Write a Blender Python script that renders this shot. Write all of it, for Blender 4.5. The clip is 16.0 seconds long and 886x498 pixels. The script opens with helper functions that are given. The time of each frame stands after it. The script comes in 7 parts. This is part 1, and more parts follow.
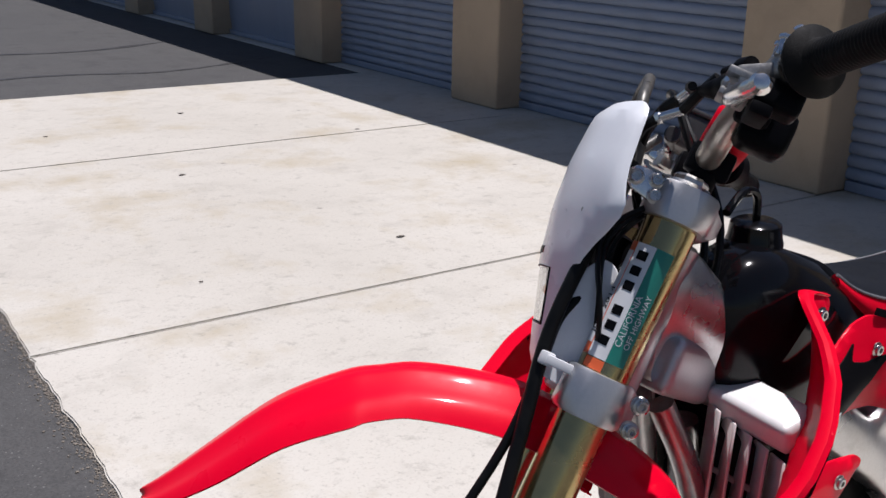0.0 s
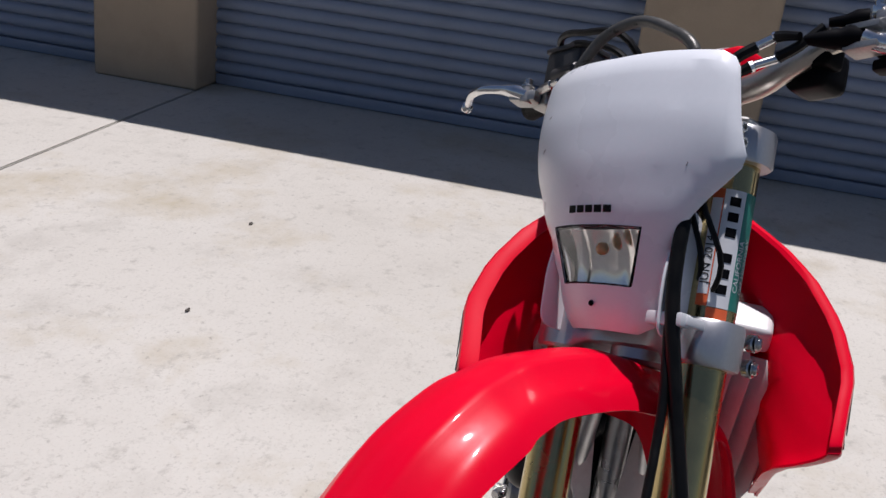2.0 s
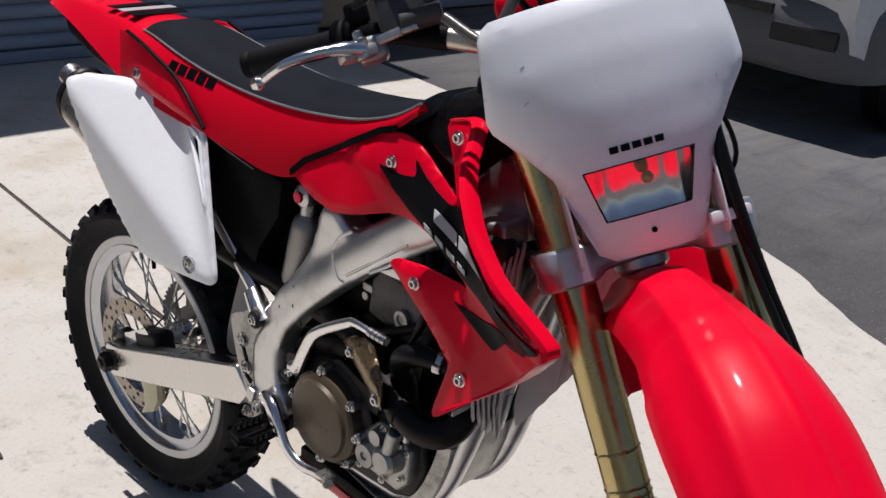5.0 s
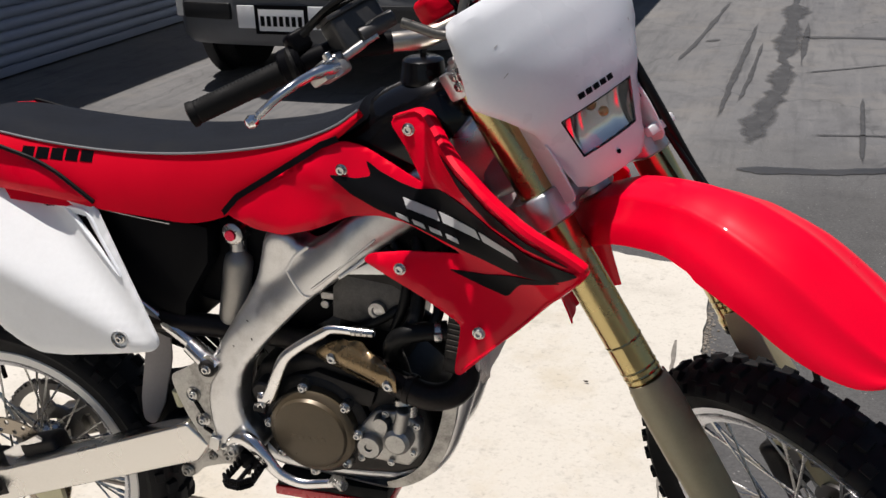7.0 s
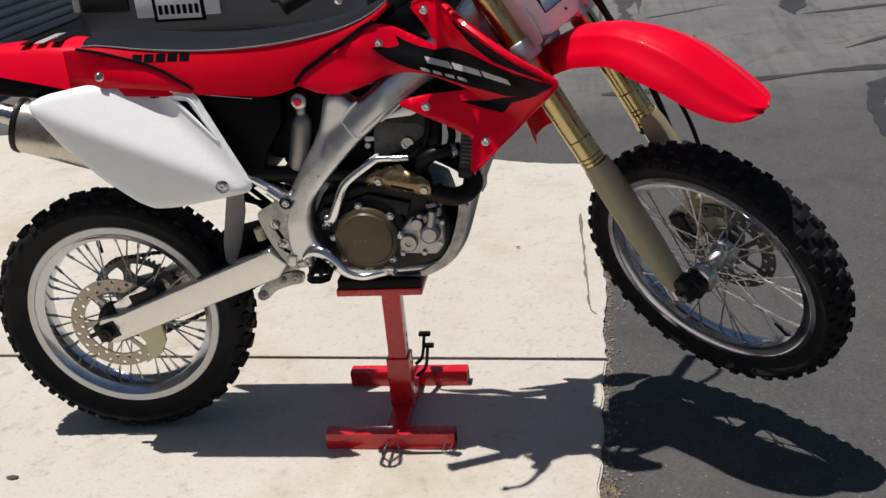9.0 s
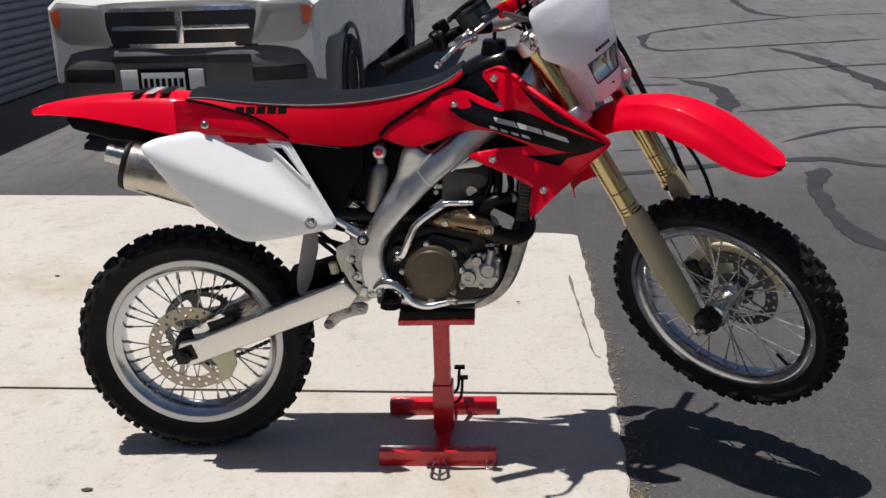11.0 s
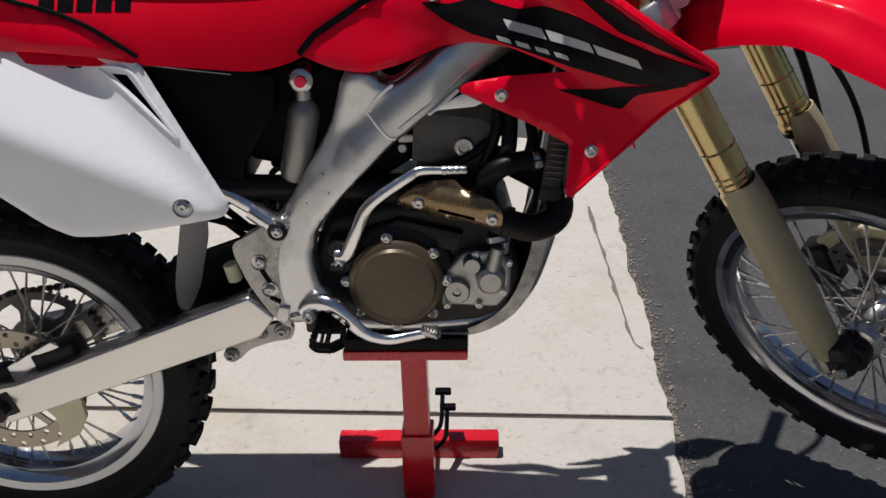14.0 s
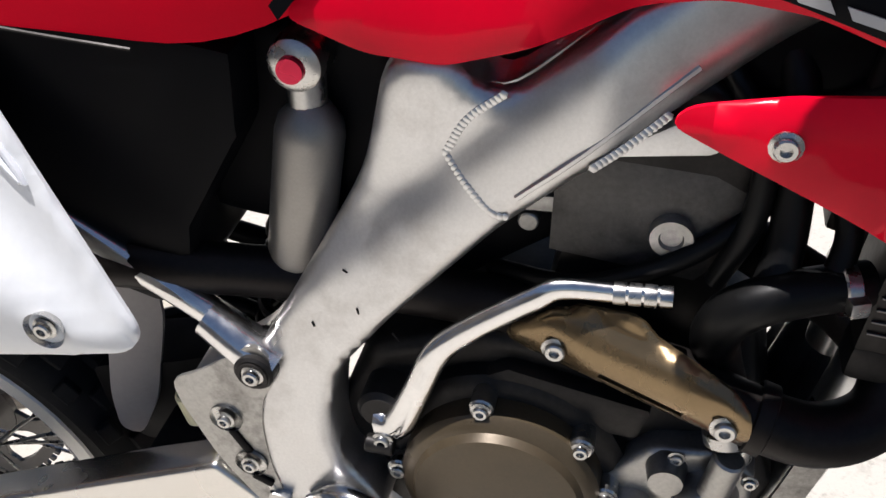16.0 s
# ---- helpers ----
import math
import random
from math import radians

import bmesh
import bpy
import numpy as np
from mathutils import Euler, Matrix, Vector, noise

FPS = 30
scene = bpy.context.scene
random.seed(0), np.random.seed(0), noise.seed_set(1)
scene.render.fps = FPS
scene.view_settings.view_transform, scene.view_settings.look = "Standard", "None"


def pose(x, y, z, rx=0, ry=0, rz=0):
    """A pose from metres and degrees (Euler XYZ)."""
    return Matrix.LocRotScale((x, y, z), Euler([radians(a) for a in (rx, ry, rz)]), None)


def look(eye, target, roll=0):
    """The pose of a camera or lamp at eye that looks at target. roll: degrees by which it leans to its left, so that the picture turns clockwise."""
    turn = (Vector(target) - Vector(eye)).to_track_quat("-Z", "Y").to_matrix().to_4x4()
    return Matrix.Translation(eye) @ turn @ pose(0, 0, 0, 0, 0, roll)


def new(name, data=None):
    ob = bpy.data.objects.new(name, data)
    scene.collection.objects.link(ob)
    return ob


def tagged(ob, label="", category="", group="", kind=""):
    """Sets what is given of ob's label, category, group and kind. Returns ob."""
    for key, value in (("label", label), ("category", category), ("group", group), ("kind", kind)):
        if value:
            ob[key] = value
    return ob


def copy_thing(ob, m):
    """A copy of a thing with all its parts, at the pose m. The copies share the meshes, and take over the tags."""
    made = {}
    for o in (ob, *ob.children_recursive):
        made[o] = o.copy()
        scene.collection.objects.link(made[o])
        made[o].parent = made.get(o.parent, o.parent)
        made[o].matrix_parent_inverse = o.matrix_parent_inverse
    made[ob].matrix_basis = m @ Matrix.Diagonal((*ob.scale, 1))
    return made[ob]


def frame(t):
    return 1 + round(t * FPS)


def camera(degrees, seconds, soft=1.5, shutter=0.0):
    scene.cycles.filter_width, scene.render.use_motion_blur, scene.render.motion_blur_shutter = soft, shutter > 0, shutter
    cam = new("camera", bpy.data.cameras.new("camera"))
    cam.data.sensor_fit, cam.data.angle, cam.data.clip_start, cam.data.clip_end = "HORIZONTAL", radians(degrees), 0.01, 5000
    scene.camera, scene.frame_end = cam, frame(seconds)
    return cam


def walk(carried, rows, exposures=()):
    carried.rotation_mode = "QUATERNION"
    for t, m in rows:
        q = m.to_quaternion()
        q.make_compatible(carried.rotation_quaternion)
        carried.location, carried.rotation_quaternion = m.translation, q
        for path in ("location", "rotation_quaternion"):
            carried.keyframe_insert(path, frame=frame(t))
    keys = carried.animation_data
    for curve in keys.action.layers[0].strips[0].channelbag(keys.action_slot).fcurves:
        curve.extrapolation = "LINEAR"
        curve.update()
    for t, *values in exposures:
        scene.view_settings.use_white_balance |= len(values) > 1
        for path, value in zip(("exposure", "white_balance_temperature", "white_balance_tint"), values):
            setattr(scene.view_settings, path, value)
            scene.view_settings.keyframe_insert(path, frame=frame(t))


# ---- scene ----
cam = camera(47.6, 16.0)
PATH = [
    (0, (1.108, 0.77, 1.464), (0.048, -0.807, 0.842), 1.0),
    (0.5, (1.229, 0.593, 1.446), (-0.183, -0.677, 0.817), 3.8),
    (1, (1.384, 0.396, 1.487), (-0.184, -0.608, 0.756), 3.2),
    (1.5, (1.419, 0.202, 1.456), (-0.26, -0.606, 0.729), 4.7),
    (2, (1.437, 0.024, 1.453), (-0.379, -0.369, 0.715), 6.7),
    (2.5, (1.498, -0.176, 1.471), (-0.334, -0.024, 0.682), 8.0),
    (3, (1.466, -0.333, 1.464), (-0.335, 0.086, 0.7), 9.5),
    (3.5, (1.337, -0.454, 1.467), (-0.393, 0.188, 0.696), 8.1),
    (4, (1.248, -0.579, 1.449), (-0.393, 0.274, 0.688), 9.9),
    (4.2, (1.213, -0.646, 1.453), (-0.352, 0.317, 0.664), 8.7),
    (6.3, (0.709, -1.139, 1.407), (-0.138, 0.507, 0.649), 1.5),
    (6.5, (0.69, -1.151, 1.418), (-0.065, 0.533, 0.648), -0.1),
    (7, (0.676, -1.314, 1.432), (0.041, 0.419, 0.664), -2.2),
    (7.5, (0.706, -1.492, 1.414), (0.104, 0.259, 0.659), -1.6),
    (8, (0.594, -1.701, 1.411), (0.345, 0.11, 0.599), -1.4),
    (8.5, (0.635, -1.868, 1.402), (0.34, -0.037, 0.653), -4.2),
    (9, (0.575, -2.125, 1.41), (0.215, -0.322, 0.623), -5.3),
    (9.5, (0.417, -2.301, 1.4), (0.123, -0.457, 0.685), -2.1),
    (9.7, (0.401, -2.343, 1.413), (0.128, -0.472, 0.762), -2.7),
    (11.8, (0.216, -2.571, 1.435), (0.064, -0.678, 0.808), -1.2),
    (12, (0.247, -2.499, 1.438), (0.068, -0.63, 0.748), -2.2),
    (12.5, (0.242, -2.29, 1.368), (0.064, -0.436, 0.638), -1.8),
    (13, (0.274, -2.022, 1.365), (-0.013, -0.2, 0.592), -2.1),
    (13.5, (0.204, -1.731, 1.302), (0.106, 0.087, 0.473), 0.1),
    (14, (0.183, -1.446, 1.293), (0.037, 0.335, 0.396), -1.8),
    (14.5, (0.201, -1.155, 1.261), (-0.094, 0.572, 0.296), -3.1),
    (15, (0.163, -0.908, 1.212), (-0.11, 0.781, 0.176), -2.9),
    (15.5, (0.133, -0.692, 1.143), (-0.178, 0.972, 0.077), -5.7),
    (16, (0.125, -0.577, 1.132), (-0.376, 0.959, -0.045), -4.6),
]
EXPOSURES = [(0, 0.0, 6180, 17), (2.5, -0.27, 6150, 18), (4, -0.40, 6150, 18), (6.4, 0.28, 6580, 13), (7, 0.15, 6620, 13), (8.5, -0.08, 6600, 13), (12, -0.1, 6380, 14), (13, -0.18, 6360, 14), (14.5, -0.32, 6340, 14), (15.2, -0.20, 6280, 15), (16, 0.38, 6280, 14)]
walk(cam, [(t, look(eye, target, roll)) for t, eye, target, roll in PATH], EXPOSURES)

# ---- world, sun, exposure ----
SUN_DIR = Vector((0.223, 0.003, -1.0)).normalized()
world = bpy.data.worlds.new("World")
scene.world = world
world.use_nodes = True
wn = world.node_tree
sky = wn.nodes.new("ShaderNodeTexSky")
sky.sky_type, sky.sun_disc = "NISHITA", False
sky.sun_elevation = radians(77.4)
sky.sun_rotation = radians(-90)
sky.air_density, sky.dust_density = 1.0, 0.6
wn.links.new(sky.outputs["Color"], wn.nodes["Background"].inputs["Color"])
wn.nodes["Background"].inputs["Strength"].default_value = 0.05
sun_data = bpy.data.lights.new("sun", "SUN")
sun_data.energy, sun_data.angle, sun_data.color = 4.8, radians(0.53), (1.0, 0.965, 0.915)
sun = new("sun", sun_data)
sun.rotation_mode = "QUATERNION"
sun.rotation_quaternion = SUN_DIR.to_track_quat("-Z", "Y")
sun.location = (-3, 0, 12)

# ---- materials ----


def material(name, color, rough=0.5, metal=0.0, vary=0.12, scale=6.0, fine=120.0, bump=0.05, dist=0.002, rvary=0.12,
             coat=0.0, dirt=None, dirt_amount=0.0, dirt_scale=3.0, island=0.0, spec=0.5, stretch=(1, 1, 1)):
    """A principled surface with blotches, grain, relief and an optional dirt colour."""
    m = bpy.data.materials.new(name)
    m.use_nodes = True
    nt = m.node_tree
    n, link = nt.nodes, nt.links
    b = n["Principled BSDF"]
    tc = n.new("ShaderNodeTexCoord")
    mp = n.new("ShaderNodeMapping")
    mp.inputs["Scale"].default_value = stretch
    link.new(tc.outputs["Object"], mp.inputs["Vector"])

    def noise_node(s, detail, rough_=0.6):
        t = n.new("ShaderNodeTexNoise")
        t.inputs["Scale"].default_value, t.inputs["Detail"].default_value, t.inputs["Roughness"].default_value = s, detail, rough_
        link.new(mp.outputs["Vector"], t.inputs["Vector"])
        return t

    big, small = noise_node(scale, 4), noise_node(fine, 3)
    mixn = n.new("ShaderNodeMath")
    mixn.operation = "ADD"
    half = n.new("ShaderNodeMath")
    half.operation, half.inputs[1].default_value = "MULTIPLY", 0.5
    link.new(small.outputs["Fac"], half.inputs[0])
    link.new(big.outputs["Fac"], mixn.inputs[0])
    link.new(half.outputs[0], mixn.inputs[1])
    ramp = n.new("ShaderNodeMapRange")
    ramp.inputs["From Min"].default_value, ramp.inputs["From Max"].default_value = 0.45, 1.05
    ramp.inputs["To Min"].default_value, ramp.inputs["To Max"].default_value = 1 - vary, 1 + vary
    link.new(mixn.outputs[0], ramp.inputs["Value"])
    mul = n.new("ShaderNodeMix")
    mul.data_type, mul.blend_type = "RGBA", "MULTIPLY"
    mul.inputs["Factor"].default_value = 1.0
    mul.inputs["A"].default_value = (*color, 1)
    comb = n.new("ShaderNodeCombineColor")
    for k in ("Red", "Green", "Blue"):
        link.new(ramp.outputs["Result"], comb.inputs[k])
    link.new(comb.outputs["Color"], mul.inputs["B"])
    out = mul.outputs["Result"]
    if island:
        oi = n.new("ShaderNodeObjectInfo")
        r2 = n.new("ShaderNodeMapRange")
        r2.inputs["To Min"].default_value, r2.inputs["To Max"].default_value = 1 - island, 1 + island
        link.new(oi.outputs["Random"], r2.inputs["Value"])
        c2 = n.new("ShaderNodeCombineColor")
        for k in ("Red", "Green", "Blue"):
            link.new(r2.outputs["Result"], c2.inputs[k])
        m2 = n.new("ShaderNodeMix")
        m2.data_type, m2.blend_type = "RGBA", "MULTIPLY"
        m2.inputs["Factor"].default_value = 1.0
        link.new(out, m2.inputs["A"])
        link.new(c2.outputs["Color"], m2.inputs["B"])
        out = m2.outputs["Result"]
    if dirt:
        dn = noise_node(dirt_scale, 8, 0.7)
        dr = n.new("ShaderNodeMapRange")
        dr.inputs["From Min"].default_value, dr.inputs["From Max"].default_value = 0.5, 0.72
        dr.inputs["To Max"].default_value = dirt_amount
        link.new(dn.outputs["Fac"], dr.inputs["Value"])
        dm = n.new("ShaderNodeMix")
        dm.data_type = "RGBA"
        link.new(dr.outputs["Result"], dm.inputs["Factor"])
        link.new(out, dm.inputs["A"])
        dm.inputs["B"].default_value = (*dirt, 1)
        out = dm.outputs["Result"]
    link.new(out, b.inputs["Base Color"])
    rr = n.new("ShaderNodeMapRange")
    rr.inputs["From Min"].default_value, rr.inputs["From Max"].default_value = 0.3, 0.7
    rr.inputs["To Min"].default_value, rr.inputs["To Max"].default_value = max(0.02, rough - rvary), min(1, rough + rvary)
    link.new(big.outputs["Fac"], rr.inputs["Value"])
    link.new(rr.outputs["Result"], b.inputs["Roughness"])
    b.inputs["Metallic"].default_value = metal
    b.inputs["Coat Weight"].default_value = coat
    b.inputs["Coat Roughness"].default_value = 0.05
    b.inputs["Specular IOR Level"].default_value = spec
    if bump:
        bp = n.new("ShaderNodeBump")
        bp.inputs["Strength"].default_value, bp.inputs["Distance"].default_value = bump, dist
        link.new(mixn.outputs[0], bp.inputs["Height"])
        link.new(bp.outputs["Normal"], b.inputs["Normal"])
    return m


RED = material("red_plastic", (0.80, 0.0006, 0.022), 0.36, vary=0.04, scale=9, fine=260, bump=0.03, dist=0.001, coat=0.24, spec=0.08)
RED_SEAT = material("red_vinyl", (0.70, 0.0006, 0.018), 0.58, spec=0.08, vary=0.07, scale=14, fine=700, bump=0.12, dist=0.0006)
WHITE = material("white_plastic", (0.88, 0.90, 0.93), 0.30, vary=0.03, scale=7, fine=180, bump=0.02, dist=0.001, coat=0.2)
WHITE_SCUFF = material("scuffed_white_plastic", (0.90, 0.91, 0.91), 0.38, vary=0.04, scale=9, fine=160, bump=0.04, dist=0.001,
                       dirt=(0.42, 0.42, 0.41), dirt_amount=0.14, dirt_scale=9)
BLACK = material("black_plastic", (0.004, 0.004, 0.005), 0.46, vary=0.25, scale=14, fine=300, bump=0.05, dist=0.001, spec=0.06)
GLOSS_BLACK = material("gloss_black_plastic", (0.004, 0.004, 0.005), 0.16, spec=0.3, vary=0.2, scale=9, fine=200, bump=0.02, dist=0.001)
DARK_METAL = material("dark_engine_metal", (0.030, 0.028, 0.027), 0.45, metal=0.6, spec=0.25, vary=0.4, scale=20, fine=240, bump=0.18, dist=0.002,
                      dirt=(0.010, 0.009, 0.008), dirt_amount=0.7, dirt_scale=14)
HEAD_METAL = material("grimy_head_casting", (0.10, 0.095, 0.09), 0.5, metal=0.5, vary=0.35, scale=22, fine=300, bump=0.25, dist=0.0015,
                      dirt=(0.015, 0.013, 0.012), dirt_amount=0.85, dirt_scale=16)
GUNMETAL = material("gunmetal_paint", (0.055, 0.053, 0.052), 0.42, metal=0.3, vary=0.25, scale=30, fine=300, bump=0.12, dist=0.001)
CAST = material("cast_aluminium", (0.42, 0.41, 0.39), 0.42, metal=0.9, vary=0.3, scale=24, fine=320, bump=0.22, dist=0.0015,
                dirt=(0.05, 0.045, 0.04), dirt_amount=0.75, dirt_scale=18)
FRAME_ALU = material("brushed_frame_aluminium", (0.66, 0.655, 0.65), 0.33, metal=0.97, vary=0.14, scale=7, fine=420, bump=0.10, dist=0.001, rvary=0.10,
                     dirt=(0.30, 0.28, 0.26), dirt_amount=0.55, dirt_scale=9)
ALU = material("swingarm_aluminium", (0.70, 0.68, 0.645), 0.27, metal=1.0, vary=0.07, scale=4, fine=300, bump=0.05, dist=0.001)
SATIN = material("satin_clamp_alloy", (0.56, 0.56, 0.57), 0.40, metal=0.85, vary=0.08, scale=9, fine=300, bump=0.06, dist=0.001)
POLISHED = material("polished_alloy", (0.78, 0.77, 0.76), 0.20, metal=1.0, vary=0.15, scale=25, fine=300, bump=0.08, dist=0.001)
STEEL = material("steel", (0.55, 0.54, 0.52), 0.28, metal=1.0, vary=0.2, scale=40, fine=500, bump=0.06, dist=0.0005)
DISC = material("brake_disc_steel", (0.33, 0.29, 0.24), 0.30, metal=1.0, vary=0.15, scale=30, fine=500, bump=0.05, dist=0.0005)
DISC_DARK = material("dark_brake_disc_steel", (0.16, 0.155, 0.15), 0.38, metal=0.9, vary=0.2, scale=30, fine=500, bump=0.05, dist=0.0005)
RIM = material("anodised_rim", (0.50, 0.51, 0.54), 0.17, metal=1.0, vary=0.12, scale=18, fine=300, bump=0.05, dist=0.0005)
RIM_WHITE = material("worn_rim_edge", (0.74, 0.73, 0.70), 0.40, metal=0.25, vary=0.08, scale=20, fine=300, bump=0.05, dist=0.0005)
GOLD = material("gold_fork_tube", (0.50, 0.40, 0.19), 0.22, metal=0.95, vary=0.12, scale=16, fine=240, bump=0.04, dist=0.0006)
GUARD = material("tan_guard_plastic", (0.36, 0.32, 0.20), 0.42, vary=0.10, scale=14, fine=260, bump=0.06, dist=0.001,
                 dirt=(0.22, 0.18, 0.11), dirt_amount=0.4, dirt_scale=20)
IVORY = material("aged_ivory_plastic", (0.62, 0.58, 0.38), 0.40, vary=0.08, scale=14, fine=240, bump=0.05, dist=0.001)
BRONZE = material("magnesium_bronze_paint", (0.096, 0.072, 0.043), 0.38, metal=0.35, vary=0.16, scale=16, fine=350, bump=0.08, dist=0.0008,
                  dirt=(0.07, 0.055, 0.035), dirt_amount=0.4, dirt_scale=24)
SHIELD = material("bronze_heat_shield", (0.240, 0.171, 0.093), 0.27, metal=0.8, vary=0.15, scale=18, fine=300, bump=0.06, dist=0.0008)
TITAN = material("titanium_sheet", (0.58, 0.53, 0.46), 0.30, metal=0.95, vary=0.15, scale=9, fine=250, bump=0.05, dist=0.0008)
PIPE = material("burnt_header_steel", (0.020, 0.017, 0.016), 0.46, metal=0.6, spec=0.25, vary=0.35, scale=22, fine=240, bump=0.12, dist=0.001)
RUBBER = material("tyre_rubber", (0.010, 0.010, 0.011), 0.75, spec=0.2, vary=0.3, scale=20, fine=350, bump=0.25, dist=0.0015,
                  dirt=(0.035, 0.032, 0.029), dirt_amount=0.4, dirt_scale=9)
GRIP = material("grip_rubber", (0.006, 0.006, 0.006), 0.66, spec=0.15, vary=0.3, scale=60, fine=800, bump=0.5, dist=0.001)
# the grey holds the sheen of the vinyl along the seat edge
PIPING = material("sheen_grey_piping", (0.16, 0.165, 0.175), 0.5, vary=0.15, scale=40, fine=600, bump=0.2, dist=0.0005)
SEAT_TOP = material("ribbed_seat_vinyl", (0.010, 0.012, 0.017), 0.70, spec=0.10, vary=0.35, scale=16, fine=520, bump=1.0, dist=0.0016)
CABLE = material("black_cable", (0.005, 0.005, 0.005), 0.42, spec=0.2, vary=0.2, scale=50, fine=400, bump=0.1, dist=0.0005)
BRAID = material("braided_hose", (0.11, 0.105, 0.095), 0.36, metal=0.4, vary=0.3, scale=80, fine=900, bump=0.4, dist=0.0006)
LOUVRE = material("grey_louvre_plastic", (0.66, 0.60, 0.58), 0.42, vary=0.08, scale=12, fine=200, bump=0.06, dist=0.001,
                  dirt=(0.32, 0.27, 0.24), dirt_amount=0.35, dirt_scale=10)
FLAP = material("grey_rubber_flap", (0.36, 0.33, 0.32), 0.55, vary=0.1, scale=16, fine=200, bump=0.08, dist=0.001)
TANK_ALLOY = material("bare_tank_alloy", (0.80, 0.79, 0.78), 0.45, metal=0.15, vary=0.05, scale=20, fine=300, bump=0.05, dist=0.001)
STAND_RED = material("red_stand_paint", (0.60, 0.010, 0.020), 0.26, vary=0.08, scale=14, fine=250, bump=0.05, dist=0.001, coat=0.3)
STICKER_WHITE = material("white_decal", (0.74, 0.75, 0.76), 0.35, vary=0.03)
STICKER_GREY = material("silver_decal", (0.50, 0.50, 0.50), 0.35, vary=0.05)
STICKER_BLACK = material("black_decal", (0.004, 0.004, 0.005), 0.40, vary=0.1, spec=0.1)
STICKER_GREEN = material("green_decal", (0.02, 0.22, 0.17), 0.35, vary=0.05)
STICKER_ORANGE = material("orange_decal", (0.75, 0.13, 0.04), 0.35, vary=0.05)
STICKER_YELLOW = material("yellow_decal", (0.78, 0.62, 0.03), 0.35, vary=0.05)
REFLECTOR = material("lamp_reflector", (0.94, 0.90, 0.86), 0.16, metal=1.0, vary=0.04, scale=40, bump=0.08, dist=0.002, rvary=0.03)
BULB = material("lamp_bulb", (0.80, 0.42, 0.12), 0.10, vary=0.05, bump=0.0, coat=0.5)
CAP_RED = material("red_anodised_cap", (0.55, 0.02, 0.06), 0.25, metal=0.7, vary=0.05)
VAN_WHITE = material("white_van_paint", (0.70, 0.71, 0.70), 0.25, vary=0.03, scale=2, fine=60, bump=0.01, coat=0.5)
VAN_GREY = material("grey_bumper_plastic", (0.12, 0.124, 0.132), 0.42, vary=0.15, scale=5, fine=200, bump=0.08,
                    dirt=(0.075, 0.072, 0.07), dirt_amount=0.25, dirt_scale=3)
VAN_DARK = material("dark_grille_plastic", (0.012, 0.012, 0.013), 0.45, vary=0.2)
STUCCO = material("tan_stucco", (0.43, 0.335, 0.235), 0.85, vary=0.10, scale=2.5, fine=140, bump=0.5, dist=0.004,
                  dirt=(0.30, 0.23, 0.16), dirt_amount=0.45, dirt_scale=1.6)
DOOR_BLUE = material("blue_grey_door_paint", (0.235, 0.275, 0.36), 0.46, vary=0.05, scale=1.4, fine=80, bump=0.04,
                     dirt=(0.16, 0.18, 0.22), dirt_amount=0.3, dirt_scale=2.0, island=0.04)
ROOF = material("roof_felt", (0.18, 0.17, 0.16), 0.9, vary=0.2)


def glass_material(name, color=(1, 1, 1), rough=0.02):
    m = bpy.data.materials.new(name)
    m.use_nodes = True
    b = m.node_tree.nodes["Principled BSDF"]
    b.inputs["Base Color"].default_value = (*color, 1)
    b.inputs["Roughness"].default_value = rough
    b.inputs["Transmission Weight"].default_value = 1.0
    b.inputs["IOR"].default_value = 1.45
    return m


GLASS = glass_material("lens_glass")
DARK_GLASS = material("dark_window_glass", (0.012, 0.014, 0.016), 0.06, vary=0.1, bump=0.0, coat=0.6)


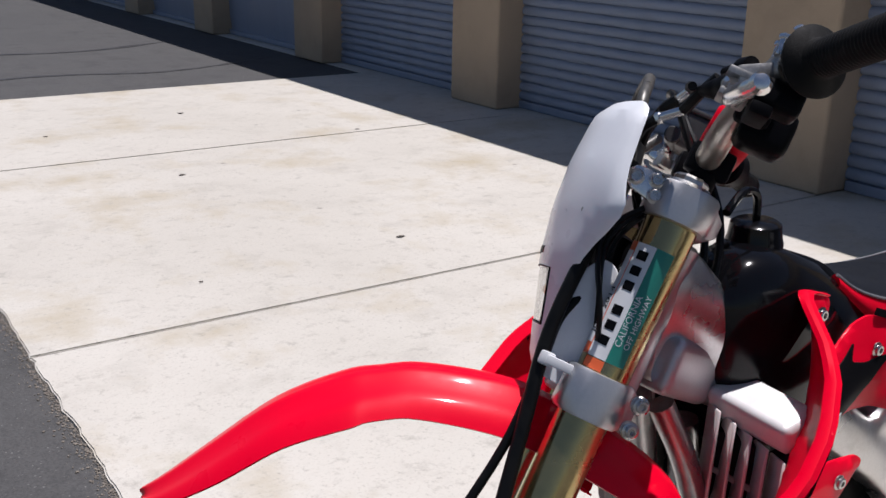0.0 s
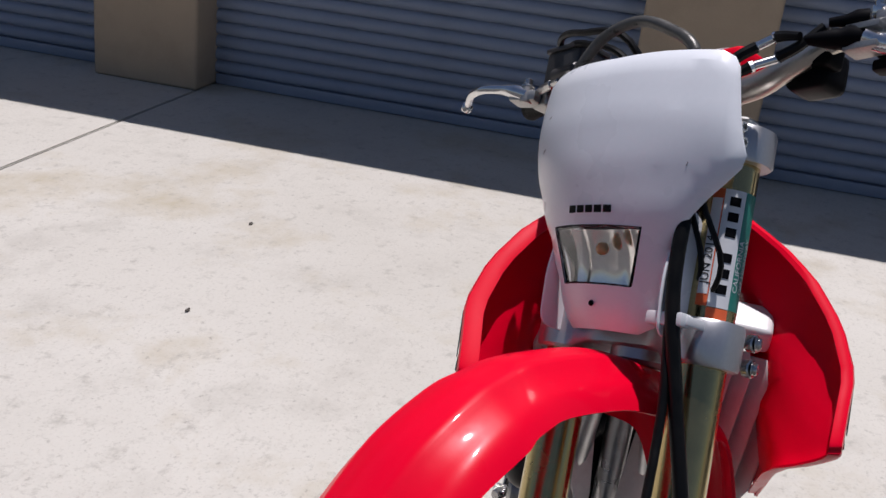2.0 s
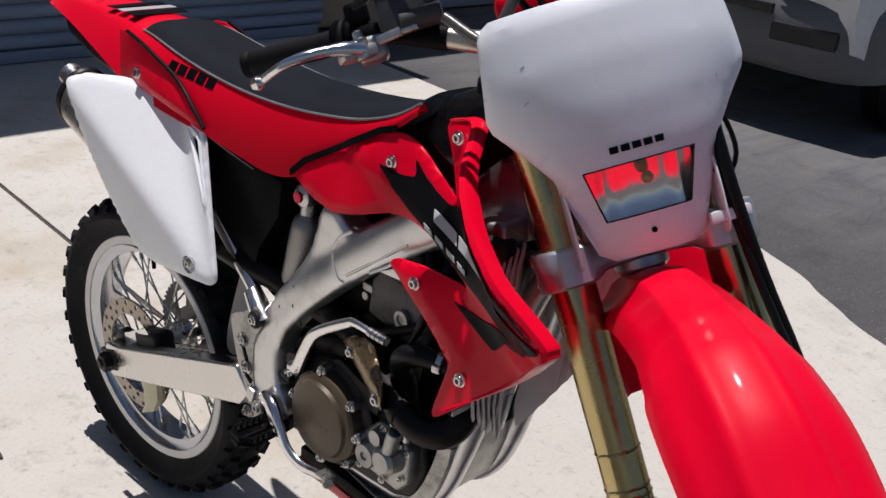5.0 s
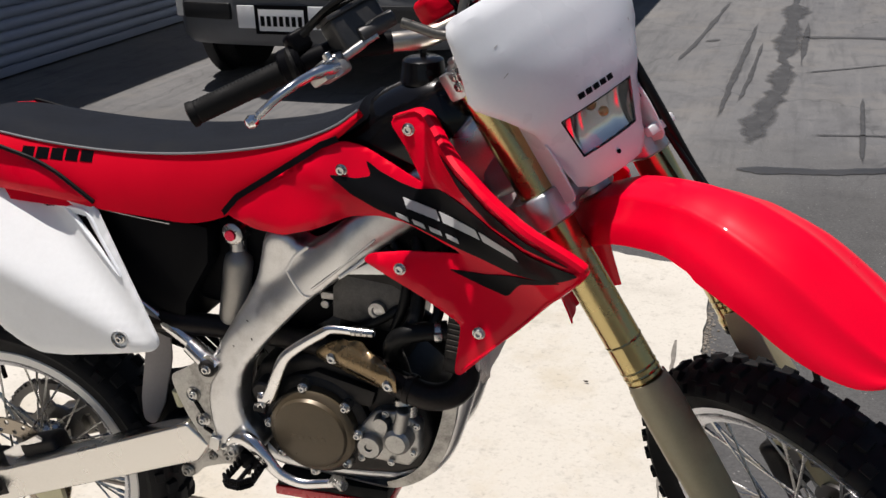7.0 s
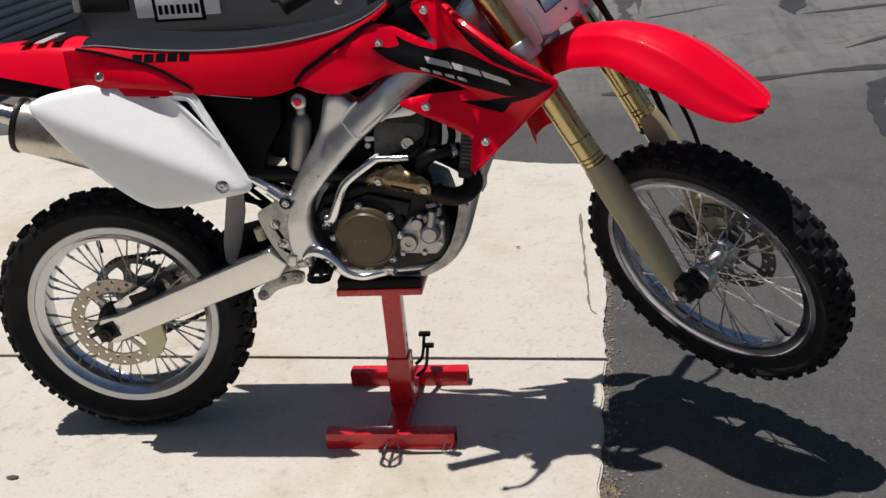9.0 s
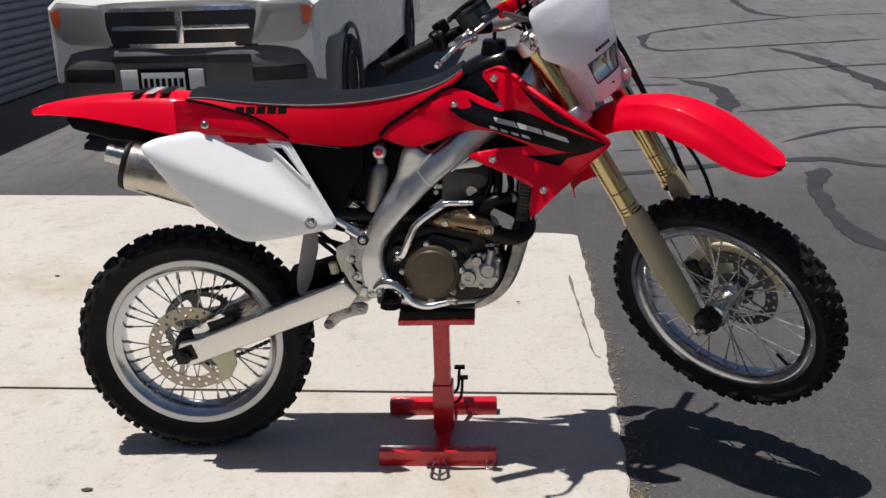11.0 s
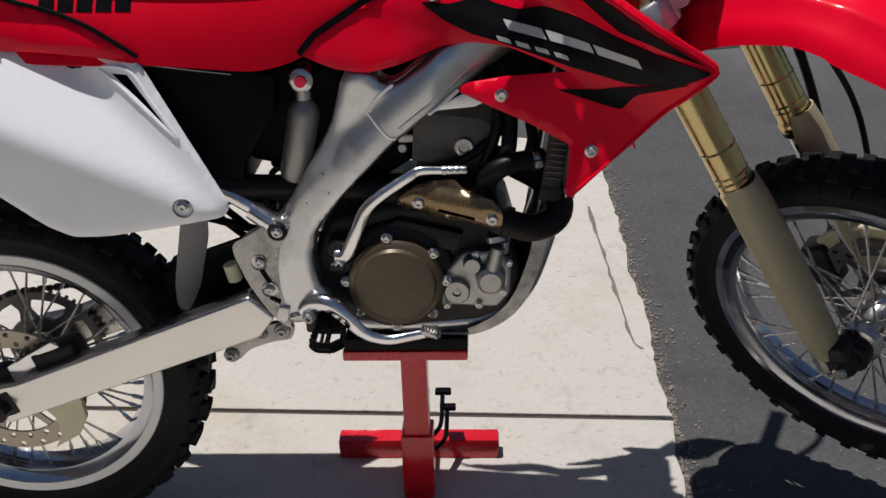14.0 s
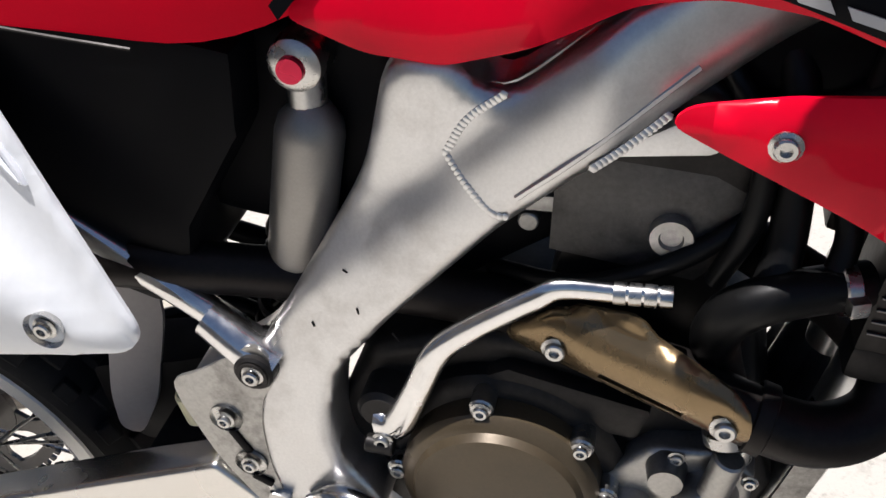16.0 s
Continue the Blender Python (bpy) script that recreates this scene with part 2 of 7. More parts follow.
def ground_material(name, base, dark, light, rough, speck, bump, dist, crack=0.0, big=0.35, spots=0.0, darkened=None, stain=0.0):
    """Paving: broad stains, mid blotches, aggregate grain, hairline cracks."""
    m = bpy.data.materials.new(name)
    m.use_nodes = True
    nt = m.node_tree
    n, link = nt.nodes, nt.links
    b = n["Principled BSDF"]
    tc = n.new("ShaderNodeTexCoord")

    def tex(scale, detail, rgh):
        t = n.new("ShaderNodeTexNoise")
        t.inputs["Scale"].default_value, t.inputs["Detail"].default_value, t.inputs["Roughness"].default_value = scale, detail, rgh
        link.new(tc.outputs["Object"], t.inputs["Vector"])
        return t

    def rng(src, a, b_, c, d):
        r = n.new("ShaderNodeMapRange")
        for k, v in zip(("From Min", "From Max", "To Min", "To Max"), (a, b_, c, d)):
            r.inputs[k].default_value = v
        link.new(src, r.inputs["Value"])
        return r.outputs["Result"]

    def mix(fac, a, b_):
        x = n.new("ShaderNodeMix")
        x.data_type = "RGBA"
        link.new(fac, x.inputs["Factor"])
        for key, v in (("A", a), ("B", b_)):
            if isinstance(v, tuple):
                x.inputs[key].default_value = (*v, 1)
            else:
                link.new(v, x.inputs[key])
        return x.outputs["Result"]

    broad, mid, grain = tex(big, 6, 0.62), tex(3.2, 8, 0.68), tex(speck, 2, 0.7)
    col = mix(rng(broad.outputs["Fac"], 0.38, 0.66, 0, 1), base, light)
    col = mix(rng(mid.outputs["Fac"], 0.52, 0.74, 0, 0.55), col, dark)
    col = mix(rng(grain.outputs["Fac"], 0.56, 0.72, 0, 0.5), col, dark)
    col = mix(rng(grain.outputs["Fac"], 0.40, 0.28, 0, 0.4), col, light)
    if stain:
        # rusty-yellow weathering and worn grey patches
        col = mix(rng(tex(1.3, 7, 0.66).outputs["Fac"], 0.52, 0.70, 0, stain), col, (base[0] * 0.86, base[1] * 0.80, base[2] * 0.68))
        col = mix(rng(tex(11.0, 6, 0.72).outputs["Fac"], 0.56, 0.76, 0, stain * 0.8), col, tuple(c * 0.8 for c in dark))
        col = mix(rng(tex(38.0, 5, 0.7).outputs["Fac"], 0.58, 0.72, 0, stain * 0.7), col, tuple(c * 0.72 for c in dark))
    if spots:
        v = n.new("ShaderNodeTexVoronoi")
        v.inputs["Scale"].default_value = 1.7
        link.new(tc.outputs["Object"], v.inputs["Vector"])
        col = mix(rng(v.outputs["Distance"], 0.035, 0.015, 0, spots), col, (0.10, 0.09, 0.08))
    if crack:
        w = n.new("ShaderNodeVectorMath")
        w.operation = "MULTIPLY_ADD"
        link.new(tex(1.1, 4, 0.6).outputs["Color"], w.inputs[0])
        w.inputs[1].default_value = (0.9, 0.9, 0.0)
        link.new(tc.outputs["Object"], w.inputs[2])
        vc = n.new("ShaderNodeTexVoronoi")
        vc.feature = "DISTANCE_TO_EDGE"
        vc.inputs["Scale"].default_value = 0.55
        link.new(w.outputs["Vector"], vc.inputs["Vector"])
        col = mix(rng(vc.outputs["Distance"], 0.006, 0.0, 0, crack), col, tuple(c * 0.35 for c in dark))
    if darkened:
        # tyre scuffs and drag marks along the lane, pale worn patches, brownish dust
        for turn_, sx, sy, tone, top in ((0.10, 9.0, 0.9, dark, 0.75), (0.22, 26.0, 2.2, dark, 0.5), (1.45, 14.0, 1.1, tuple(c * 1.25 for c in light), 0.45)):
            mp = n.new("ShaderNodeMapping")
            mp.inputs["Rotation"].default_value[2] = turn_
            mp.inputs["Scale"].default_value = (sx, sy, 1)
            link.new(tc.outputs["Object"], mp.inputs["Vector"])
            st = tex(0.6, 5, 0.65)
            link.new(mp.outputs["Vector"], st.inputs["Vector"])
            col = mix(rng(st.outputs["Fac"], 0.54, 0.74, 0, top), col, tone)
        col = mix(rng(tex(1.9, 6, 0.66).outputs["Fac"], 0.50, 0.70, 0, 0.6), col, (light[0] * 1.12, light[1] * 1.06, light[2] * 0.98))
        col = mix(rng(tex(5.5, 6, 0.7).outputs["Fac"], 0.54, 0.72, 0, 0.55), col, tuple(c * 1.1 for c in dark))
        # a darker tone over the near part of the lane, with a wandering border
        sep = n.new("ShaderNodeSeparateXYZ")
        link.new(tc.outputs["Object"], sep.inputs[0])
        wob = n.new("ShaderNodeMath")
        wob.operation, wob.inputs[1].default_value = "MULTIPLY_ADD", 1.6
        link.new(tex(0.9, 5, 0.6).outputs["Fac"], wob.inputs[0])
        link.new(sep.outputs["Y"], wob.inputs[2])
        col = mix(rng(wob.outputs[0], 4.6, 3.4, 0, 0.85), col, mix(rng(mid.outputs["Fac"], 0.5, 0.72, 0, 0.7), mix(rng(grain.outputs["Fac"], 0.38, 0.66, 0, 1), tuple(c * 1.15 for c in darkened), tuple(c * 0.7 for c in darkened)), tuple(c * 0.55 for c in darkened)))
    if darkened:
        # pale chips of stone in the binder
        chip = n.new("ShaderNodeTexVoronoi")
        chip.inputs["Scale"].default_value = 85.0
        link.new(tc.outputs["Object"], chip.inputs["Vector"])
        pick = n.new("ShaderNodeMath")
        pick.operation = "MULTIPLY"
        link.new(rng(chip.outputs["Distance"], 0.26, 0.16, 0, 1), pick.inputs[0])
        link.new(rng(chip.outputs["Color"], 0.70, 0.86, 0, 0.55), pick.inputs[1])
        col = mix(pick.outputs[0], col, (0.30, 0.29, 0.28))
    link.new(col, b.inputs["Base Color"])
    b.inputs["Roughness"].default_value = rough
    add = n.new("ShaderNodeMath")
    add.operation = "ADD"
    link.new(grain.outputs["Fac"], add.inputs[0])
    link.new(mid.outputs["Fac"], add.inputs[1])
    bp = n.new("ShaderNodeBump")
    bp.inputs["Strength"].default_value, bp.inputs["Distance"].default_value = bump, dist
    link.new(add.outputs[0], bp.inputs["Height"])
    link.new(bp.outputs["Normal"], b.inputs["Normal"])
    return m


CONCRETE = ground_material("concrete", (0.50, 0.472, 0.416), (0.365, 0.340, 0.294), (0.58, 0.552, 0.494), 0.88, 90, 0.35, 0.003, spots=0.5, stain=1.0)
ASPHALT = ground_material("asphalt", (0.115, 0.115, 0.118), (0.055, 0.055, 0.058), (0.165, 0.162, 0.158), 0.92, 130, 0.4, 0.004, crack=0.4, big=0.5, darkened=(0.064, 0.063, 0.062))
TAR = material("crack_sealant", (0.036, 0.036, 0.038), 0.6, vary=0.25, scale=5, fine=120, bump=0.2)
WORN_TAR = material("worn_sealant", (0.050, 0.050, 0.052), 0.85, vary=0.35, scale=7, fine=120, bump=0.3, dirt=(0.11, 0.11, 0.11), dirt_amount=0.6, dirt_scale=14)


def fade_at_edges(m, thin=0.62, full=1.25, most=0.85):
    """Wears a thin coat through at its rim, in ragged patches."""
    n, link = m.node_tree.nodes, m.node_tree.links
    at = n.new("ShaderNodeAttribute")
    at.attribute_name = "cover"
    tc, tx = n.new("ShaderNodeTexCoord"), n.new("ShaderNodeTexNoise")
    tx.inputs["Scale"].default_value, tx.inputs["Detail"].default_value, tx.inputs["Roughness"].default_value = 13.0, 7, 0.7
    link.new(tc.outputs["Object"], tx.inputs["Vector"])
    add = n.new("ShaderNodeMath")
    add.operation = "ADD"
    link.new(at.outputs["Fac"], add.inputs[0])
    link.new(tx.outputs["Fac"], add.inputs[1])
    r = n.new("ShaderNodeMapRange")
    for k, v in zip(("From Min", "From Max", "To Min", "To Max"), (thin, full, 0.0, most)):
        r.inputs[k].default_value = v
    link.new(add.outputs[0], r.inputs["Value"])
    link.new(r.outputs["Result"], n["Principled BSDF"].inputs["Alpha"])


fade_at_edges(WORN_TAR)
fade_at_edges(TAR, 0.42, 0.80, 0.92)
JOINT = material("joint_dirt", (0.07, 0.06, 0.05), 0.95, vary=0.3, scale=12, fine=200, bump=0.3)
CRACK = material("crack_dirt", (0.17, 0.155, 0.135), 0.95, vary=0.4, scale=30, fine=200, bump=0.3)
GRIT = material("edge_grit", (0.20, 0.175, 0.145), 0.95, vary=0.5, scale=30, fine=200, bump=0.4)
DRY_GRASS = material("dry_grass", (0.42, 0.30, 0.10), 0.8, vary=0.3)

# ---- mesh helpers ----


def link_mesh(name, bm, mat, smooth=40):
    bmesh.ops.recalc_face_normals(bm, faces=bm.faces)
    me = bpy.data.meshes.new(name)
    bm.to_mesh(me)
    bm.free()
    me.materials.append(mat)
    me.polygons.foreach_set("use_smooth", [True] * len(me.polygons))
    me.set_sharp_from_angle(angle=radians(smooth))
    return new(name, me)


def part(name, bm, mat, parent, label="", smooth=40):
    """One mesh object under a thing or under a part."""
    ob = link_mesh(name, bm, mat, smooth)
    ob.parent = parent
    return tagged(ob, label)


def thing(name, label, category, m=None, group="", kind=""):
    ob = new(name)
    ob.empty_display_size = 0.1
    if m is not None:
        ob.matrix_basis = m
    return tagged(ob, label, category, group, kind)


def joined(*bms):
    out = bmesh.new()
    for b in bms:
        me = bpy.data.meshes.new("tmp")
        b.to_mesh(me)
        b.free()
        out.from_mesh(me)
        bpy.data.meshes.remove(me)
    return out


def moved(bm, m):
    bmesh.ops.transform(bm, matrix=m, verts=bm.verts)
    return bm


def mirrored(bm):
    for v in bm.verts:
        v.co.y = -v.co.y
    bmesh.ops.reverse_faces(bm, faces=bm.faces)
    return bm


def rounded(bm, width, seg=2, angle=25):
    if width > 0:
        edges = [e for e in bm.edges if len(e.link_faces) == 2 and e.calc_face_angle(0) > radians(angle)]
        bmesh.ops.bevel(bm, geom=edges, offset=width, segments=seg, affect="EDGES", profile=0.6, clamp_overlap=True)
    return bm


def box(c, s, bevel=0.003, seg=2, rot=None):
    bm = bmesh.new()
    bmesh.ops.create_cube(bm, size=1)
    bmesh.ops.scale(bm, vec=s, verts=bm.verts)
    rounded(bm, bevel, seg)
    if rot is not None:
        bmesh.ops.transform(bm, matrix=Euler([radians(a) for a in rot]).to_matrix().to_4x4(), verts=bm.verts)
    bmesh.ops.translate(bm, vec=c, verts=bm.verts)
    return bm


def prism(pts, y0, y1, bevel=0.003, seg=2, angle=25):
    """A polygon in x and z, made solid from y0 to y1."""
    bm = bmesh.new()
    a = bm.faces.new([bm.verts.new((x, y0, z)) for x, z in pts])
    r = bmesh.ops.extrude_face_region(bm, geom=[a])
    bmesh.ops.translate(bm, vec=(0, y1 - y0, 0), verts=[g for g in r["geom"] if isinstance(g, bmesh.types.BMVert)])
    bmesh.ops.recalc_face_normals(bm, faces=bm.faces)
    return rounded(bm, bevel, seg, angle)


def spline(pts, steps=6):
    """A smooth line through the points."""
    p = [Vector(q) for q in pts]
    p = [2 * p[0] - p[1]] + p + [2 * p[-1] - p[-2]]
    out = []
    for i in range(1, len(p) - 2):
        a, b, c, d = p[i - 1], p[i], p[i + 1], p[i + 2]
        for k in range(steps):
            t = k / steps
            out.append(0.5 * (2 * b + (c - a) * t + (2 * a - 5 * b + 4 * c - d) * t * t + (3 * b - a - 3 * c + d) * t ** 3))
    return out + [p[-2]]


def soft(pts, r=0.012, k=3):
    """The outline with its corners rounded by up to r."""
    out, n = [], len(pts)
    p = [Vector(q) for q in pts]
    for i in range(n):
        a, b, c = p[i - 1], p[i], p[(i + 1) % n]
        u = a + (b - a) * (1 - min(r / max(1e-9, (b - a).length), 0.42))
        w = c + (b - c) * (1 - min(r / max(1e-9, (b - c).length), 0.42))
        out += [tuple((1 - t) ** 2 * u + 2 * t * (1 - t) * b + t * t * w) for t in [j / k for j in range(k + 1)]]
    return out


def tube(pts, radius, seg=12, steps=6, flat=1.0, closed=False):
    """A round bar along a smooth line. radius: a number, or one for each point. flat squeezes it along y."""
    n = len(pts)
    line = spline(pts, steps) if steps else [Vector(p) for p in pts]
    radii = radius if isinstance(radius, (list, tuple)) else [radius] * n
    bm, rings, side = bmesh.new(), [], None
    for i, p in enumerate(line):
        d = (line[min(i + 1, len(line) - 1)] - line[max(i - 1, 0)]).normalized()
        if side is None:
            side = d.cross(Vector((0, 1, 0)) if abs(d.y) < 0.9 else Vector((1, 0, 0))).normalized()
        side = (side - d * side.dot(d)).normalized()
        up = d.cross(side)
        f = i / max(1, len(line) - 1) * (n - 1)
        k = min(int(f), n - 2)
        r = radii[k] + (radii[k + 1] - radii[k]) * (f - k)
        ring = []
        for j in range(seg):
            a = 2 * math.pi * j / seg
            v = (side * math.cos(a) + up * math.sin(a)) * r
            v.y *= flat
            ring.append(bm.verts.new(p + v))
        rings.append(ring)
    for a, b in zip(rings, rings[1:]):
        for j in range(seg):
            bm.faces.new((a[j], a[(j + 1) % seg], b[(j + 1) % seg], b[j]))
    bm.faces.new(rings[0])
    bm.faces.new(rings[-1])
    return bm


def lathe(profile, seg=32, m=None, closed=False):
    """A profile of (radius, y) turned round the y axis; closed joins its last point to its first."""
    bm, rings = bmesh.new(), []
    for r, y in profile:
        if r < 1e-6:
            rings.append([bm.verts.new((0, y, 0))])
        else:
            rings.append([bm.verts.new((r * math.cos(2 * math.pi * j / seg), y, r * math.sin(2 * math.pi * j / seg))) for j in range(seg)])
    pairs = list(zip(rings, rings[1:])) + ([(rings[-1], rings[0])] if closed else [])
    for a, b in pairs:
        for j in range(seg):
            k = (j + 1) % seg
            if len(a) == 1:
                bm.faces.new((a[0], b[k], b[j]))
            elif len(b) == 1:
                bm.faces.new((a[j], a[k], b[0]))
            else:
                bm.faces.new((a[j], a[k], b[k], b[j]))
    if m is not None:
        moved(bm, m)
    return bm


def cyl(p, q, r, seg=16, bevel=0.15):
    """A solid bar from p to q with softened ends."""
    p, q = Vector(p), Vector(q)
    ln, b = (q - p).length, bevel * r
    m = Matrix.Translation(p) @ (q - p).to_track_quat("Y", "Z").to_matrix().to_4x4()
    return lathe([(0, 0), (r - b, 0), (r, b), (r, ln - b), (r - b, ln), (0, ln)], seg, m)


def bolt(p, r=0.008, out=(0, -1, 0)):
    """A flanged hexagon-socket bolt head that looks along out."""
    m = Matrix.Translation(p) @ Vector(out).to_track_quat("Y", "Z").to_matrix().to_4x4()
    return lathe([(r * 1.35, 0), (r * 1.35, r * 0.2), (r, r * 0.35), (r, r * 0.75), (r * 0.85, r * 0.9), (r * 0.5, r * 0.9), (r * 0.45, r * 0.45), (0, r * 0.45)], 14, m)


def loft(rows, closed=False, caps=True):
    """Skin over rows of points of equal count."""
    bm = bmesh.new()
    vs = [[bm.verts.new(p) for p in row] for row in rows]
    n = len(rows[0])
    for a, b in zip(vs, vs[1:]):
        for j in range(n if closed else n - 1):
            bm.faces.new((a[j], a[(j + 1) % n], b[(j + 1) % n], b[j]))
    if closed and caps:
        bm.faces.new(vs[0])
        bm.faces.new(vs[-1])
    return bm


def thick(bm, t):
    """Gives an open skin a thickness."""
    bmesh.ops.recalc_face_normals(bm, faces=bm.faces)
    bmesh.ops.solidify(bm, geom=bm.faces[:], thickness=t)
    return bm


def sheet(pts, depth, t=0.003, step=0.02, edge=0.004, holes=(), frame_of=None, turn_in=0.7):
    """A moulded panel: an outline in (u, v), its surface at depth(u, v), rounded at its edge, with holes.
    frame_of(u, w, v) lays it into place; as it stands u is x, w is y and v is z. Outward is towards -w."""
    bm = bmesh.new()
    bm.faces.new([bm.verts.new((u, 0, v)) for u, v in pts])
    us, vs = [p[0] for p in pts], [p[1] for p in pts]
    for hole in holes:
        for a, b in zip(hole, hole[1:] + hole[:1]):
            d = Vector((b[0] - a[0], 0, b[1] - a[1]))
            bmesh.ops.bisect_plane(bm, geom=bm.verts[:] + bm.edges[:] + bm.faces[:], plane_co=(a[0], 0, a[1]), plane_no=(-d.z, 0, d.x))
    if edge:
        bmesh.ops.inset_region(bm, faces=bm.faces[:], thickness=edge * 0.35, use_even_offset=True)
        rim = {v for v in bm.verts if v.is_boundary}
        inner = [f for f in bm.faces if not any(v in rim for v in f.verts)]
        if inner:
            bmesh.ops.inset_region(bm, faces=inner, thickness=edge * 0.65, use_even_offset=True)
    for lo, hi, axis in ((min(us), max(us), 0), (min(vs), max(vs), 2)):
        k = int((hi - lo) / step)
        for i in range(1, k + 1):
            co, no = [0, 0, 0], [0, 0, 0]
            co[axis], no[axis] = lo + (hi - lo) * i / (k + 1) + 1e-5, 1
            bmesh.ops.bisect_plane(bm, geom=bm.verts[:] + bm.edges[:] + bm.faces[:], plane_co=co, plane_no=no)

    def inside(q, poly):
        odd = False
        for a, b in zip(poly, poly[1:] + poly[:1]):
            if (a[1] > q[1]) != (b[1] > q[1]) and q[0] < (b[0] - a[0]) * (q[1] - a[1]) / (b[1] - a[1]) + a[0]:
                odd = not odd
        return odd

    dead = [f for f in bm.faces for hole in holes if inside((f.calc_center_median().x, f.calc_center_median().z), hole)]
    if dead:
        bmesh.ops.delete(bm, geom=list(set(dead)), context="FACES")
    ring = list(zip(pts, pts[1:] + pts[:1]))

    def away(u, v):
        best = 9.0
        for (ax, ay), (bx, by) in ring:
            dx, dy = bx - ax, by - ay
            s = max(0, min(1, ((u - ax) * dx + (v - ay) * dy) / (dx * dx + dy * dy + 1e-12)))
            best = min(best, math.hypot(u - ax - s * dx, v - ay - s * dy))
        return best

    back = {}
    for vert in bm.verts:
        u, v = vert.co.x, vert.co.z
        d = min(1, away(u, v) / edge) if edge else 1
        vert.co.y = depth(u, v) + (edge * turn_in * (1 - math.sqrt(max(0, 1 - (1 - d) ** 2))) if edge else 0)
    front = list(bm.faces)
    dup = bmesh.ops.duplicate(bm, geom=front)
    vmap = dup["vert_map"]
    olds = [v for f in front for v in f.verts]
    for v in set(olds):
        w = vmap[v]
        w.co.y = max(v.co.y + t, depth(v.co.x, v.co.z) + t)
    for e in [e for f in front for e in f.edges]:
        if e.is_boundary and e.is_valid:
            a, b = e.verts
            try:
                bm.faces.new((a, b, vmap[b], vmap[a]))
            except ValueError:
                pass
    bmesh.ops.triangulate(bm, faces=[f for f in bm.faces if len(f.verts) > 4])
    if frame_of:
        for vert in bm.verts:
            vert.co = frame_of(vert.co.x, vert.co.y, vert.co.z)
    bmesh.ops.recalc_face_normals(bm, faces=bm.faces)
    return bm

# ---- ground ----
EDGE_X, JOINTS = 0.517, (-5.53, -2.668, 0.33)
SLAB_END = -8.08
ASPHALT_Z = -0.012


def far_edge(x):
    """The far end of the concrete, where the asphalt lane begins."""
    if x < -1.3:
        return 2.70 - 0.045 * (x + 1.3)
    y = 2.70 - 0.355 * (x + 1.3) - 0.05 * max(0, x + 1.3)
    y -= 0.08 * math.sin(math.pi * min(1.0, max(0.0, (x + 0.4) / 0.86)))
    s = min(1.0, max(0.0, (x - 0.41) / 0.055))
    return y - 0.05 * (1 - math.sqrt(max(0, 1 - s * s)))


bm = bmesh.new()
bmesh.ops.create_grid(bm, x_segments=60, y_segments=60, size=0.5)
for v in bm.verts:
    v.co = Vector((math.copysign(abs(v.co.x * 2) ** 3 * 320, v.co.x), math.copysign(abs(v.co.y * 2) ** 3 * 320, v.co.y), ASPHALT_Z))
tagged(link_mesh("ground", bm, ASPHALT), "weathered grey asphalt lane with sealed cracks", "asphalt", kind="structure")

pavement = thing("pavement", "pale concrete apron before the storage doors", "concrete apron", kind="structure")


def crumble(y):
    """How far the broken arris stands back or forward at y."""
    return 0.014 * noise.noise(Vector((y * 3.1, 4.2, 0))) + 0.010 * noise.noise(Vector((y * 11.0, 1.7, 0))) - 0.004


def slab(y0, y1, curved=False):
    """One poured concrete panel with softened arrises and a crumbled outer edge."""
    bm = bmesh.new()
    pts = [(-4.2, y0), (EDGE_X, y0)]
    rnd = random.Random(int(abs(y0) * 100) + 3)
    k = 40
    if curved:
        pts += [(edge_x(y0 + (1.72 - y0) * i / 44) + crumble(y0 + (1.72 - y0) * i / 44) + rnd.uniform(-0.004, 0.003), y0 + (1.72 - y0) * i / 44) for i in range(1, 44)]
        e = edge_x(1.9)
        pts += [(e - (e + 1.3) * (i / k) ** 2.2, far_edge(e - (e + 1.3) * (i / k) ** 2.2) + rnd.uniform(-0.006, 0.006)) for i in range(k + 1)]
        pts += [(-4.2, far_edge(-4.2))]
    else:
        pts += [(EDGE_X + crumble(y0 + (y1 - y0) * i / 80) + rnd.uniform(-0.004, 0.003), y0 + (y1 - y0) * i / 80) for i in range(1, 80)]
        pts += [(EDGE_X, y1), (-4.2, y1)]
    f = bm.faces.new([bm.verts.new((x, y, 0)) for x, y in pts])
    r = bmesh.ops.extrude_face_region(bm, geom=[f])
    bmesh.ops.translate(bm, vec=(0, 0, -0.12), verts=[g for g in r["geom"] if isinstance(g, bmesh.types.BMVert)])
    top = [e for e in bm.edges if all(abs(v.co.z) < 1e-6 for v in e.verts)]
    bmesh.ops.bevel(bm, geom=top, offset=0.005, segments=2, affect="EDGES", clamp_overlap=True)
    part("slab", bm, CONCRETE, pavement, smooth=30)


def edge_x(y):
    """The outer edge of the concrete leans in a little towards its far end."""
    return EDGE_X - 0.060 * max(0.0, (y - 0.4) / 1.55) ** 1.5


GAP = 0.006
slab(SLAB_END, JOINTS[0] - GAP)
slab(JOINTS[0] + GAP, JOINTS[1] - GAP)
slab(JOINTS[1] + GAP, JOINTS[2] - GAP)
slab(JOINTS[2] + GAP, 2.8, curved=True)
for y in JOINTS:
    part("joint_filler", box((-1.85, y, -0.062), (4.68, 0.011, 0.11), 0), JOINT, pavement)

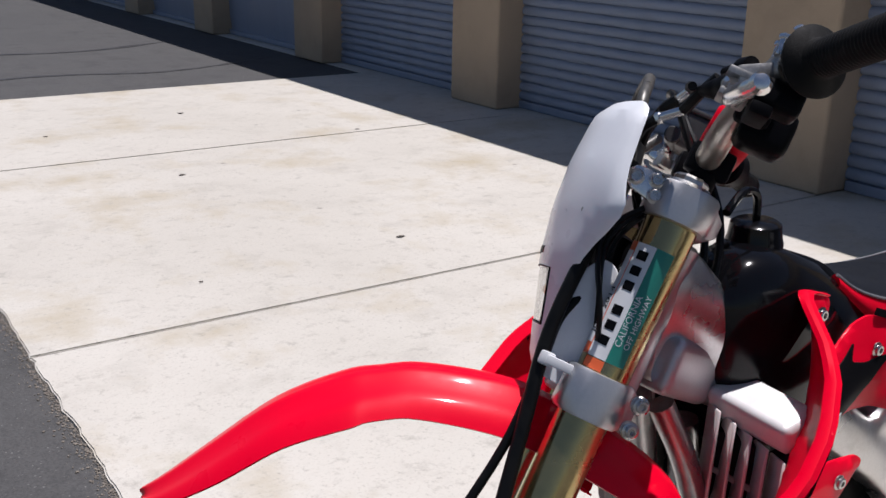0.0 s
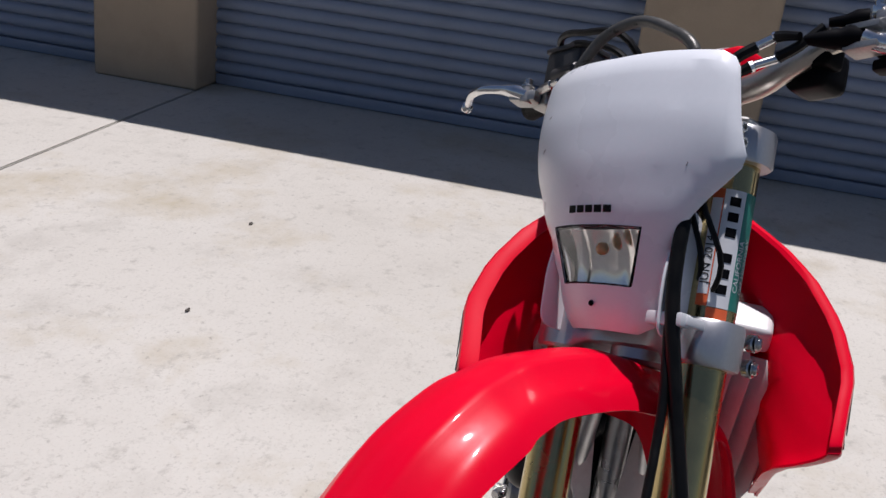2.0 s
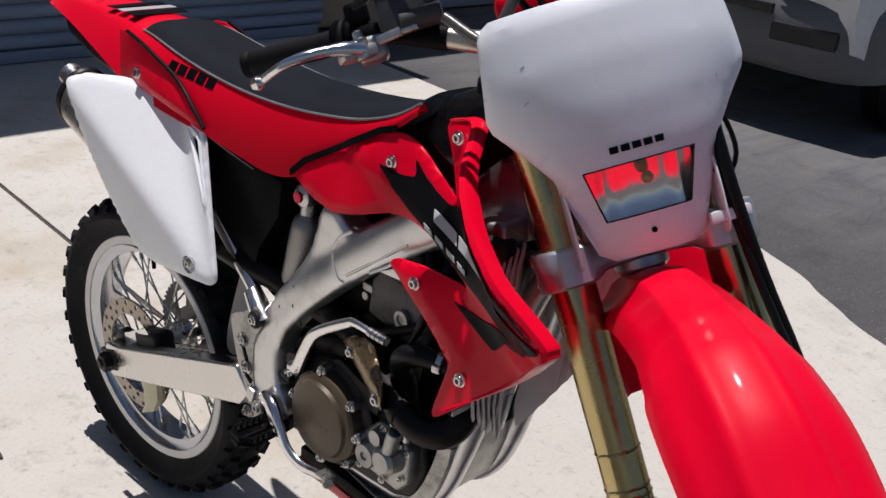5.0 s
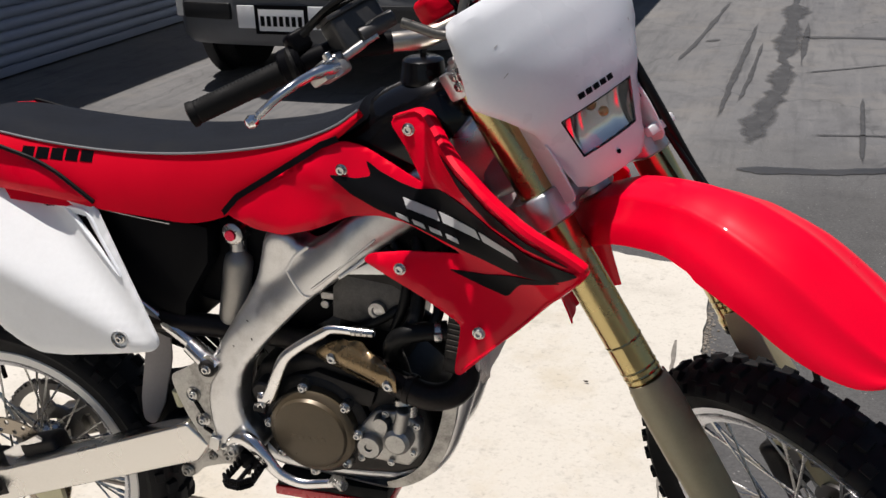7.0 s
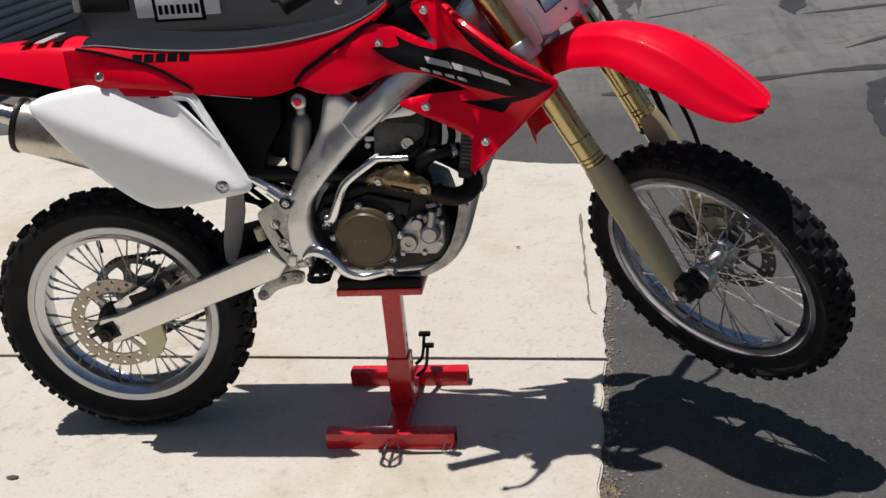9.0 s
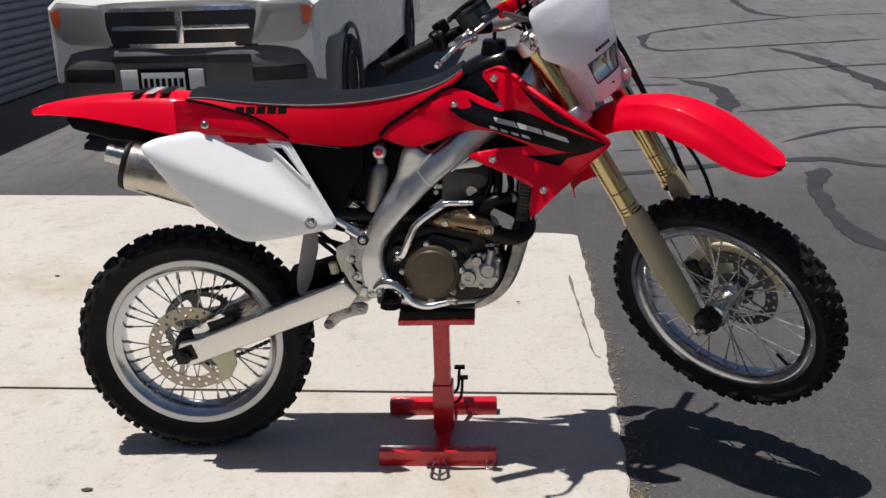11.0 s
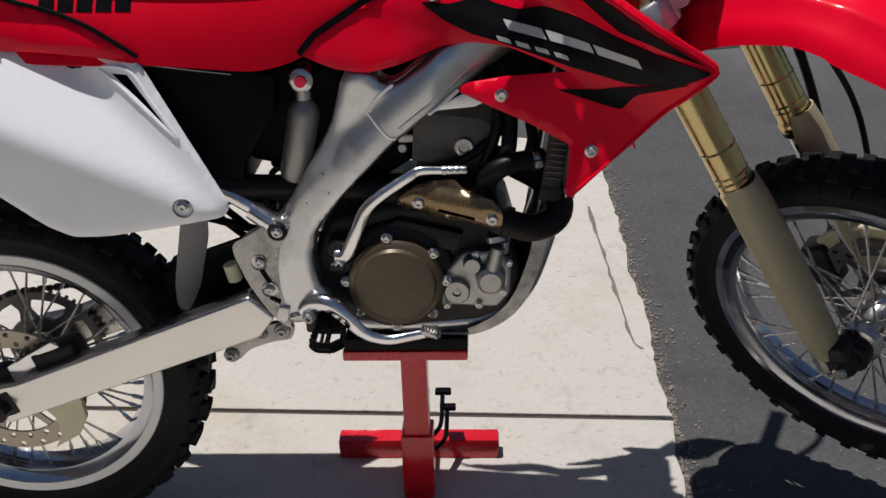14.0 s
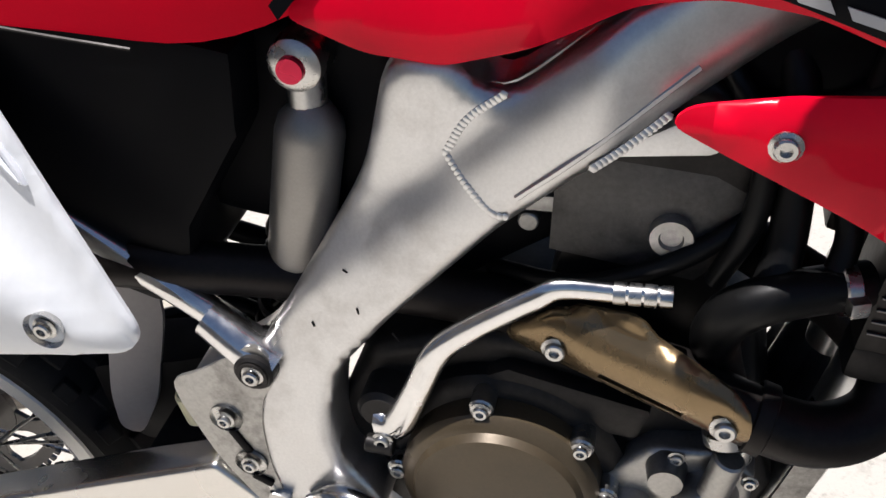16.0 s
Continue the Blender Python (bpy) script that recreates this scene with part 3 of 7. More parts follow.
# loose grit along the crumbling edge of the concrete
rnd = random.Random(5)
stone = bmesh.new()
bmesh.ops.create_icosphere(stone, subdivisions=1, radius=1.0)
unit = np.array([v.co for v in stone.verts])
tris = np.array([[v.index for v in f.verts] for f in stone.faces])
stone.free()
verts, faces = [], []
for i in range(9500):
    y = rnd.uniform(-3.2, 1.8)
    x = edge_x(y) + crumble(y) + abs(rnd.gauss(0.004, 0.012 if i % 3 else 0.034))
    s = 0.0008 + 0.0045 * rnd.random() ** 5
    squash = np.array([rnd.uniform(0.7, 1.4), rnd.uniform(0.7, 1.4), rnd.uniform(0.5, 0.9)])
    faces.append(tris + len(verts) * len(unit))
    verts.append(unit * squash * s + np.array([x, y, ASPHALT_Z + s * 0.4]))
grit = bpy.data.meshes.new("edge_grit")
grit.from_pydata(np.concatenate(verts).tolist(), [], np.concatenate(faces).tolist())
grit.materials.append(GRIT)
tagged(new("edge_grit", grit), "loose sand and grit along the slab edge", "grit", kind="stuff")
bm = bmesh.new()
for i in range(46):
    y, x = rnd.gauss(-0.30, 0.05), EDGE_X + abs(rnd.gauss(0.012, 0.012))
    h, a = rnd.uniform(0.012, 0.035), rnd.uniform(0, 6.3)
    d = Vector((math.cos(a), math.sin(a), 0)) * h * 0.9
    p = Vector((x, y, ASPHALT_Z))
    s = Vector((-d.y, d.x, 0)).normalized() * 0.0012
    bm.faces.new([bm.verts.new(q) for q in (p - s, p + s, p + d + Vector((0, 0, h)))])
tagged(link_mesh("dry_weed", bm, DRY_GRASS), "dry yellow weed in the pavement edge", "weed", kind="stuff")

# a ragged crack that runs beside the edge
bm, prev = bmesh.new(), None
for i, p in enumerate(spline([(0.404, 1.42, 0), (0.415, 1.25, 0), (0.427, 1.10, 0), (0.441, 0.91, 0), (0.454, 0.74, 0), (0.462, 0.64, 0), (0.482, 0.60, 0)], 12)):
    wv = (0.0026 + 0.008 * max(0, noise.noise(p * 14))) * (0.8 + 0.4 * max(0, p.y - 0.6))
    off = 0.004 * noise.noise(p * 22)
    cur = [bm.verts.new((p.x + off - wv, p.y, 0.0012)), bm.verts.new((p.x + off + wv, p.y, 0.0012))]
    if prev:
        bm.faces.new((prev[0], prev[1], cur[1], cur[0]))
    prev = cur
tagged(link_mesh("slab_crack", bm, CRACK), "dark ragged crack in the concrete", "crack", kind="structure")

# dark leaves and scraps on the concrete
bm = bmesh.new()
for x, y, s in ((-1.31, -3.2, 0.02), (-0.83, -4.9, 0.018), (-0.26, -3.08, 0.008), (-0.93, -0.28, 0.014), (-2.0, -1.5, 0.012), (-1.2, -1.35, 0.012),
                (-2.4, -5.6, 0.016), (-1.5, -6.8, 0.02), (0.12, -1.3, 0.006), (0.2, 1.1, 0.006), (-0.4, -6.4, 0.014), (-1.8, 1.4, 0.01), (-2.3, -2.9, 0.01)):
    c, a = Vector((x, y, 0.003)), rnd.uniform(0, 3)
    ring = [c + Vector((math.cos(a + k) * s * (1 + 0.5 * (j % 2)), math.sin(a + k) * s * 0.55, rnd.uniform(0, 0.004))) for j, k in enumerate((0, 1, 2, 3.1, 4.2, 5.3))]
    bm.faces.new([bm.verts.new(q) for q in ring])
thick(bm, 0.0015)
tagged(link_mesh("leaf_scraps", bm, JOINT), "small dark dry leaf scraps on concrete", "leaf litter", kind="stuff")

# hand-laid sealant over the asphalt cracks
seals = (((5.1, 12.0), (3.9, 11.8), (1.9, 10.5), (1.5, 9.4), (1.6, 8.6), (2.35, 8.7), (4.2, 9.2)), 0.11), (((3.5, 15.1), (3.4, 12.6), (3.75, 11.8)), 0.16), \
    (((2.76, 8.6), (3.0, 7.7), (3.15, 6.0), (3.4, 4.6)), 0.22), (((1.25, 6.75), (1.74, 6.64), (2.4, 7.0), (3.6, 7.3), (5.2, 7.6)), 0.07), \
    (((1.5, 6.65), (1.79, 6.0), (1.7, 5.0)), 0.2), (((1.74, 5.0), (2.6, 5.24), (2.9, 5.1), (4.2, 5.3)), 0.09), (((1.83, 3.95), (2.25, 4.3), (2.65, 4.4), (3.6, 4.3)), 0.07), \
    (((0.45, 3.14), (0.82, 3.18), (1.28, 3.34), (1.93, 3.48), (2.3, 3.28), (3.4, 3.1)), 0.10), (((1.91, 3.27), (1.75, 2.77), (1.72, 2.15), (1.8, 1.8), (2.1, 1.2)), 0.12), \
    (((-3.5, -9.6), (-2.2, -9.1), (-1.0, -9.3), (0.6, -9.0), (2.0, -9.4)), 0.09), (((-3.0, -11.5), (-1.6, -11.0), (0.4, -11.6)), 0.12)
worn_seals = (((0.60, 8.6), (0.60, 7.22), (0.58, 5.75), (0.58, 4.91), (0.53, 4.22), (0.46, 3.5)), 0.17), (((0.63, 6.25), (1.0, 6.28), (1.58, 6.30)), 0.09), (((0.07, 7.9), (-0.02, 6.05), (-0.09, 5.27)), 0.028), \
    (((0.35, 6.92), (0.31, 5.01), (0.29, 3.93)), 0.026), (((0.42, 6.1), (0.40, 5.0), (0.37, 4.3)), 0.014), (((0.69, 5.12), (0.98, 5.3), (1.36, 5.54)), 0.022), (((0.71, 6.98), (0.68, 5.16)), 0.030), \
    (((0.74, 3.75), (1.01, 3.80), (1.21, 3.82)), 0.012), (((0.02, 6.0), (0.14, 6.1)), 0.06), (((1.02, 4.6), (1.00, 3.9), (0.98, 3.3)), 0.012)
for line, width in seals + worn_seals:
    worn = (line, width) in worn_seals
    if worn:
        width = width * 1.35 + 0.012
    else:
        width *= 1.15
    bm, prev = bmesh.new(), None
    cover = bm.verts.layers.float.new("cover")
    pts = spline([(x, y, ASPHALT_Z + 0.003) for x, y in line], 22)
    for i, p in enumerate(pts):
        d = (pts[min(i + 1, len(pts) - 1)] - pts[max(i - 1, 0)]).normalized()
        wv = width * (0.6 + 0.7 * noise.noise(p * 2.3) + 0.25 * noise.noise(p * 11)) * 0.5 + min(0.008, width * 0.2)
        end = min(1.0, 0.25 + 0.12 * min(i, len(pts) - 1 - i))
        wv *= max(end, 0.6) if worn else end
        off = Vector((noise.noise(p * 5 + Vector((7, 0, 0))), noise.noise(p * 5 + Vector((0, 9, 0))), 0)) * min(0.03, width * 0.15)
        side_ = Vector((-d.y, d.x, 0)) * wv
        cur = []
        for k in (-1, -0.8, -0.4, 0, 0.4, 0.8, 1):
            v = bm.verts.new(p + off + side_ * k + Vector((0, 0, 0 if abs(k) == 1 else 0.002)))
            v[cover] = (1 - abs(k) ** 1.6) * (end - 0.25) / 0.75
            cur.append(v)
        if prev:
            for j in range(6):
                bm.faces.new((prev[j], prev[j + 1], cur[j + 1], cur[j]))
        prev = cur
    tagged(link_mesh("crack_sealant", bm, WORN_TAR if worn else TAR), "worn grey tar band over an asphalt crack" if worn else "black tar sealant band over an asphalt crack", "crack sealant", kind="structure")

# ---- storage building ----
FACE, DOOR_X, HEIGHT = -3.772, -4.03, 3.6
PITCH, PIER = 3.095, 0.66
piers = [0.105 + PITCH * i + (1.3 if i > 1 else 0.0) for i in range(-9, 8)]
y_lo, y_hi = piers[0] - PIER / 2, piers[-1] + PIER / 2
DOOR_H = 2.62
BACK = 0.36


def set_back(y):
    """The bays beyond the concrete apron stand further back."""
    return -BACK if y > 3.0 else 0.0


def pier_mesh():
    bm = box((FACE - 0.35, 0, DOOR_H / 2), (0.7, PIER, DOOR_H), 0.022, 3)
    for v in bm.verts:
        v.co += Vector((noise.noise(v.co * 3), noise.noise(v.co * 3 + Vector((4, 0, 0))), 0)) * 0.004
    return bm


first = None
for y in piers:
    if first is None:
        first = tagged(link_mesh("pier", pier_mesh(), STUCCO), "tan stucco pier between roll-up doors", "pier", "piers of the storage building", "structure")
        first.location = (set_back(y), y, 0)
    else:
        copy_thing(first, pose(set_back(y), y, 0))
ym, yl = (y_lo + y_hi) / 2, y_hi - y_lo
y_step = piers[10] - PIER / 2
upper = joined(*[box((FACE - 0.352 + back, (y0 + y1) / 2, (DOOR_H + HEIGHT) / 2 + 0.002), (0.7, y1 - y0, HEIGHT - DOOR_H), 0.015) for y0, y1, back in ((y_lo, y_step - 0.002, 0.0), (y_step, y_hi, -BACK))],
               box((FACE - 0.30, 0.045, HEIGHT + 0.02), (0.82, 0.39, 0.5), 0.01))
tagged(link_mesh("wall_front", upper, STUCCO), "tan stucco wall over the storage doors", "wall", kind="structure")
tagged(link_mesh("wall_back", box((FACE - 9.0, ym, HEIGHT / 2), (0.25, yl, HEIGHT), 0.01), STUCCO), "tan stucco rear wall", "wall", kind="structure")
for y in (y_lo, y_hi):
    tagged(link_mesh("wall_side", box((FACE - 4.8, y, HEIGHT / 2), (8.1, 0.25, HEIGHT), 0.01), STUCCO), "tan stucco end wall", "wall", kind="structure")
tagged(link_mesh("roof", box((FACE - 4.9, ym, HEIGHT - 0.22), (8.2, yl - 0.3, 0.1), 0), ROOF), "flat felt roof of the storage building", "roof", kind="structure")
tagged(link_mesh("threshold", box((DOOR_X - 0.06, (y_lo + y_step) / 2, -0.03), (0.5, y_step - y_lo, 0.055), 0.004), CONCRETE), "concrete threshold under the doors", "threshold", kind="structure")

# a roll-up door of curved slats, in a door frame
SLAT = 0.076
prof = [(-0.010, 0.0), (-0.006, 0.004), (0.008, 0.007), (0.017, 0.015), (0.021, 0.030), (0.020, 0.046), (0.014, 0.061), (0.003, 0.070), (-0.010, SLAT)]
slat_bm = loft([[Vector((DOOR_X + dx, sy * (PITCH - PIER) / 2 * 1.02, dz)) for dx, dz in prof] for sy in (-1, 1)])
thick(slat_bm, 0.002)
slat_first = None
bar_mesh = None
for n_door, (a, b) in enumerate(zip(piers, piers[1:])):
    door = thing("door_%d" % (n_door + 1), "blue-grey steel roll-up storage door, closed", "roll-up door", pose(set_back((a + b) / 2), (a + b) / 2, 0) @ Matrix.Diagonal((1, (b - a - PIER) / (PITCH - PIER), 1, 1)), kind="structure")
    near = -9.0 < (a + b) / 2 < 7.5
    if bar_mesh is None:
        bb = part("bottom_bar", box((DOOR_X + 0.012, 0, 0.035), (0.035, PITCH - PIER - 0.02, 0.06), 0.004), DOOR_BLUE, door)
        bar_mesh = bb.data
    else:
        new("bottom_bar", bar_mesh).parent = door
    for i in range(33 if near else 1):
        if slat_first is None:
            s = part("slat", slat_bm, DOOR_BLUE, door, smooth=60)
            slat_first = s.data
        else:
            s = new("slat", slat_first)
            s.parent = door
        s.location = (0, 0, 0.065 + SLAT * i)
        if not near:
            s.scale = (1, 1, 33)

# ---- parked van ----
VX, VY = -2.03, 3.80


def van():
    root = thing("van", "white cargo van with a grey bumper, parked on the asphalt", "van", pose(VX, VY, 0) @ Matrix.Diagonal((1.03, 1.0, 1.0, 1)))

    def section(y, w, z0, z1, bulge=0.04):
        pts = []
        for i in range(13):
            t = i / 12
            x = -w + 2 * w * t
            pts.append((x, y, z1 - bulge * (2 * t - 1) ** 4 - 0.02 * (2 * t - 1) ** 2))
        return [Vector((-w, y, z0)), Vector((-w * 1.0, y, (z0 + z1) / 2))] + [Vector(p) for p in pts] + [Vector((w, y, (z0 + z1) / 2)), Vector((w, y, z0))]

    rows = [section(0.16, 0.84, 0.62, 0.97), section(0.20, 0.88, 0.45, 1.00), section(0.6, 0.92, 0.32, 1.10), section(1.05, 0.95, 0.32, 1.22),
            section(1.75, 0.93, 0.32, 2.15, 0.1), section(2.1, 0.95, 0.32, 2.42, 0.12), section(5.4, 0.95, 0.32, 2.46, 0.12), section(5.5, 0.93, 0.36, 2.40, 0.12)]
    part("body", rounded(loft(rows, closed=True), 0.0), VAN_WHITE, root, "white painted van body", smooth=35)
    # bumper: wrapped round the front corners
    rows = []
    for z, out in ((0.29, -0.02), (0.33, 0.03), (0.42, 0.05), (0.56, 0.05), (0.64, 0.03), (0.69, -0.02)):
        row = []
        for i in range(25):
            t = -1 + 2 * i / 24
            row.append(Vector((0.965 * math.sin(t * math.pi / 2) * 0.985, 0.15 - out + 0.62 * (abs(t) ** 5), z)))
        rows.append(row)
    part("bumper", thick(loft(rows), 0.03), VAN_GREY, root, "dark grey plastic bumper", smooth=50)
    part("bumper_intake", box((0, 0.093, 0.605), (0.9, 0.03, 0.05), 0.01), VAN_DARK, root)
    for s in (-1, 1):
        part("bumper_recess", box((s * 0.62, 0.135, 0.50), (0.34, 0.06, 0.10), 0.02, rot=(0, 0, s * 9)), VAN_DARK, root)
    # grille with a bright surround
    part("grille", box((0, 0.17, 0.79), (0.98, 0.06, 0.24), 0.02), VAN_DARK, root)
    ring = [(-0.545, 0.93), (0.545, 0.93), (0.43, 0.67), (-0.43, 0.67)]
    surround = sheet([(u, v) for u, v in ring], lambda u, v: 0.115 + 0.05 * (u / 0.5) ** 2, t=0.03, step=0.06, edge=0.008,
                     holes=[[(-0.49, 0.905), (0.49, 0.905), (0.395, 0.70), (-0.395, 0.70)]])
    part("grille_surround", surround, POLISHED, root, "bright metal grille surround")
    part("grille_bar", prism([(-0.45, 0.785), (0.45, 0.785), (0.44, 0.815), (-0.44, 0.815)], 0.13, 0.16, 0.006), POLISHED, root)
    part("grille_post", prism([(-0.022, 0.70), (0.022, 0.70), (0.026, 0.905), (-0.026, 0.905)], 0.118, 0.15, 0.006), POLISHED, root)
    for s in (-1, 1):
        out = [(0.52, 0.95), (0.80, 0.975), (0.86, 0.92), (0.84, 0.76), (0.74, 0.70), (0.455, 0.69)]
        lamp = part("headlight", sheet([(s * u, v) for u, v in (out if s > 0 else out[::-1])], lambda u, v: 0.115 + 0.20 * max(0, abs(u) - 0.45) ** 1.6, t=0.05, step=0.05, edge=0.015), STICKER_GREY, root, "clear headlight unit with grey reflector")
        part("lens", sheet([(s * u, v) for u, v in (out if s > 0 else out[::-1])], lambda u, v: 0.107 + 0.20 * max(0, abs(u) - 0.45) ** 1.6, t=0.003, step=0.05, edge=0.012), GLASS, lamp)
        part("indicator", sheet([(s * u, v) for u, v in ([(0.78, 0.93), (0.85, 0.91), (0.835, 0.82), (0.79, 0.80)] if s > 0 else [(0.79, 0.80), (0.835, 0.82), (0.85, 0.91), (0.78, 0.93)])],
                                lambda u, v: 0.105 + 0.20 * max(0, abs(u) - 0.45) ** 1.6, t=0.002, step=0.05, edge=0.004), STICKER_ORANGE, lamp, "amber indicator")
        part("mirror", box((s * 1.08, 1.25, 1.45), (0.2, 0.1, 0.34), 0.04, 3), BLACK, root)
        part("side_window", prism([(1.35, 1.32), (1.75, 1.86), (2.35, 1.90), (2.35, 1.30)], 0, 0.012, 0.004), DARK_GLASS, root).matrix_basis = Matrix(((0, s, 0, s * 0.948 - s * 0.006), (1, 0, 0, 0), (0, 0, 1, 0), (0, 0, 0, 1)))
        for y in (0.92, 4.35):
            w = part("wheel", moved(lathe([(0.0, -0.1), (0.20, -0.1), (0.215, -0.11), (0.30, -0.115), (0.335, -0.085), (0.34, 0.0), (0.335, 0.085), (0.30, 0.1), (0, 0.1)], 40), Matrix.Translation((s * 0.85, y, 0.328)) @ Matrix.Rotation(radians(90 * s), 4, "Z")), RUBBER, root, "black van tyre")
            part("rim", moved(lathe([(0.0, 0.06), (0.07, 0.075), (0.09, 0.05), (0.17, 0.045), (0.19, 0.085), (0.20, 0.105), (0.207, 0.10), (0.207, 0.0)], 32), Matrix.Translation((s * 0.85, y, 0.328)) @ Matrix.Rotation(radians(-90 * s), 4, "Z")), STEEL, w)
            part("wheel_arch", moved(lathe([(0.355, 0.0), (0.385, 0.012), (0.40, 0.0), (0.385, -0.06), (0.355, -0.06)], 40, closed=True), Matrix.Translation((s * 0.95, y, 0.34)) @ Matrix.Rotation(radians(-90 * s), 4, "Z")), VAN_DARK, root)
    part("windscreen", loft([[Vector((x, y, z)) for x, z in ((-w, z0), (-w / 2, z0), (0, z0), (w / 2, z0), (w, z0))] for y, z0, w in ((1.02, 1.235, 0.86), (1.35, 1.70, 0.83), (1.62, 2.06, 0.80))]), DARK_GLASS, root)
    holder = part("plate_holder", box((-0.13, 0.078, 0.475), (0.54, 0.02, 0.13), 0.004), STICKER_WHITE, root, "white plate bracket")
    plate = part("number_plate", box((-0.12, 0.064, 0.462), (0.305, 0.006, 0.150), 0.003), STICKER_WHITE, holder, "white number plate in a black frame")
    part("plate_frame", sheet([(-0.285, 0.380), (0.045, 0.380), (0.045, 0.545), (-0.285, 0.545)], lambda u, v: 0.060, t=0.008, step=0.2, edge=0.002,
                              holes=[[(-0.262, 0.398), (0.022, 0.398), (0.022, 0.522), (-0.262, 0.522)]]), BLACK, holder)
    for i in range(7):
        part("plate_mark", box((-0.12 - 0.117 + 0.039 * i, 0.059, 0.455), (0.024, 0.003, 0.058), 0.001), BLACK, holder)
    return root


van()
# ---- lift stand ----


def stand():
    root = thing("lift_stand", "red steel motorcycle lift stand with a black rubber top", "lift stand", BIKE.copy())
    top_z = 0.436
    part("top_plate", box((0.0, 0.0, 0.404), (0.205, 0.19, 0.018), 0.004), STAND_RED, root)
    part("rubber_pad", box((0.002, 0.0, 0.4245), (0.20, 0.185, 0.023), 0.004), GRIP, root, "black rubber pad")
    part("post", box((0.005, 0.02, 0.218), (0.046, 0.046, 0.356), 0.004), STAND_RED, root)
    part("lower_sleeve", box((0.005, 0.02, 0.105), (0.058, 0.058, 0.14), 0.004), STAND_RED, root)
    part("spine", box((0.005, 0.02, 0.024), (0.046, 0.29, 0.040), 0.004), STAND_RED, root)
    for y in (-0.125, 0.172):
        f = part("foot", box((-0.006, y, 0.0225), (0.322, 0.038, 0.045), 0.004), STAND_RED, root)
        for x in (-0.165, 0.153):
            part("end_plug", box((x, y, 0.0225), (0.006, 0.030, 0.036), 0.002), BLACK, f)
    lever = part("foot_lever", tube([(0.03, 0.10, 0.10), (0.042, 0.13, 0.105), (0.045, 0.17, 0.145)], 0.0045, 8), BLACK, root, "black foot lever")
    part("lever_pad", box((0.046, 0.174, 0.149), (0.032, 0.016, 0.010), 0.003), BLACK, lever)
    lever = part("foot_lever", tube([(0.03, 0.09, 0.07), (0.050, 0.12, 0.078), (0.054, 0.155, 0.118)], 0.0045, 8), BLACK, root, "black foot lever")
    part("lever_pad", box((0.055, 0.159, 0.122), (0.032, 0.016, 0.010), 0.003), BLACK, lever)
    part("wire_loop", tube([(-0.012, -0.144, 0.02), (-0.022, -0.17, 0.004), (0.0, -0.195, 0.004), (0.02, -0.17, 0.004), (0.012, -0.144, 0.02)], 0.0022, 8), STEEL, root)
    part("wire_loop", tube([(0.13, -0.144, 0.02), (0.125, -0.158, 0.004), (0.14, -0.165, 0.004), (0.148, -0.144, 0.02)], 0.0018, 8), STEEL, root)
    return root


BIKE = Matrix.Translation((-0.674, 0, 0)) @ Matrix.Rotation(radians(2), 4, "Z") @ Matrix.Translation((0.674, 0, 0))
stand()

# ---- motorcycle ----
bike = thing("motorcycle", "red and white off-road motorcycle raised on a red lift stand", "motorcycle", BIKE.copy())

RAKE, STEER = radians(30), radians(44)
SF = Vector((math.cos(RAKE) * math.cos(STEER), -math.sin(STEER), math.sin(RAKE) * math.cos(STEER)))
SL = Vector((math.cos(RAKE) * math.sin(STEER), math.cos(STEER), math.sin(RAKE) * math.sin(STEER)))
SA = Vector((-math.sin(RAKE), 0, math.cos(RAKE)))
S0 = Vector((0.364, 0, 1.038))
STEERING = Matrix.Translation(S0) @ Matrix((SF, SL, SA)).transposed().to_4x4()
AXLE_F = (0.053, 0.005, -0.730)


def front(bm):
    """From steering axes (ahead, left, up the fork) into the bike."""
    return moved(bm, STEERING)


# wheels


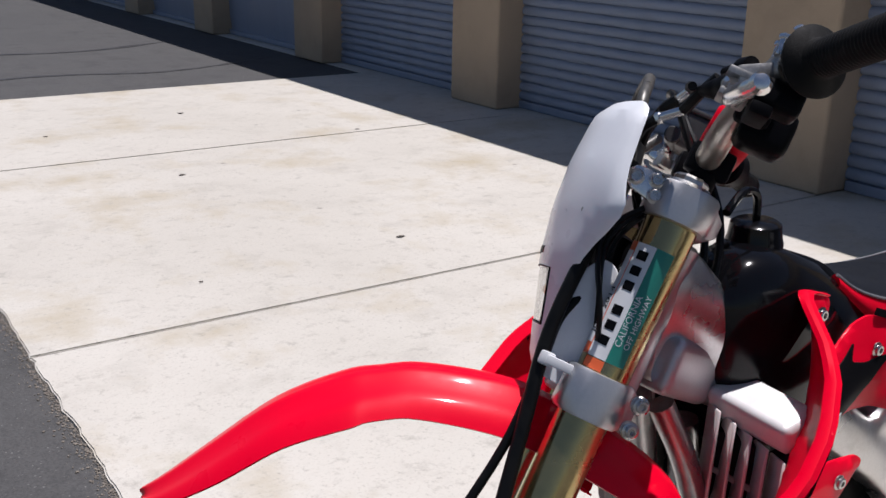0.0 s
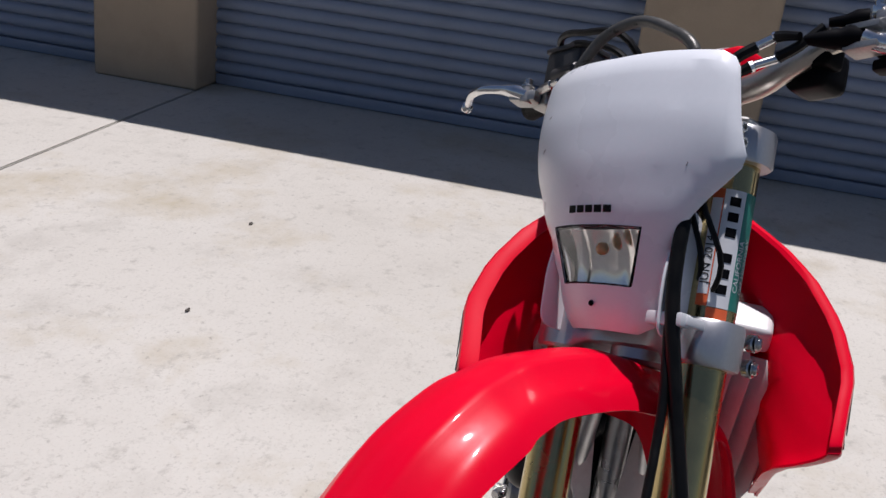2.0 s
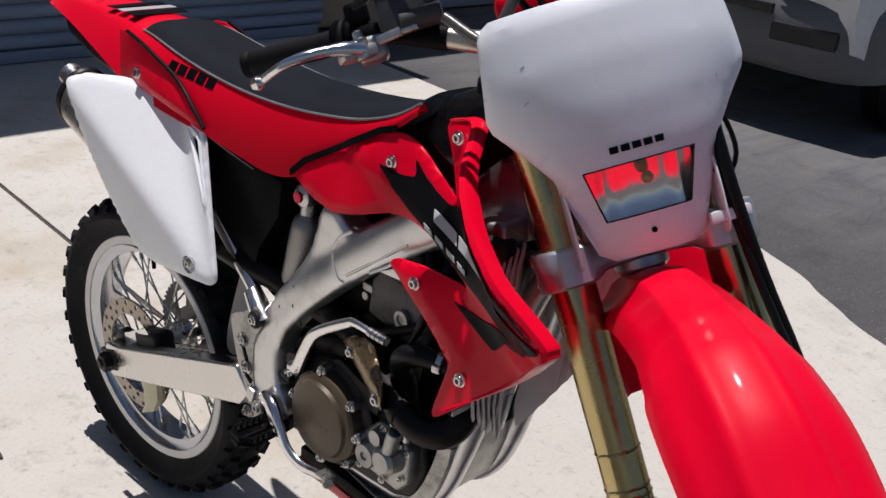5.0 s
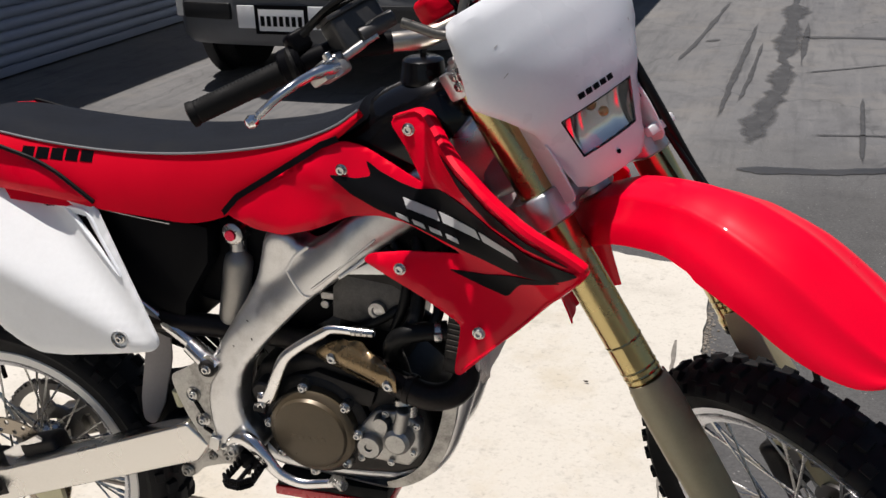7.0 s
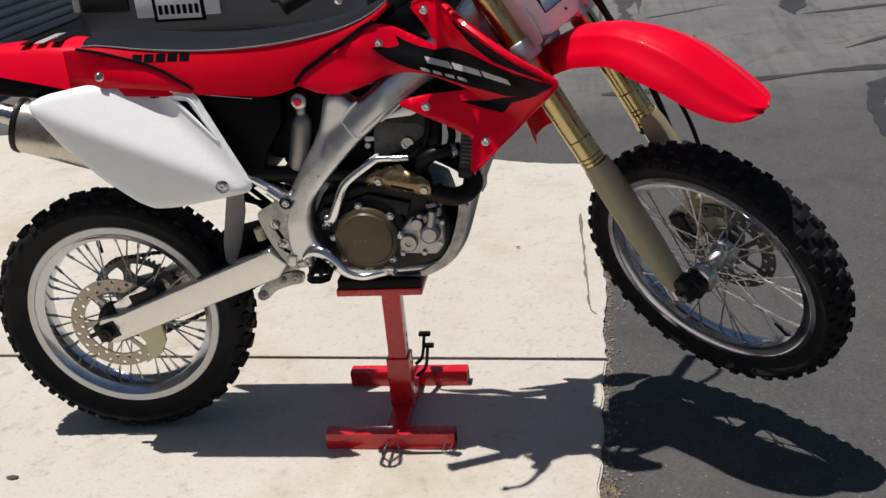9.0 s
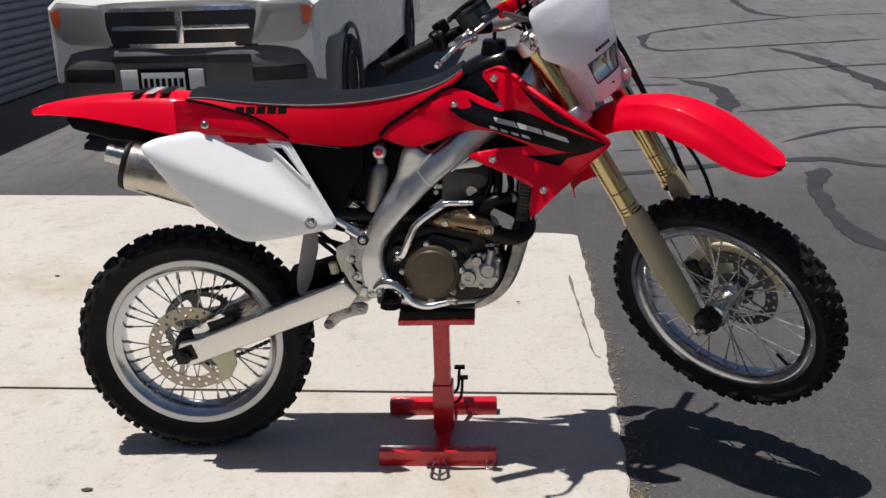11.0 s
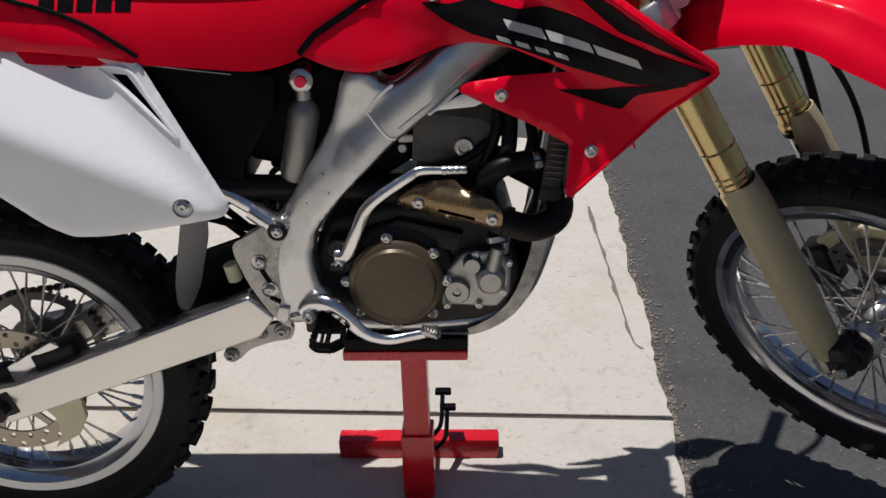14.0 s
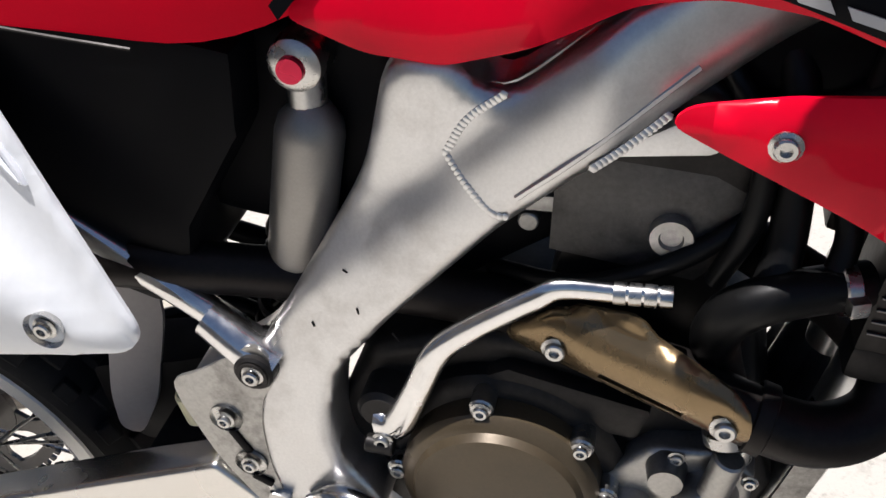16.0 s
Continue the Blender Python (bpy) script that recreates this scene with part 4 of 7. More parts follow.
def tyre(M, R, rim, w, n, big):
    """A tyre carcass with every knob a part of its own on shared meshes."""
    prof = []
    for i in range(15):
        a = -math.pi * 0.72 + 1.44 * math.pi * i / 14
        prof.append((rim + 0.004 + (R - 0.013 - rim) * (0.5 + 0.5 * math.cos(a)) ** 0.75, w * 0.5 * math.sin(a) * (1.0 if abs(a) < 1.7 else 0.92)))
    prof = [(rim + 0.001, -0.30 * w), (rim + 0.013, -0.335 * w)] + prof + [(rim + 0.013, 0.335 * w), (rim + 0.001, 0.30 * w)]
    body = part("tyre", moved(lathe(prof, 72), M), RUBBER, bike, "black knobbly off-road tyre, dusty", smooth=32)
    h = math.pi / n
    if big:
        rows = [(0, -0.014, 0.022, 0.024, 0.015, 0.1), (0, 0.014, 0.022, 0.024, 0.015, 0.1), (h, 0.034, 0.024, 0.022, 0.016, 0.55), (h, -0.034, 0.024, 0.022, 0.016, 0.55),
                (0, 0.049, 0.022, 0.018, 0.014, 1.0), (0, -0.049, 0.022, 0.018, 0.014, 1.0)]
    else:
        rows = [(0, 0.0, 0.020, 0.026, 0.013, 0.0), (h, 0.021, 0.020, 0.018, 0.013, 0.45), (h, -0.021, 0.020, 0.018, 0.013, 0.45),
                (0, 0.036, 0.020, 0.016, 0.012, 0.95), (0, -0.036, 0.020, 0.016, 0.012, 0.95)]
    for ang, y, sx, sy, high, lean in rows:
        b = bmesh.new()
        bmesh.ops.create_cube(b, size=1)
        rounded(b, 0.06, 1)
        for v in b.verts:
            k = 1 - 0.14 * max(0.0, v.co.z * 2)
            v.co = Vector((v.co.x * sx * k, v.co.y * sy * k, (v.co.z + 0.5) * high))
        rr = R - 0.015 - (R - rim) * 0.42 * max(0, abs(y) / (w * 0.5) - 0.25) ** 1.7
        moved(b, Matrix.Translation((0, y, rr)) @ Matrix.Rotation(-lean * math.copysign(1, y) if y else 0, 4, "X"))
        mesh = None
        for i in range(n):
            if mesh is None:
                ob = part("knob", b, RUBBER, body, smooth=30)
                mesh = ob.data
            else:
                ob = new("knob", mesh)
                ob.parent = body
            ob.matrix_basis = M @ Matrix.Rotation(ang + 2 * math.pi * i / n, 4, "Y")
    return body


def disc_bm(r0, r1, t, n, rows=2, hole=0.0042):
    """A brake disc with real drillings."""
    bm = bmesh.new()
    for k in range(rows):
        ra, rb = r0 + (r1 - r0) * k / rows, r0 + (r1 - r0) * (k + 1) / rows
        rm = (ra + rb) / 2
        for i in range(n):
            a0, a1 = 2 * math.pi * i / n, 2 * math.pi * (i + 1) / n
            am = (a0 + a1) / 2
            outer = [(rb, a1), (rb, am), (rb, a0), (rm, a0), (ra, a0), (ra, am), (ra, a1), (rm, a1)]
            o = [bm.verts.new((r * math.cos(a), 0, r * math.sin(a))) for r, a in outer]
            drilled = (i + k) % 2 == 0
            c = Vector((rm * math.cos(am), 0, rm * math.sin(am)))
            if drilled:
                q = []
                for v in o:
                    d = (v.co - c).normalized() * hole
                    q.append(bm.verts.new(c + d))
                for j in range(8):
                    bm.faces.new((o[j], o[(j + 1) % 8], q[(j + 1) % 8], q[j]))
            else:
                bm.faces.new(o)
    bmesh.ops.remove_doubles(bm, verts=bm.verts, dist=1e-5)
    return thick(bm, t)


def wheel(name, label, M, R, rim, w, n, big, disc_side, disc_r, disc_mat, lip_mat):
    hub_w = 0.062
    hub = part(name, moved(lathe([(0.012, -hub_w), (0.026, -hub_w), (0.036, -hub_w + 0.006), (0.036, -0.036), (0.028, -0.030), (0.023, -0.02), (0.023, 0.02),
                                 (0.028, 0.030), (0.036, 0.036), (0.036, hub_w - 0.006), (0.026, hub_w), (0.012, hub_w)], 28, closed=True), M), STEEL, bike, label)
    tyre(M, R, rim, w, n, big)
    hw = w * 0.31
    part("rim", moved(lathe([(rim - 0.034, -0.010), (rim - 0.030, -hw * 0.7), (rim - 0.012, -hw * 0.85), (rim - 0.008, -hw), (rim + 0.003, -hw - 0.001), (rim + 0.004, -hw + 0.004), (rim - 0.006, -hw + 0.006),
                            (rim - 0.010, 0), (rim - 0.006, hw - 0.006), (rim + 0.004, hw - 0.004), (rim + 0.003, hw + 0.001), (rim - 0.008, hw), (rim - 0.012, hw * 0.85), (rim - 0.030, hw * 0.7), (rim - 0.034, 0.010)], 72, closed=True), M), RIM, hub, "silver alloy rim")
    if lip_mat:
        part("rim_lip", moved(lathe([(rim - 0.010, -hw - 0.0025), (rim + 0.006, -hw - 0.0035), (rim + 0.008, -hw - 0.001), (rim - 0.010, -hw + 0.001)], 72, closed=True), M), lip_mat, hub, "worn bright rim lip")
    kinds = []
    for side in (-1, 1):
        for lean in (-1, 1):
            a = lean * 0.62
            p = Vector((0.034 * math.cos(a), side * (0.036 if lean > 0 else 0.031), 0.034 * math.sin(a)))
            q = Vector((rim - 0.030, side * 0.009, 0))
            d = (q - p).normalized()
            ob = part("spoke", joined(cyl(p, q, 0.0021, 6, 0), cyl(q - d * 0.022, q, 0.0037, 6, 0)), STEEL, hub)
            kinds.append(ob.data)
            ob.matrix_basis = M @ Matrix.Rotation(2 * math.pi * len(kinds) / 36, 4, "Y")
    for i in range(4, 36):
        ob = new("spoke", kinds[i % 4])
        ob.parent = hub
        ob.matrix_basis = M @ Matrix.Rotation(2 * math.pi * (i + 1) / 36, 4, "Y")
    y = disc_side * 0.070
    bd = part("brake_disc", moved(moved(disc_bm(disc_r * 0.72, disc_r, 0.004, 40, hole=0.0052), Matrix.Translation((0, y, 0))), M), disc_mat, hub, "drilled steel brake disc")
    for a in [2 * math.pi * k / 6 for k in range(6)]:
        part("disc_arm", moved(box((disc_r * 0.60 * math.cos(a), y, disc_r * 0.60 * math.sin(a)), (disc_r * 0.34, 0.004, 0.013), 0.001, 1, rot=(0, -math.degrees(a) - 14, 0)), M), disc_mat, bd)
    part("disc_carrier", moved(lathe([(0.030, y - 0.004), (0.052, y - 0.003), (0.052, y + 0.003), (0.030, y + 0.004)], 28, closed=True), M), DISC_DARK, hub)
    part("valve", moved(cyl((rim - 0.072, 0.0, 0.006), (rim - 0.034, 0.0, 0.003), 0.0045, 8), M @ Matrix.Rotation(radians(-100 if big else 68), 4, "Y")), BLACK, hub)
    return hub


REAR = Matrix.Translation((-0.679, 0, 0.326)) @ Matrix.Rotation(radians(3.5), 4, "Z")
rear = wheel("rear_wheel", "spoked rear wheel with a silver rim", REAR, 0.325, 0.237, 0.126, 33, True, -1, 0.120, DISC, RIM_WHITE)
teeth = [box((0.113 * math.cos(a), 0.075, 0.113 * math.sin(a)), (0.010, 0.005, 0.007), 0.001, 1, rot=(0, -math.degrees(a), 0)) for a in [2 * math.pi * k / 50 for k in range(50)]]
sprocket = part("sprocket", moved(joined(lathe([(0.096, 0.072), (0.111, 0.072), (0.111, 0.078), (0.096, 0.078)], 50, closed=True), *teeth), REAR), DISC_DARK, rear, "dark chain sprocket")
arms = [prism(soft([(0.050, -0.020), (0.078, -0.010), (0.098, -0.022), (0.098, 0.022), (0.078, 0.010), (0.050, 0.020)], 0.008), -0.003, 0.003, 0.001, 1) for _ in range(6)]
part("sprocket_hub", moved(lathe([(0.03, 0.071), (0.060, 0.071), (0.060, 0.079), (0.03, 0.079)], 30, closed=True), REAR), DISC_DARK, rear, "dark sprocket centre")
for k, b in enumerate(arms):
    part("sprocket_arm", moved(moved(b, Matrix.Translation((0, 0.075, 0)) @ Matrix.Rotation(2 * math.pi * k / 6 + 0.3, 4, "Y")), REAR), DISC_DARK, rear)
FRONT = STEERING @ Matrix.Translation(AXLE_F)
fw = wheel("front_wheel", "spoked front wheel with a silver rim", FRONT, 0.329, 0.262, 0.090, 40, False, 1, 0.120, DISC_DARK, None)

# chain round both sprockets
fs, rs = Vector((-0.135, 0.075, 0.515)), Vector((-0.679, 0.075, 0.326))
d = (fs - rs).normalized()
nrm = Vector((-d.z, 0, d.x))
path = [rs + nrm * 0.116, fs + nrm * 0.034, fs + d * 0.034, fs - nrm * 0.034] + [rs + 0.116 * (-nrm * math.cos(a) - d * math.sin(a)) for a in [math.pi * k / 14 for k in range(15)]]
links = []
for a, b in zip(path, path[1:]):
    ln, u = (b - a).length, (b - a).normalized()
    k = max(1, round(ln / 0.0159))
    for i in range(k):
        c = a + u * (ln * (i + 0.5) / k)
        wob = Vector((0, 0, -0.012 * math.sin(math.pi * (i + 0.5) / k))) if ln > 0.3 else Vector()
        links.append(box(c + wob, (0.0145, 0.011 if i % 2 else 0.006, 0.011), 0.002, 1, rot=(0, -math.degrees(math.atan2(u.z, u.x)), 0)))
part("chain", joined(*links), DARK_METAL, bike, "dark oily drive chain")

# swingarm
SW = [(-0.665, 0.297), (-0.225, 0.462), (-0.198, 0.498), (-0.236, 0.536), (-0.64, 0.376), (-0.690, 0.366), (-0.703, 0.335), (-0.695, 0.303)]
swing = part("swingarm", prism(SW, -0.128, -0.090, 0.006, 3), ALU, bike, "silver aluminium swingarm")
part("left_arm", prism(SW, 0.090, 0.128, 0.006, 3), ALU, swing)
part("cross_brace", prism([(-0.33, 0.435), (-0.21, 0.475), (-0.20, 0.51), (-0.235, 0.53), (-0.33, 0.49)], -0.092, 0.092, 0.01), BLACK, swing)
part("axle_block", box((-0.678, -0.112, 0.331), (0.062, 0.036, 0.046), 0.005, rot=(0, -20, 0)), DARK_METAL, swing)
part("axle_nut", joined(lathe([(0, -0.152), (0.009, -0.152), (0.011, -0.148), (0.019, -0.146), (0.021, -0.136), (0.021, -0.130), (0, -0.130)], 6, Matrix.Translation((-0.677, 0, 0.328))),
                        cyl((-0.71, -0.112, 0.320), (-0.735, -0.112, 0.310), 0.006, 8)), DARK_METAL, swing)
for y in (-0.148, 0.148):
    part("axle_end", cyl((-0.677, y, 0.328), (-0.677, y * 0.3, 0.328), 0.0105, 12), DARK_METAL, swing)
part("chain_slider", tube([(-0.44, 0.085, 0.472), (-0.30, 0.085, 0.522), (-0.22, 0.085, 0.548)], 0.012, 8), BLACK, swing)
fin = [(-0.625, 0.312), (-0.555, 0.335), (-0.550, 0.285), (-0.568, 0.250), (-0.615, 0.222), (-0.600, 0.250), (-0.604, 0.285)]
part("disc_guard", sheet(fin, lambda u, v: -0.098, 0.010, 0.02, 0.004), IVORY, swing, "yellowed plastic disc guard")
cal = part("rear_caliper", box((-0.575, -0.082, 0.405), (0.085, 0.045, 0.050), 0.012, 3, rot=(0, -18, 0)), DARK_METAL, swing, "dark rear brake caliper")
part("caliper_bracket", sheet([(-0.655, 0.365), (-0.600, 0.375), (-0.565, 0.430), (-0.580, 0.438), (-0.660, 0.392)], lambda u, v: -0.103, 0.006, 0.02, 0.002,
                              holes=[[(-0.630, 0.380), (-0.604, 0.386), (-0.590, 0.412)]]), POLISHED, cal, "bare alloy caliper bracket")
part("hub_cover", lathe([(0.0, -0.1), (0.036, -0.1), (0.044, -0.095), (0.046, -0.08), (0.0, -0.08)], 28, Matrix.Translation((-0.668, 0, 0.345))), DARK_METAL, swing)
part("chain_guide", prism([(-0.50, 0.30), (-0.42, 0.33), (-0.42, 0.385), (-0.45, 0.40), (-0.51, 0.35)], 0.065, 0.088, 0.006), BLACK, swing)
for sy in (-1, 1):
    arm = prism(soft([(-0.308, 0.374), (-0.286, 0.372), (-0.262, 0.396), (-0.222, 0.410), (-0.190, 0.414), (-0.184, 0.440), (-0.205, 0.448), (-0.238, 0.440), (-0.275, 0.424), (-0.304, 0.400)], 0.010), sy * 0.050 - 0.006, sy * 0.050 + 0.006, 0.002)
    link = part("linkage_arm", arm, CAST, bike, "cast alloy shock linkage arm")
    for x, z, r in ((-0.296, 0.385, 0.013), (-0.205, 0.432, 0.014), (-0.240, 0.426, 0.009)):
        part("link_bolt", joined(cyl((x, sy * 0.040, z), (x, sy * 0.061, z), r, 18), bolt((x, sy * 0.061, z), r * 0.55, (0, sy, 0))), CAST, link)
part("link_axle", cyl((-0.296, -0.058, 0.385), (-0.296, 0.058, 0.385), 0.010), DARK_METAL, bike)

# frame


def spar_depth(u, v):
    low = min(0.20, max(0.0, 0.80 + 0.6 * max(0.0, u) - v))
    return -0.106 + (0.27 * (u - 0.06) if u > 0.06 else 0) - 0.11 * low - 0.006 * math.exp(-((u + 0.04) / 0.07) ** 2) + 7.0 * (max(-0.04, min(0.04, (v - 0.815 - 0.86 * (u - 0.02)) * 0.758)) ** 2) * min(1, max(0, (v - 0.70) / 0.06))


SPAR = [(-0.176, 0.664), (-0.113, 0.765), (-0.090, 0.805), (-0.068, 0.884), (-0.030, 0.886), (-0.018, 0.870), (0.002, 0.860), (0.080, 0.920), (0.20, 1.010), (0.240, 1.060), (0.300, 1.130), (0.345, 1.100), (0.360, 0.985), (0.25, 0.925),
        (0.160, 0.893), (0.090, 0.846), (0.000, 0.776), (-0.075, 0.702), (-0.122, 0.645), (-0.130, 0.600), (-0.124, 0.555), (-0.100, 0.527), (-0.095, 0.505), (-0.130, 0.490), (-0.180, 0.482), (-0.205, 0.512),
        (-0.230, 0.565), (-0.246, 0.612), (-0.238, 0.626), (-0.212, 0.638), (-0.192, 0.652)]
frame_ob = part("frame", sheet(soft(SPAR, 0.02), spar_depth, 0.036, 0.009, 0.012), FRAME_ALU, bike, "bare welded aluminium twin-spar frame", smooth=50)
part("left_spar", mirrored(sheet(soft(SPAR, 0.02), spar_depth, 0.036, 0.009, 0.012)), FRAME_ALU, frame_ob, smooth=50)
part("steering_head", joined(cyl(S0 - SA * 0.105, S0 + SA * 0.11, 0.033, 24), box((0.30, 0, 0.985), (0.09, 0.085, 0.07), 0.015, 3, rot=(0, -25, 0))), SATIN, frame_ob)
for s in (-1, 1):
    part("cradle_tube", tube([(0.325, s * 0.018, 0.945), (0.29, s * 0.035, 0.86), (0.252, s * 0.05, 0.72), (0.222, s * 0.058, 0.60), (0.192, s * 0.06, 0.515), (0.145, s * 0.06, 0.464), (0.08, s * 0.062, 0.452),
                              (-0.03, s * 0.066, 0.452), (-0.10, s * 0.08, 0.475), (-0.14, s * 0.09, 0.52)], [0.016, 0.016, 0.018, 0.019, 0.018, 0.017, 0.0145, 0.0145, 0.016, 0.016], 14, 5), FRAME_ALU, frame_ob)
    part("subframe_rail", tube([(-0.178, s * 0.108, 0.652), (-0.235, s * 0.102, 0.688), (-0.40, s * 0.09, 0.79), (-0.60, s * 0.08, 0.90)], 0.0115, 12, 4), POLISHED, frame_ob)
    part("rail_clamp", tube([(-0.168, s * 0.118, 0.645), (-0.188, s * 0.116, 0.658), (-0.218, s * 0.108, 0.676)], [0.0185, 0.017, 0.0150], 14, 4), POLISHED, frame_ob)


def bead(pts, r=0.0040, step=0.0034):
    """A weld: overlapping ripples along a line."""
    line = spline(pts, 10)
    out, left = bmesh.new(), 0.0
    for a, b in zip(line, line[1:]):
        ln = (b - a).length
        while left < ln:
            c = a + (b - a) * (left / ln)
            bmesh.ops.create_icosphere(out, subdivisions=1, radius=r, matrix=Matrix.Translation(c) @ Matrix.Diagonal((1, 0.38, 1, 1)))
            left += step
        left -= ln
    return out


def on_spar(u, v, lift=0.0):
    return (u, spar_depth(u, v) - lift, v)


part("weld", bead([on_spar(-0.034, 0.823), on_spar(-0.020, 0.846), on_spar(0.004, 0.864)], 0.0032), FRAME_ALU, frame_ob, "rippled weld seam")
part("weld", bead([on_spar(-0.034, 0.822), on_spar(-0.020, 0.805), on_spar(-0.006, 0.789), on_spar(0.004, 0.786)], 0.0030), FRAME_ALU, frame_ob)
part("weld", bead([on_spar(0.055, 0.822), on_spar(0.075, 0.836), on_spar(0.096, 0.853)], 0.0034), FRAME_ALU, frame_ob)
for x, z, ln, tilt in ((-0.098, 0.706, 0.005, 80), (-0.072, 0.690, 0.008, 60), (-0.132, 0.690, 0.004, 70), (-0.105, 0.735, 0.004, 30)):
    part("scratch", box((x, spar_depth(x, z) - 0.0004, z), (ln, 0.0010, 0.0010), 0, rot=(0, tilt, 0)), BLACK, frame_ob)
part("spar_rib", tube([on_spar(0.01, 0.80), on_spar(0.05, 0.832), on_spar(0.11, 0.882)], 0.0022, 6), FRAME_ALU, frame_ob)
part("head_bracket", prism([(0.055, 0.820), (0.10, 0.846), (0.16, 0.846), (0.12, 0.826)], -0.092, -0.080, 0.003), FRAME_ALU, frame_ob)
guard_pts = [(-0.166, 0.664), (-0.176, 0.674), (-0.192, 0.664), (-0.216, 0.646), (-0.251, 0.627), (-0.249, 0.606), (-0.230, 0.556), (-0.208, 0.516), (-0.188, 0.488), (-0.172, 0.480), (-0.178, 0.515), (-0.184, 0.550), (-0.184, 0.590), (-0.178, 0.622), (-0.164, 0.640)]
guard = part("frame_guard", sheet(soft(guard_pts, 0.010), lambda u, v: -0.131 + 0.10 * max(0, -0.225 - u), 0.003, 0.02, 0.002), CAST, frame_ob, "scratched alloy frame guard")
for x, z, tilt, ln in ((-0.2035, 0.5745, -26, 0.026), (-0.1925, 0.533, -60, 0.018)):
    part("guard_slot", box((x, -0.1312, z), (0.0075, 0.004, ln), 0.003, 2, rot=(0, tilt, 0)), BLACK, guard)
for x, z in ((-0.2105, 0.598), (-0.199, 0.551)):
    part("guard_bolt", joined(lathe([(0.013, -0.1335), (0.013, -0.131), (0, -0.131)], 20, Matrix.Translation((x, 0, z))), bolt((x, -0.1335, z), 0.0055)), STEEL, guard)
part("frame_bolt", joined(lathe([(0.0, -0.136), (0.013, -0.136), (0.015, -0.134), (0.0165, -0.10)], 24, Matrix.Translation((-0.178, 0, 0.650))), lathe([(0.0115, -0.1375), (0.0115, -0.136), (0.0090, -0.136), (0.0090, -0.1375)], 24, Matrix.Translation((-0.178, 0, 0.650)), closed=True)), DARK_METAL, frame_ob, "recessed black frame bolt")
part("bolt_head", bolt((-0.178, -0.1355, 0.650), 0.0065), STEEL, frame_ob)
part("engraving", joined(*[box((-0.2435 + 0.0042 * i, -0.1325 + 0.10 * max(0, 0.2185 - 0.0042 * i), 0.6125 - 0.0085 * i), (0.010 - 0.003 * (i % 2), 0.0012, 0.0014), 0.0003, 1, rot=(0, 25 + 40 * (i % 3), 0)) for i in range(11)]), STEEL, guard)

# engine
case = [(-0.135, 0.500), (-0.105, 0.470), (0.02, 0.460), (0.120, 0.470), (0.168, 0.490), (0.188, 0.555), (0.165, 0.640), (0.105, 0.668), (-0.02, 0.675), (-0.105, 0.650), (-0.140, 0.580)]
engine = part("engine", prism(case, -0.092, 0.100, 0.014, 3), DARK_METAL, bike, "dusty dark engine with bare alloy covers")
C = Matrix.Translation((-0.005, 0, 0.557))
part("clutch_case", joined(lathe([(0.0, -0.110), (0.082, -0.110), (0.090, -0.104), (0.092, -0.085)], 48, C), prism([(-0.07, 0.62), (0.0, 0.655), (0.10, 0.63), (0.09, 0.60)], -0.106, -0.08, 0.006)), DARK_METAL, engine)
cover = part("clutch_cover", lathe([(0.0, -0.142), (0.052, -0.142), (0.060, -0.140), (0.063, -0.134), (0.069, -0.132), (0.0735, -0.127), (0.074, -0.108)], 64, C), BRONZE, engine, "bronze-painted round clutch cover", smooth=30)
for i in range(5):
    part("cover_mark", box((-0.030 + 0.0125 * i, -0.1422, 0.553), (0.007, 0.0010, 0.007), 0.0004, 1), BRONZE, cover)
for a in (98, 40, 2, -45, -92, -140, 178):
    x, z = -0.005 + 0.0765 * math.cos(radians(a)), 0.557 + 0.0765 * math.sin(radians(a))
    part("cover_bolt", joined(cyl((x, -0.126, z), (x, -0.105, z), 0.009, 14), bolt((x, -0.126, z), 0.0055)), STEEL, cover)
part("oil_plug", joined(lathe([(0.0, -0.120), (0.006, -0.120), (0.007, -0.124), (0.018, -0.124), (0.0205, -0.121), (0.0205, -0.09)], 32, Matrix.Translation((0.088, 0, 0.538))),
                        lathe([(0.0, -0.1215), (0.005, -0.1215)], 6, Matrix.Translation((0.088, 0, 0.538)))), CAST, engine, "bare alloy screw plug")
pump = part("water_pump", joined(prism([(0.06, 0.51), (0.15, 0.505), (0.170, 0.53), (0.172, 0.585), (0.145, 0.605), (0.10, 0.60), (0.07, 0.57)], -0.112, -0.085, 0.007, 3),
                                 lathe([(0.0, -0.140), (0.016, -0.140), (0.022, -0.134), (0.024, -0.105)], 24, Matrix.Translation((0.140, 0, 0.563))),
                                 cyl((0.140, -0.127, 0.565), (0.152, -0.127, 0.618), 0.011), lathe([(0.0, -0.128), (0.012, -0.128), (0.015, -0.110)], 20, Matrix.Translation((0.112, 0, 0.585)))), CAST, engine, "cast alloy water pump cover")
for x, z in ((0.072, 0.512), (0.122, 0.512), (0.160, 0.535), (0.168, 0.585), (0.118, 0.600), (0.128, 0.540), (0.152, 0.590)):
    part("pump_bolt", bolt((x, -0.116, z), 0.0045), STEEL, pump)
part("sight_cap", joined(cyl((0.158, -0.108, 0.600), (0.160, -0.108, 0.622), 0.010, 16)), STEEL, engine)
cylp = [(0.012, 0.655), (0.128, 0.650), (0.158, 0.795), (0.046, 0.802)]
part("cylinder", prism(cylp, -0.066, 0.066, 0.008), DARK_METAL, engine)
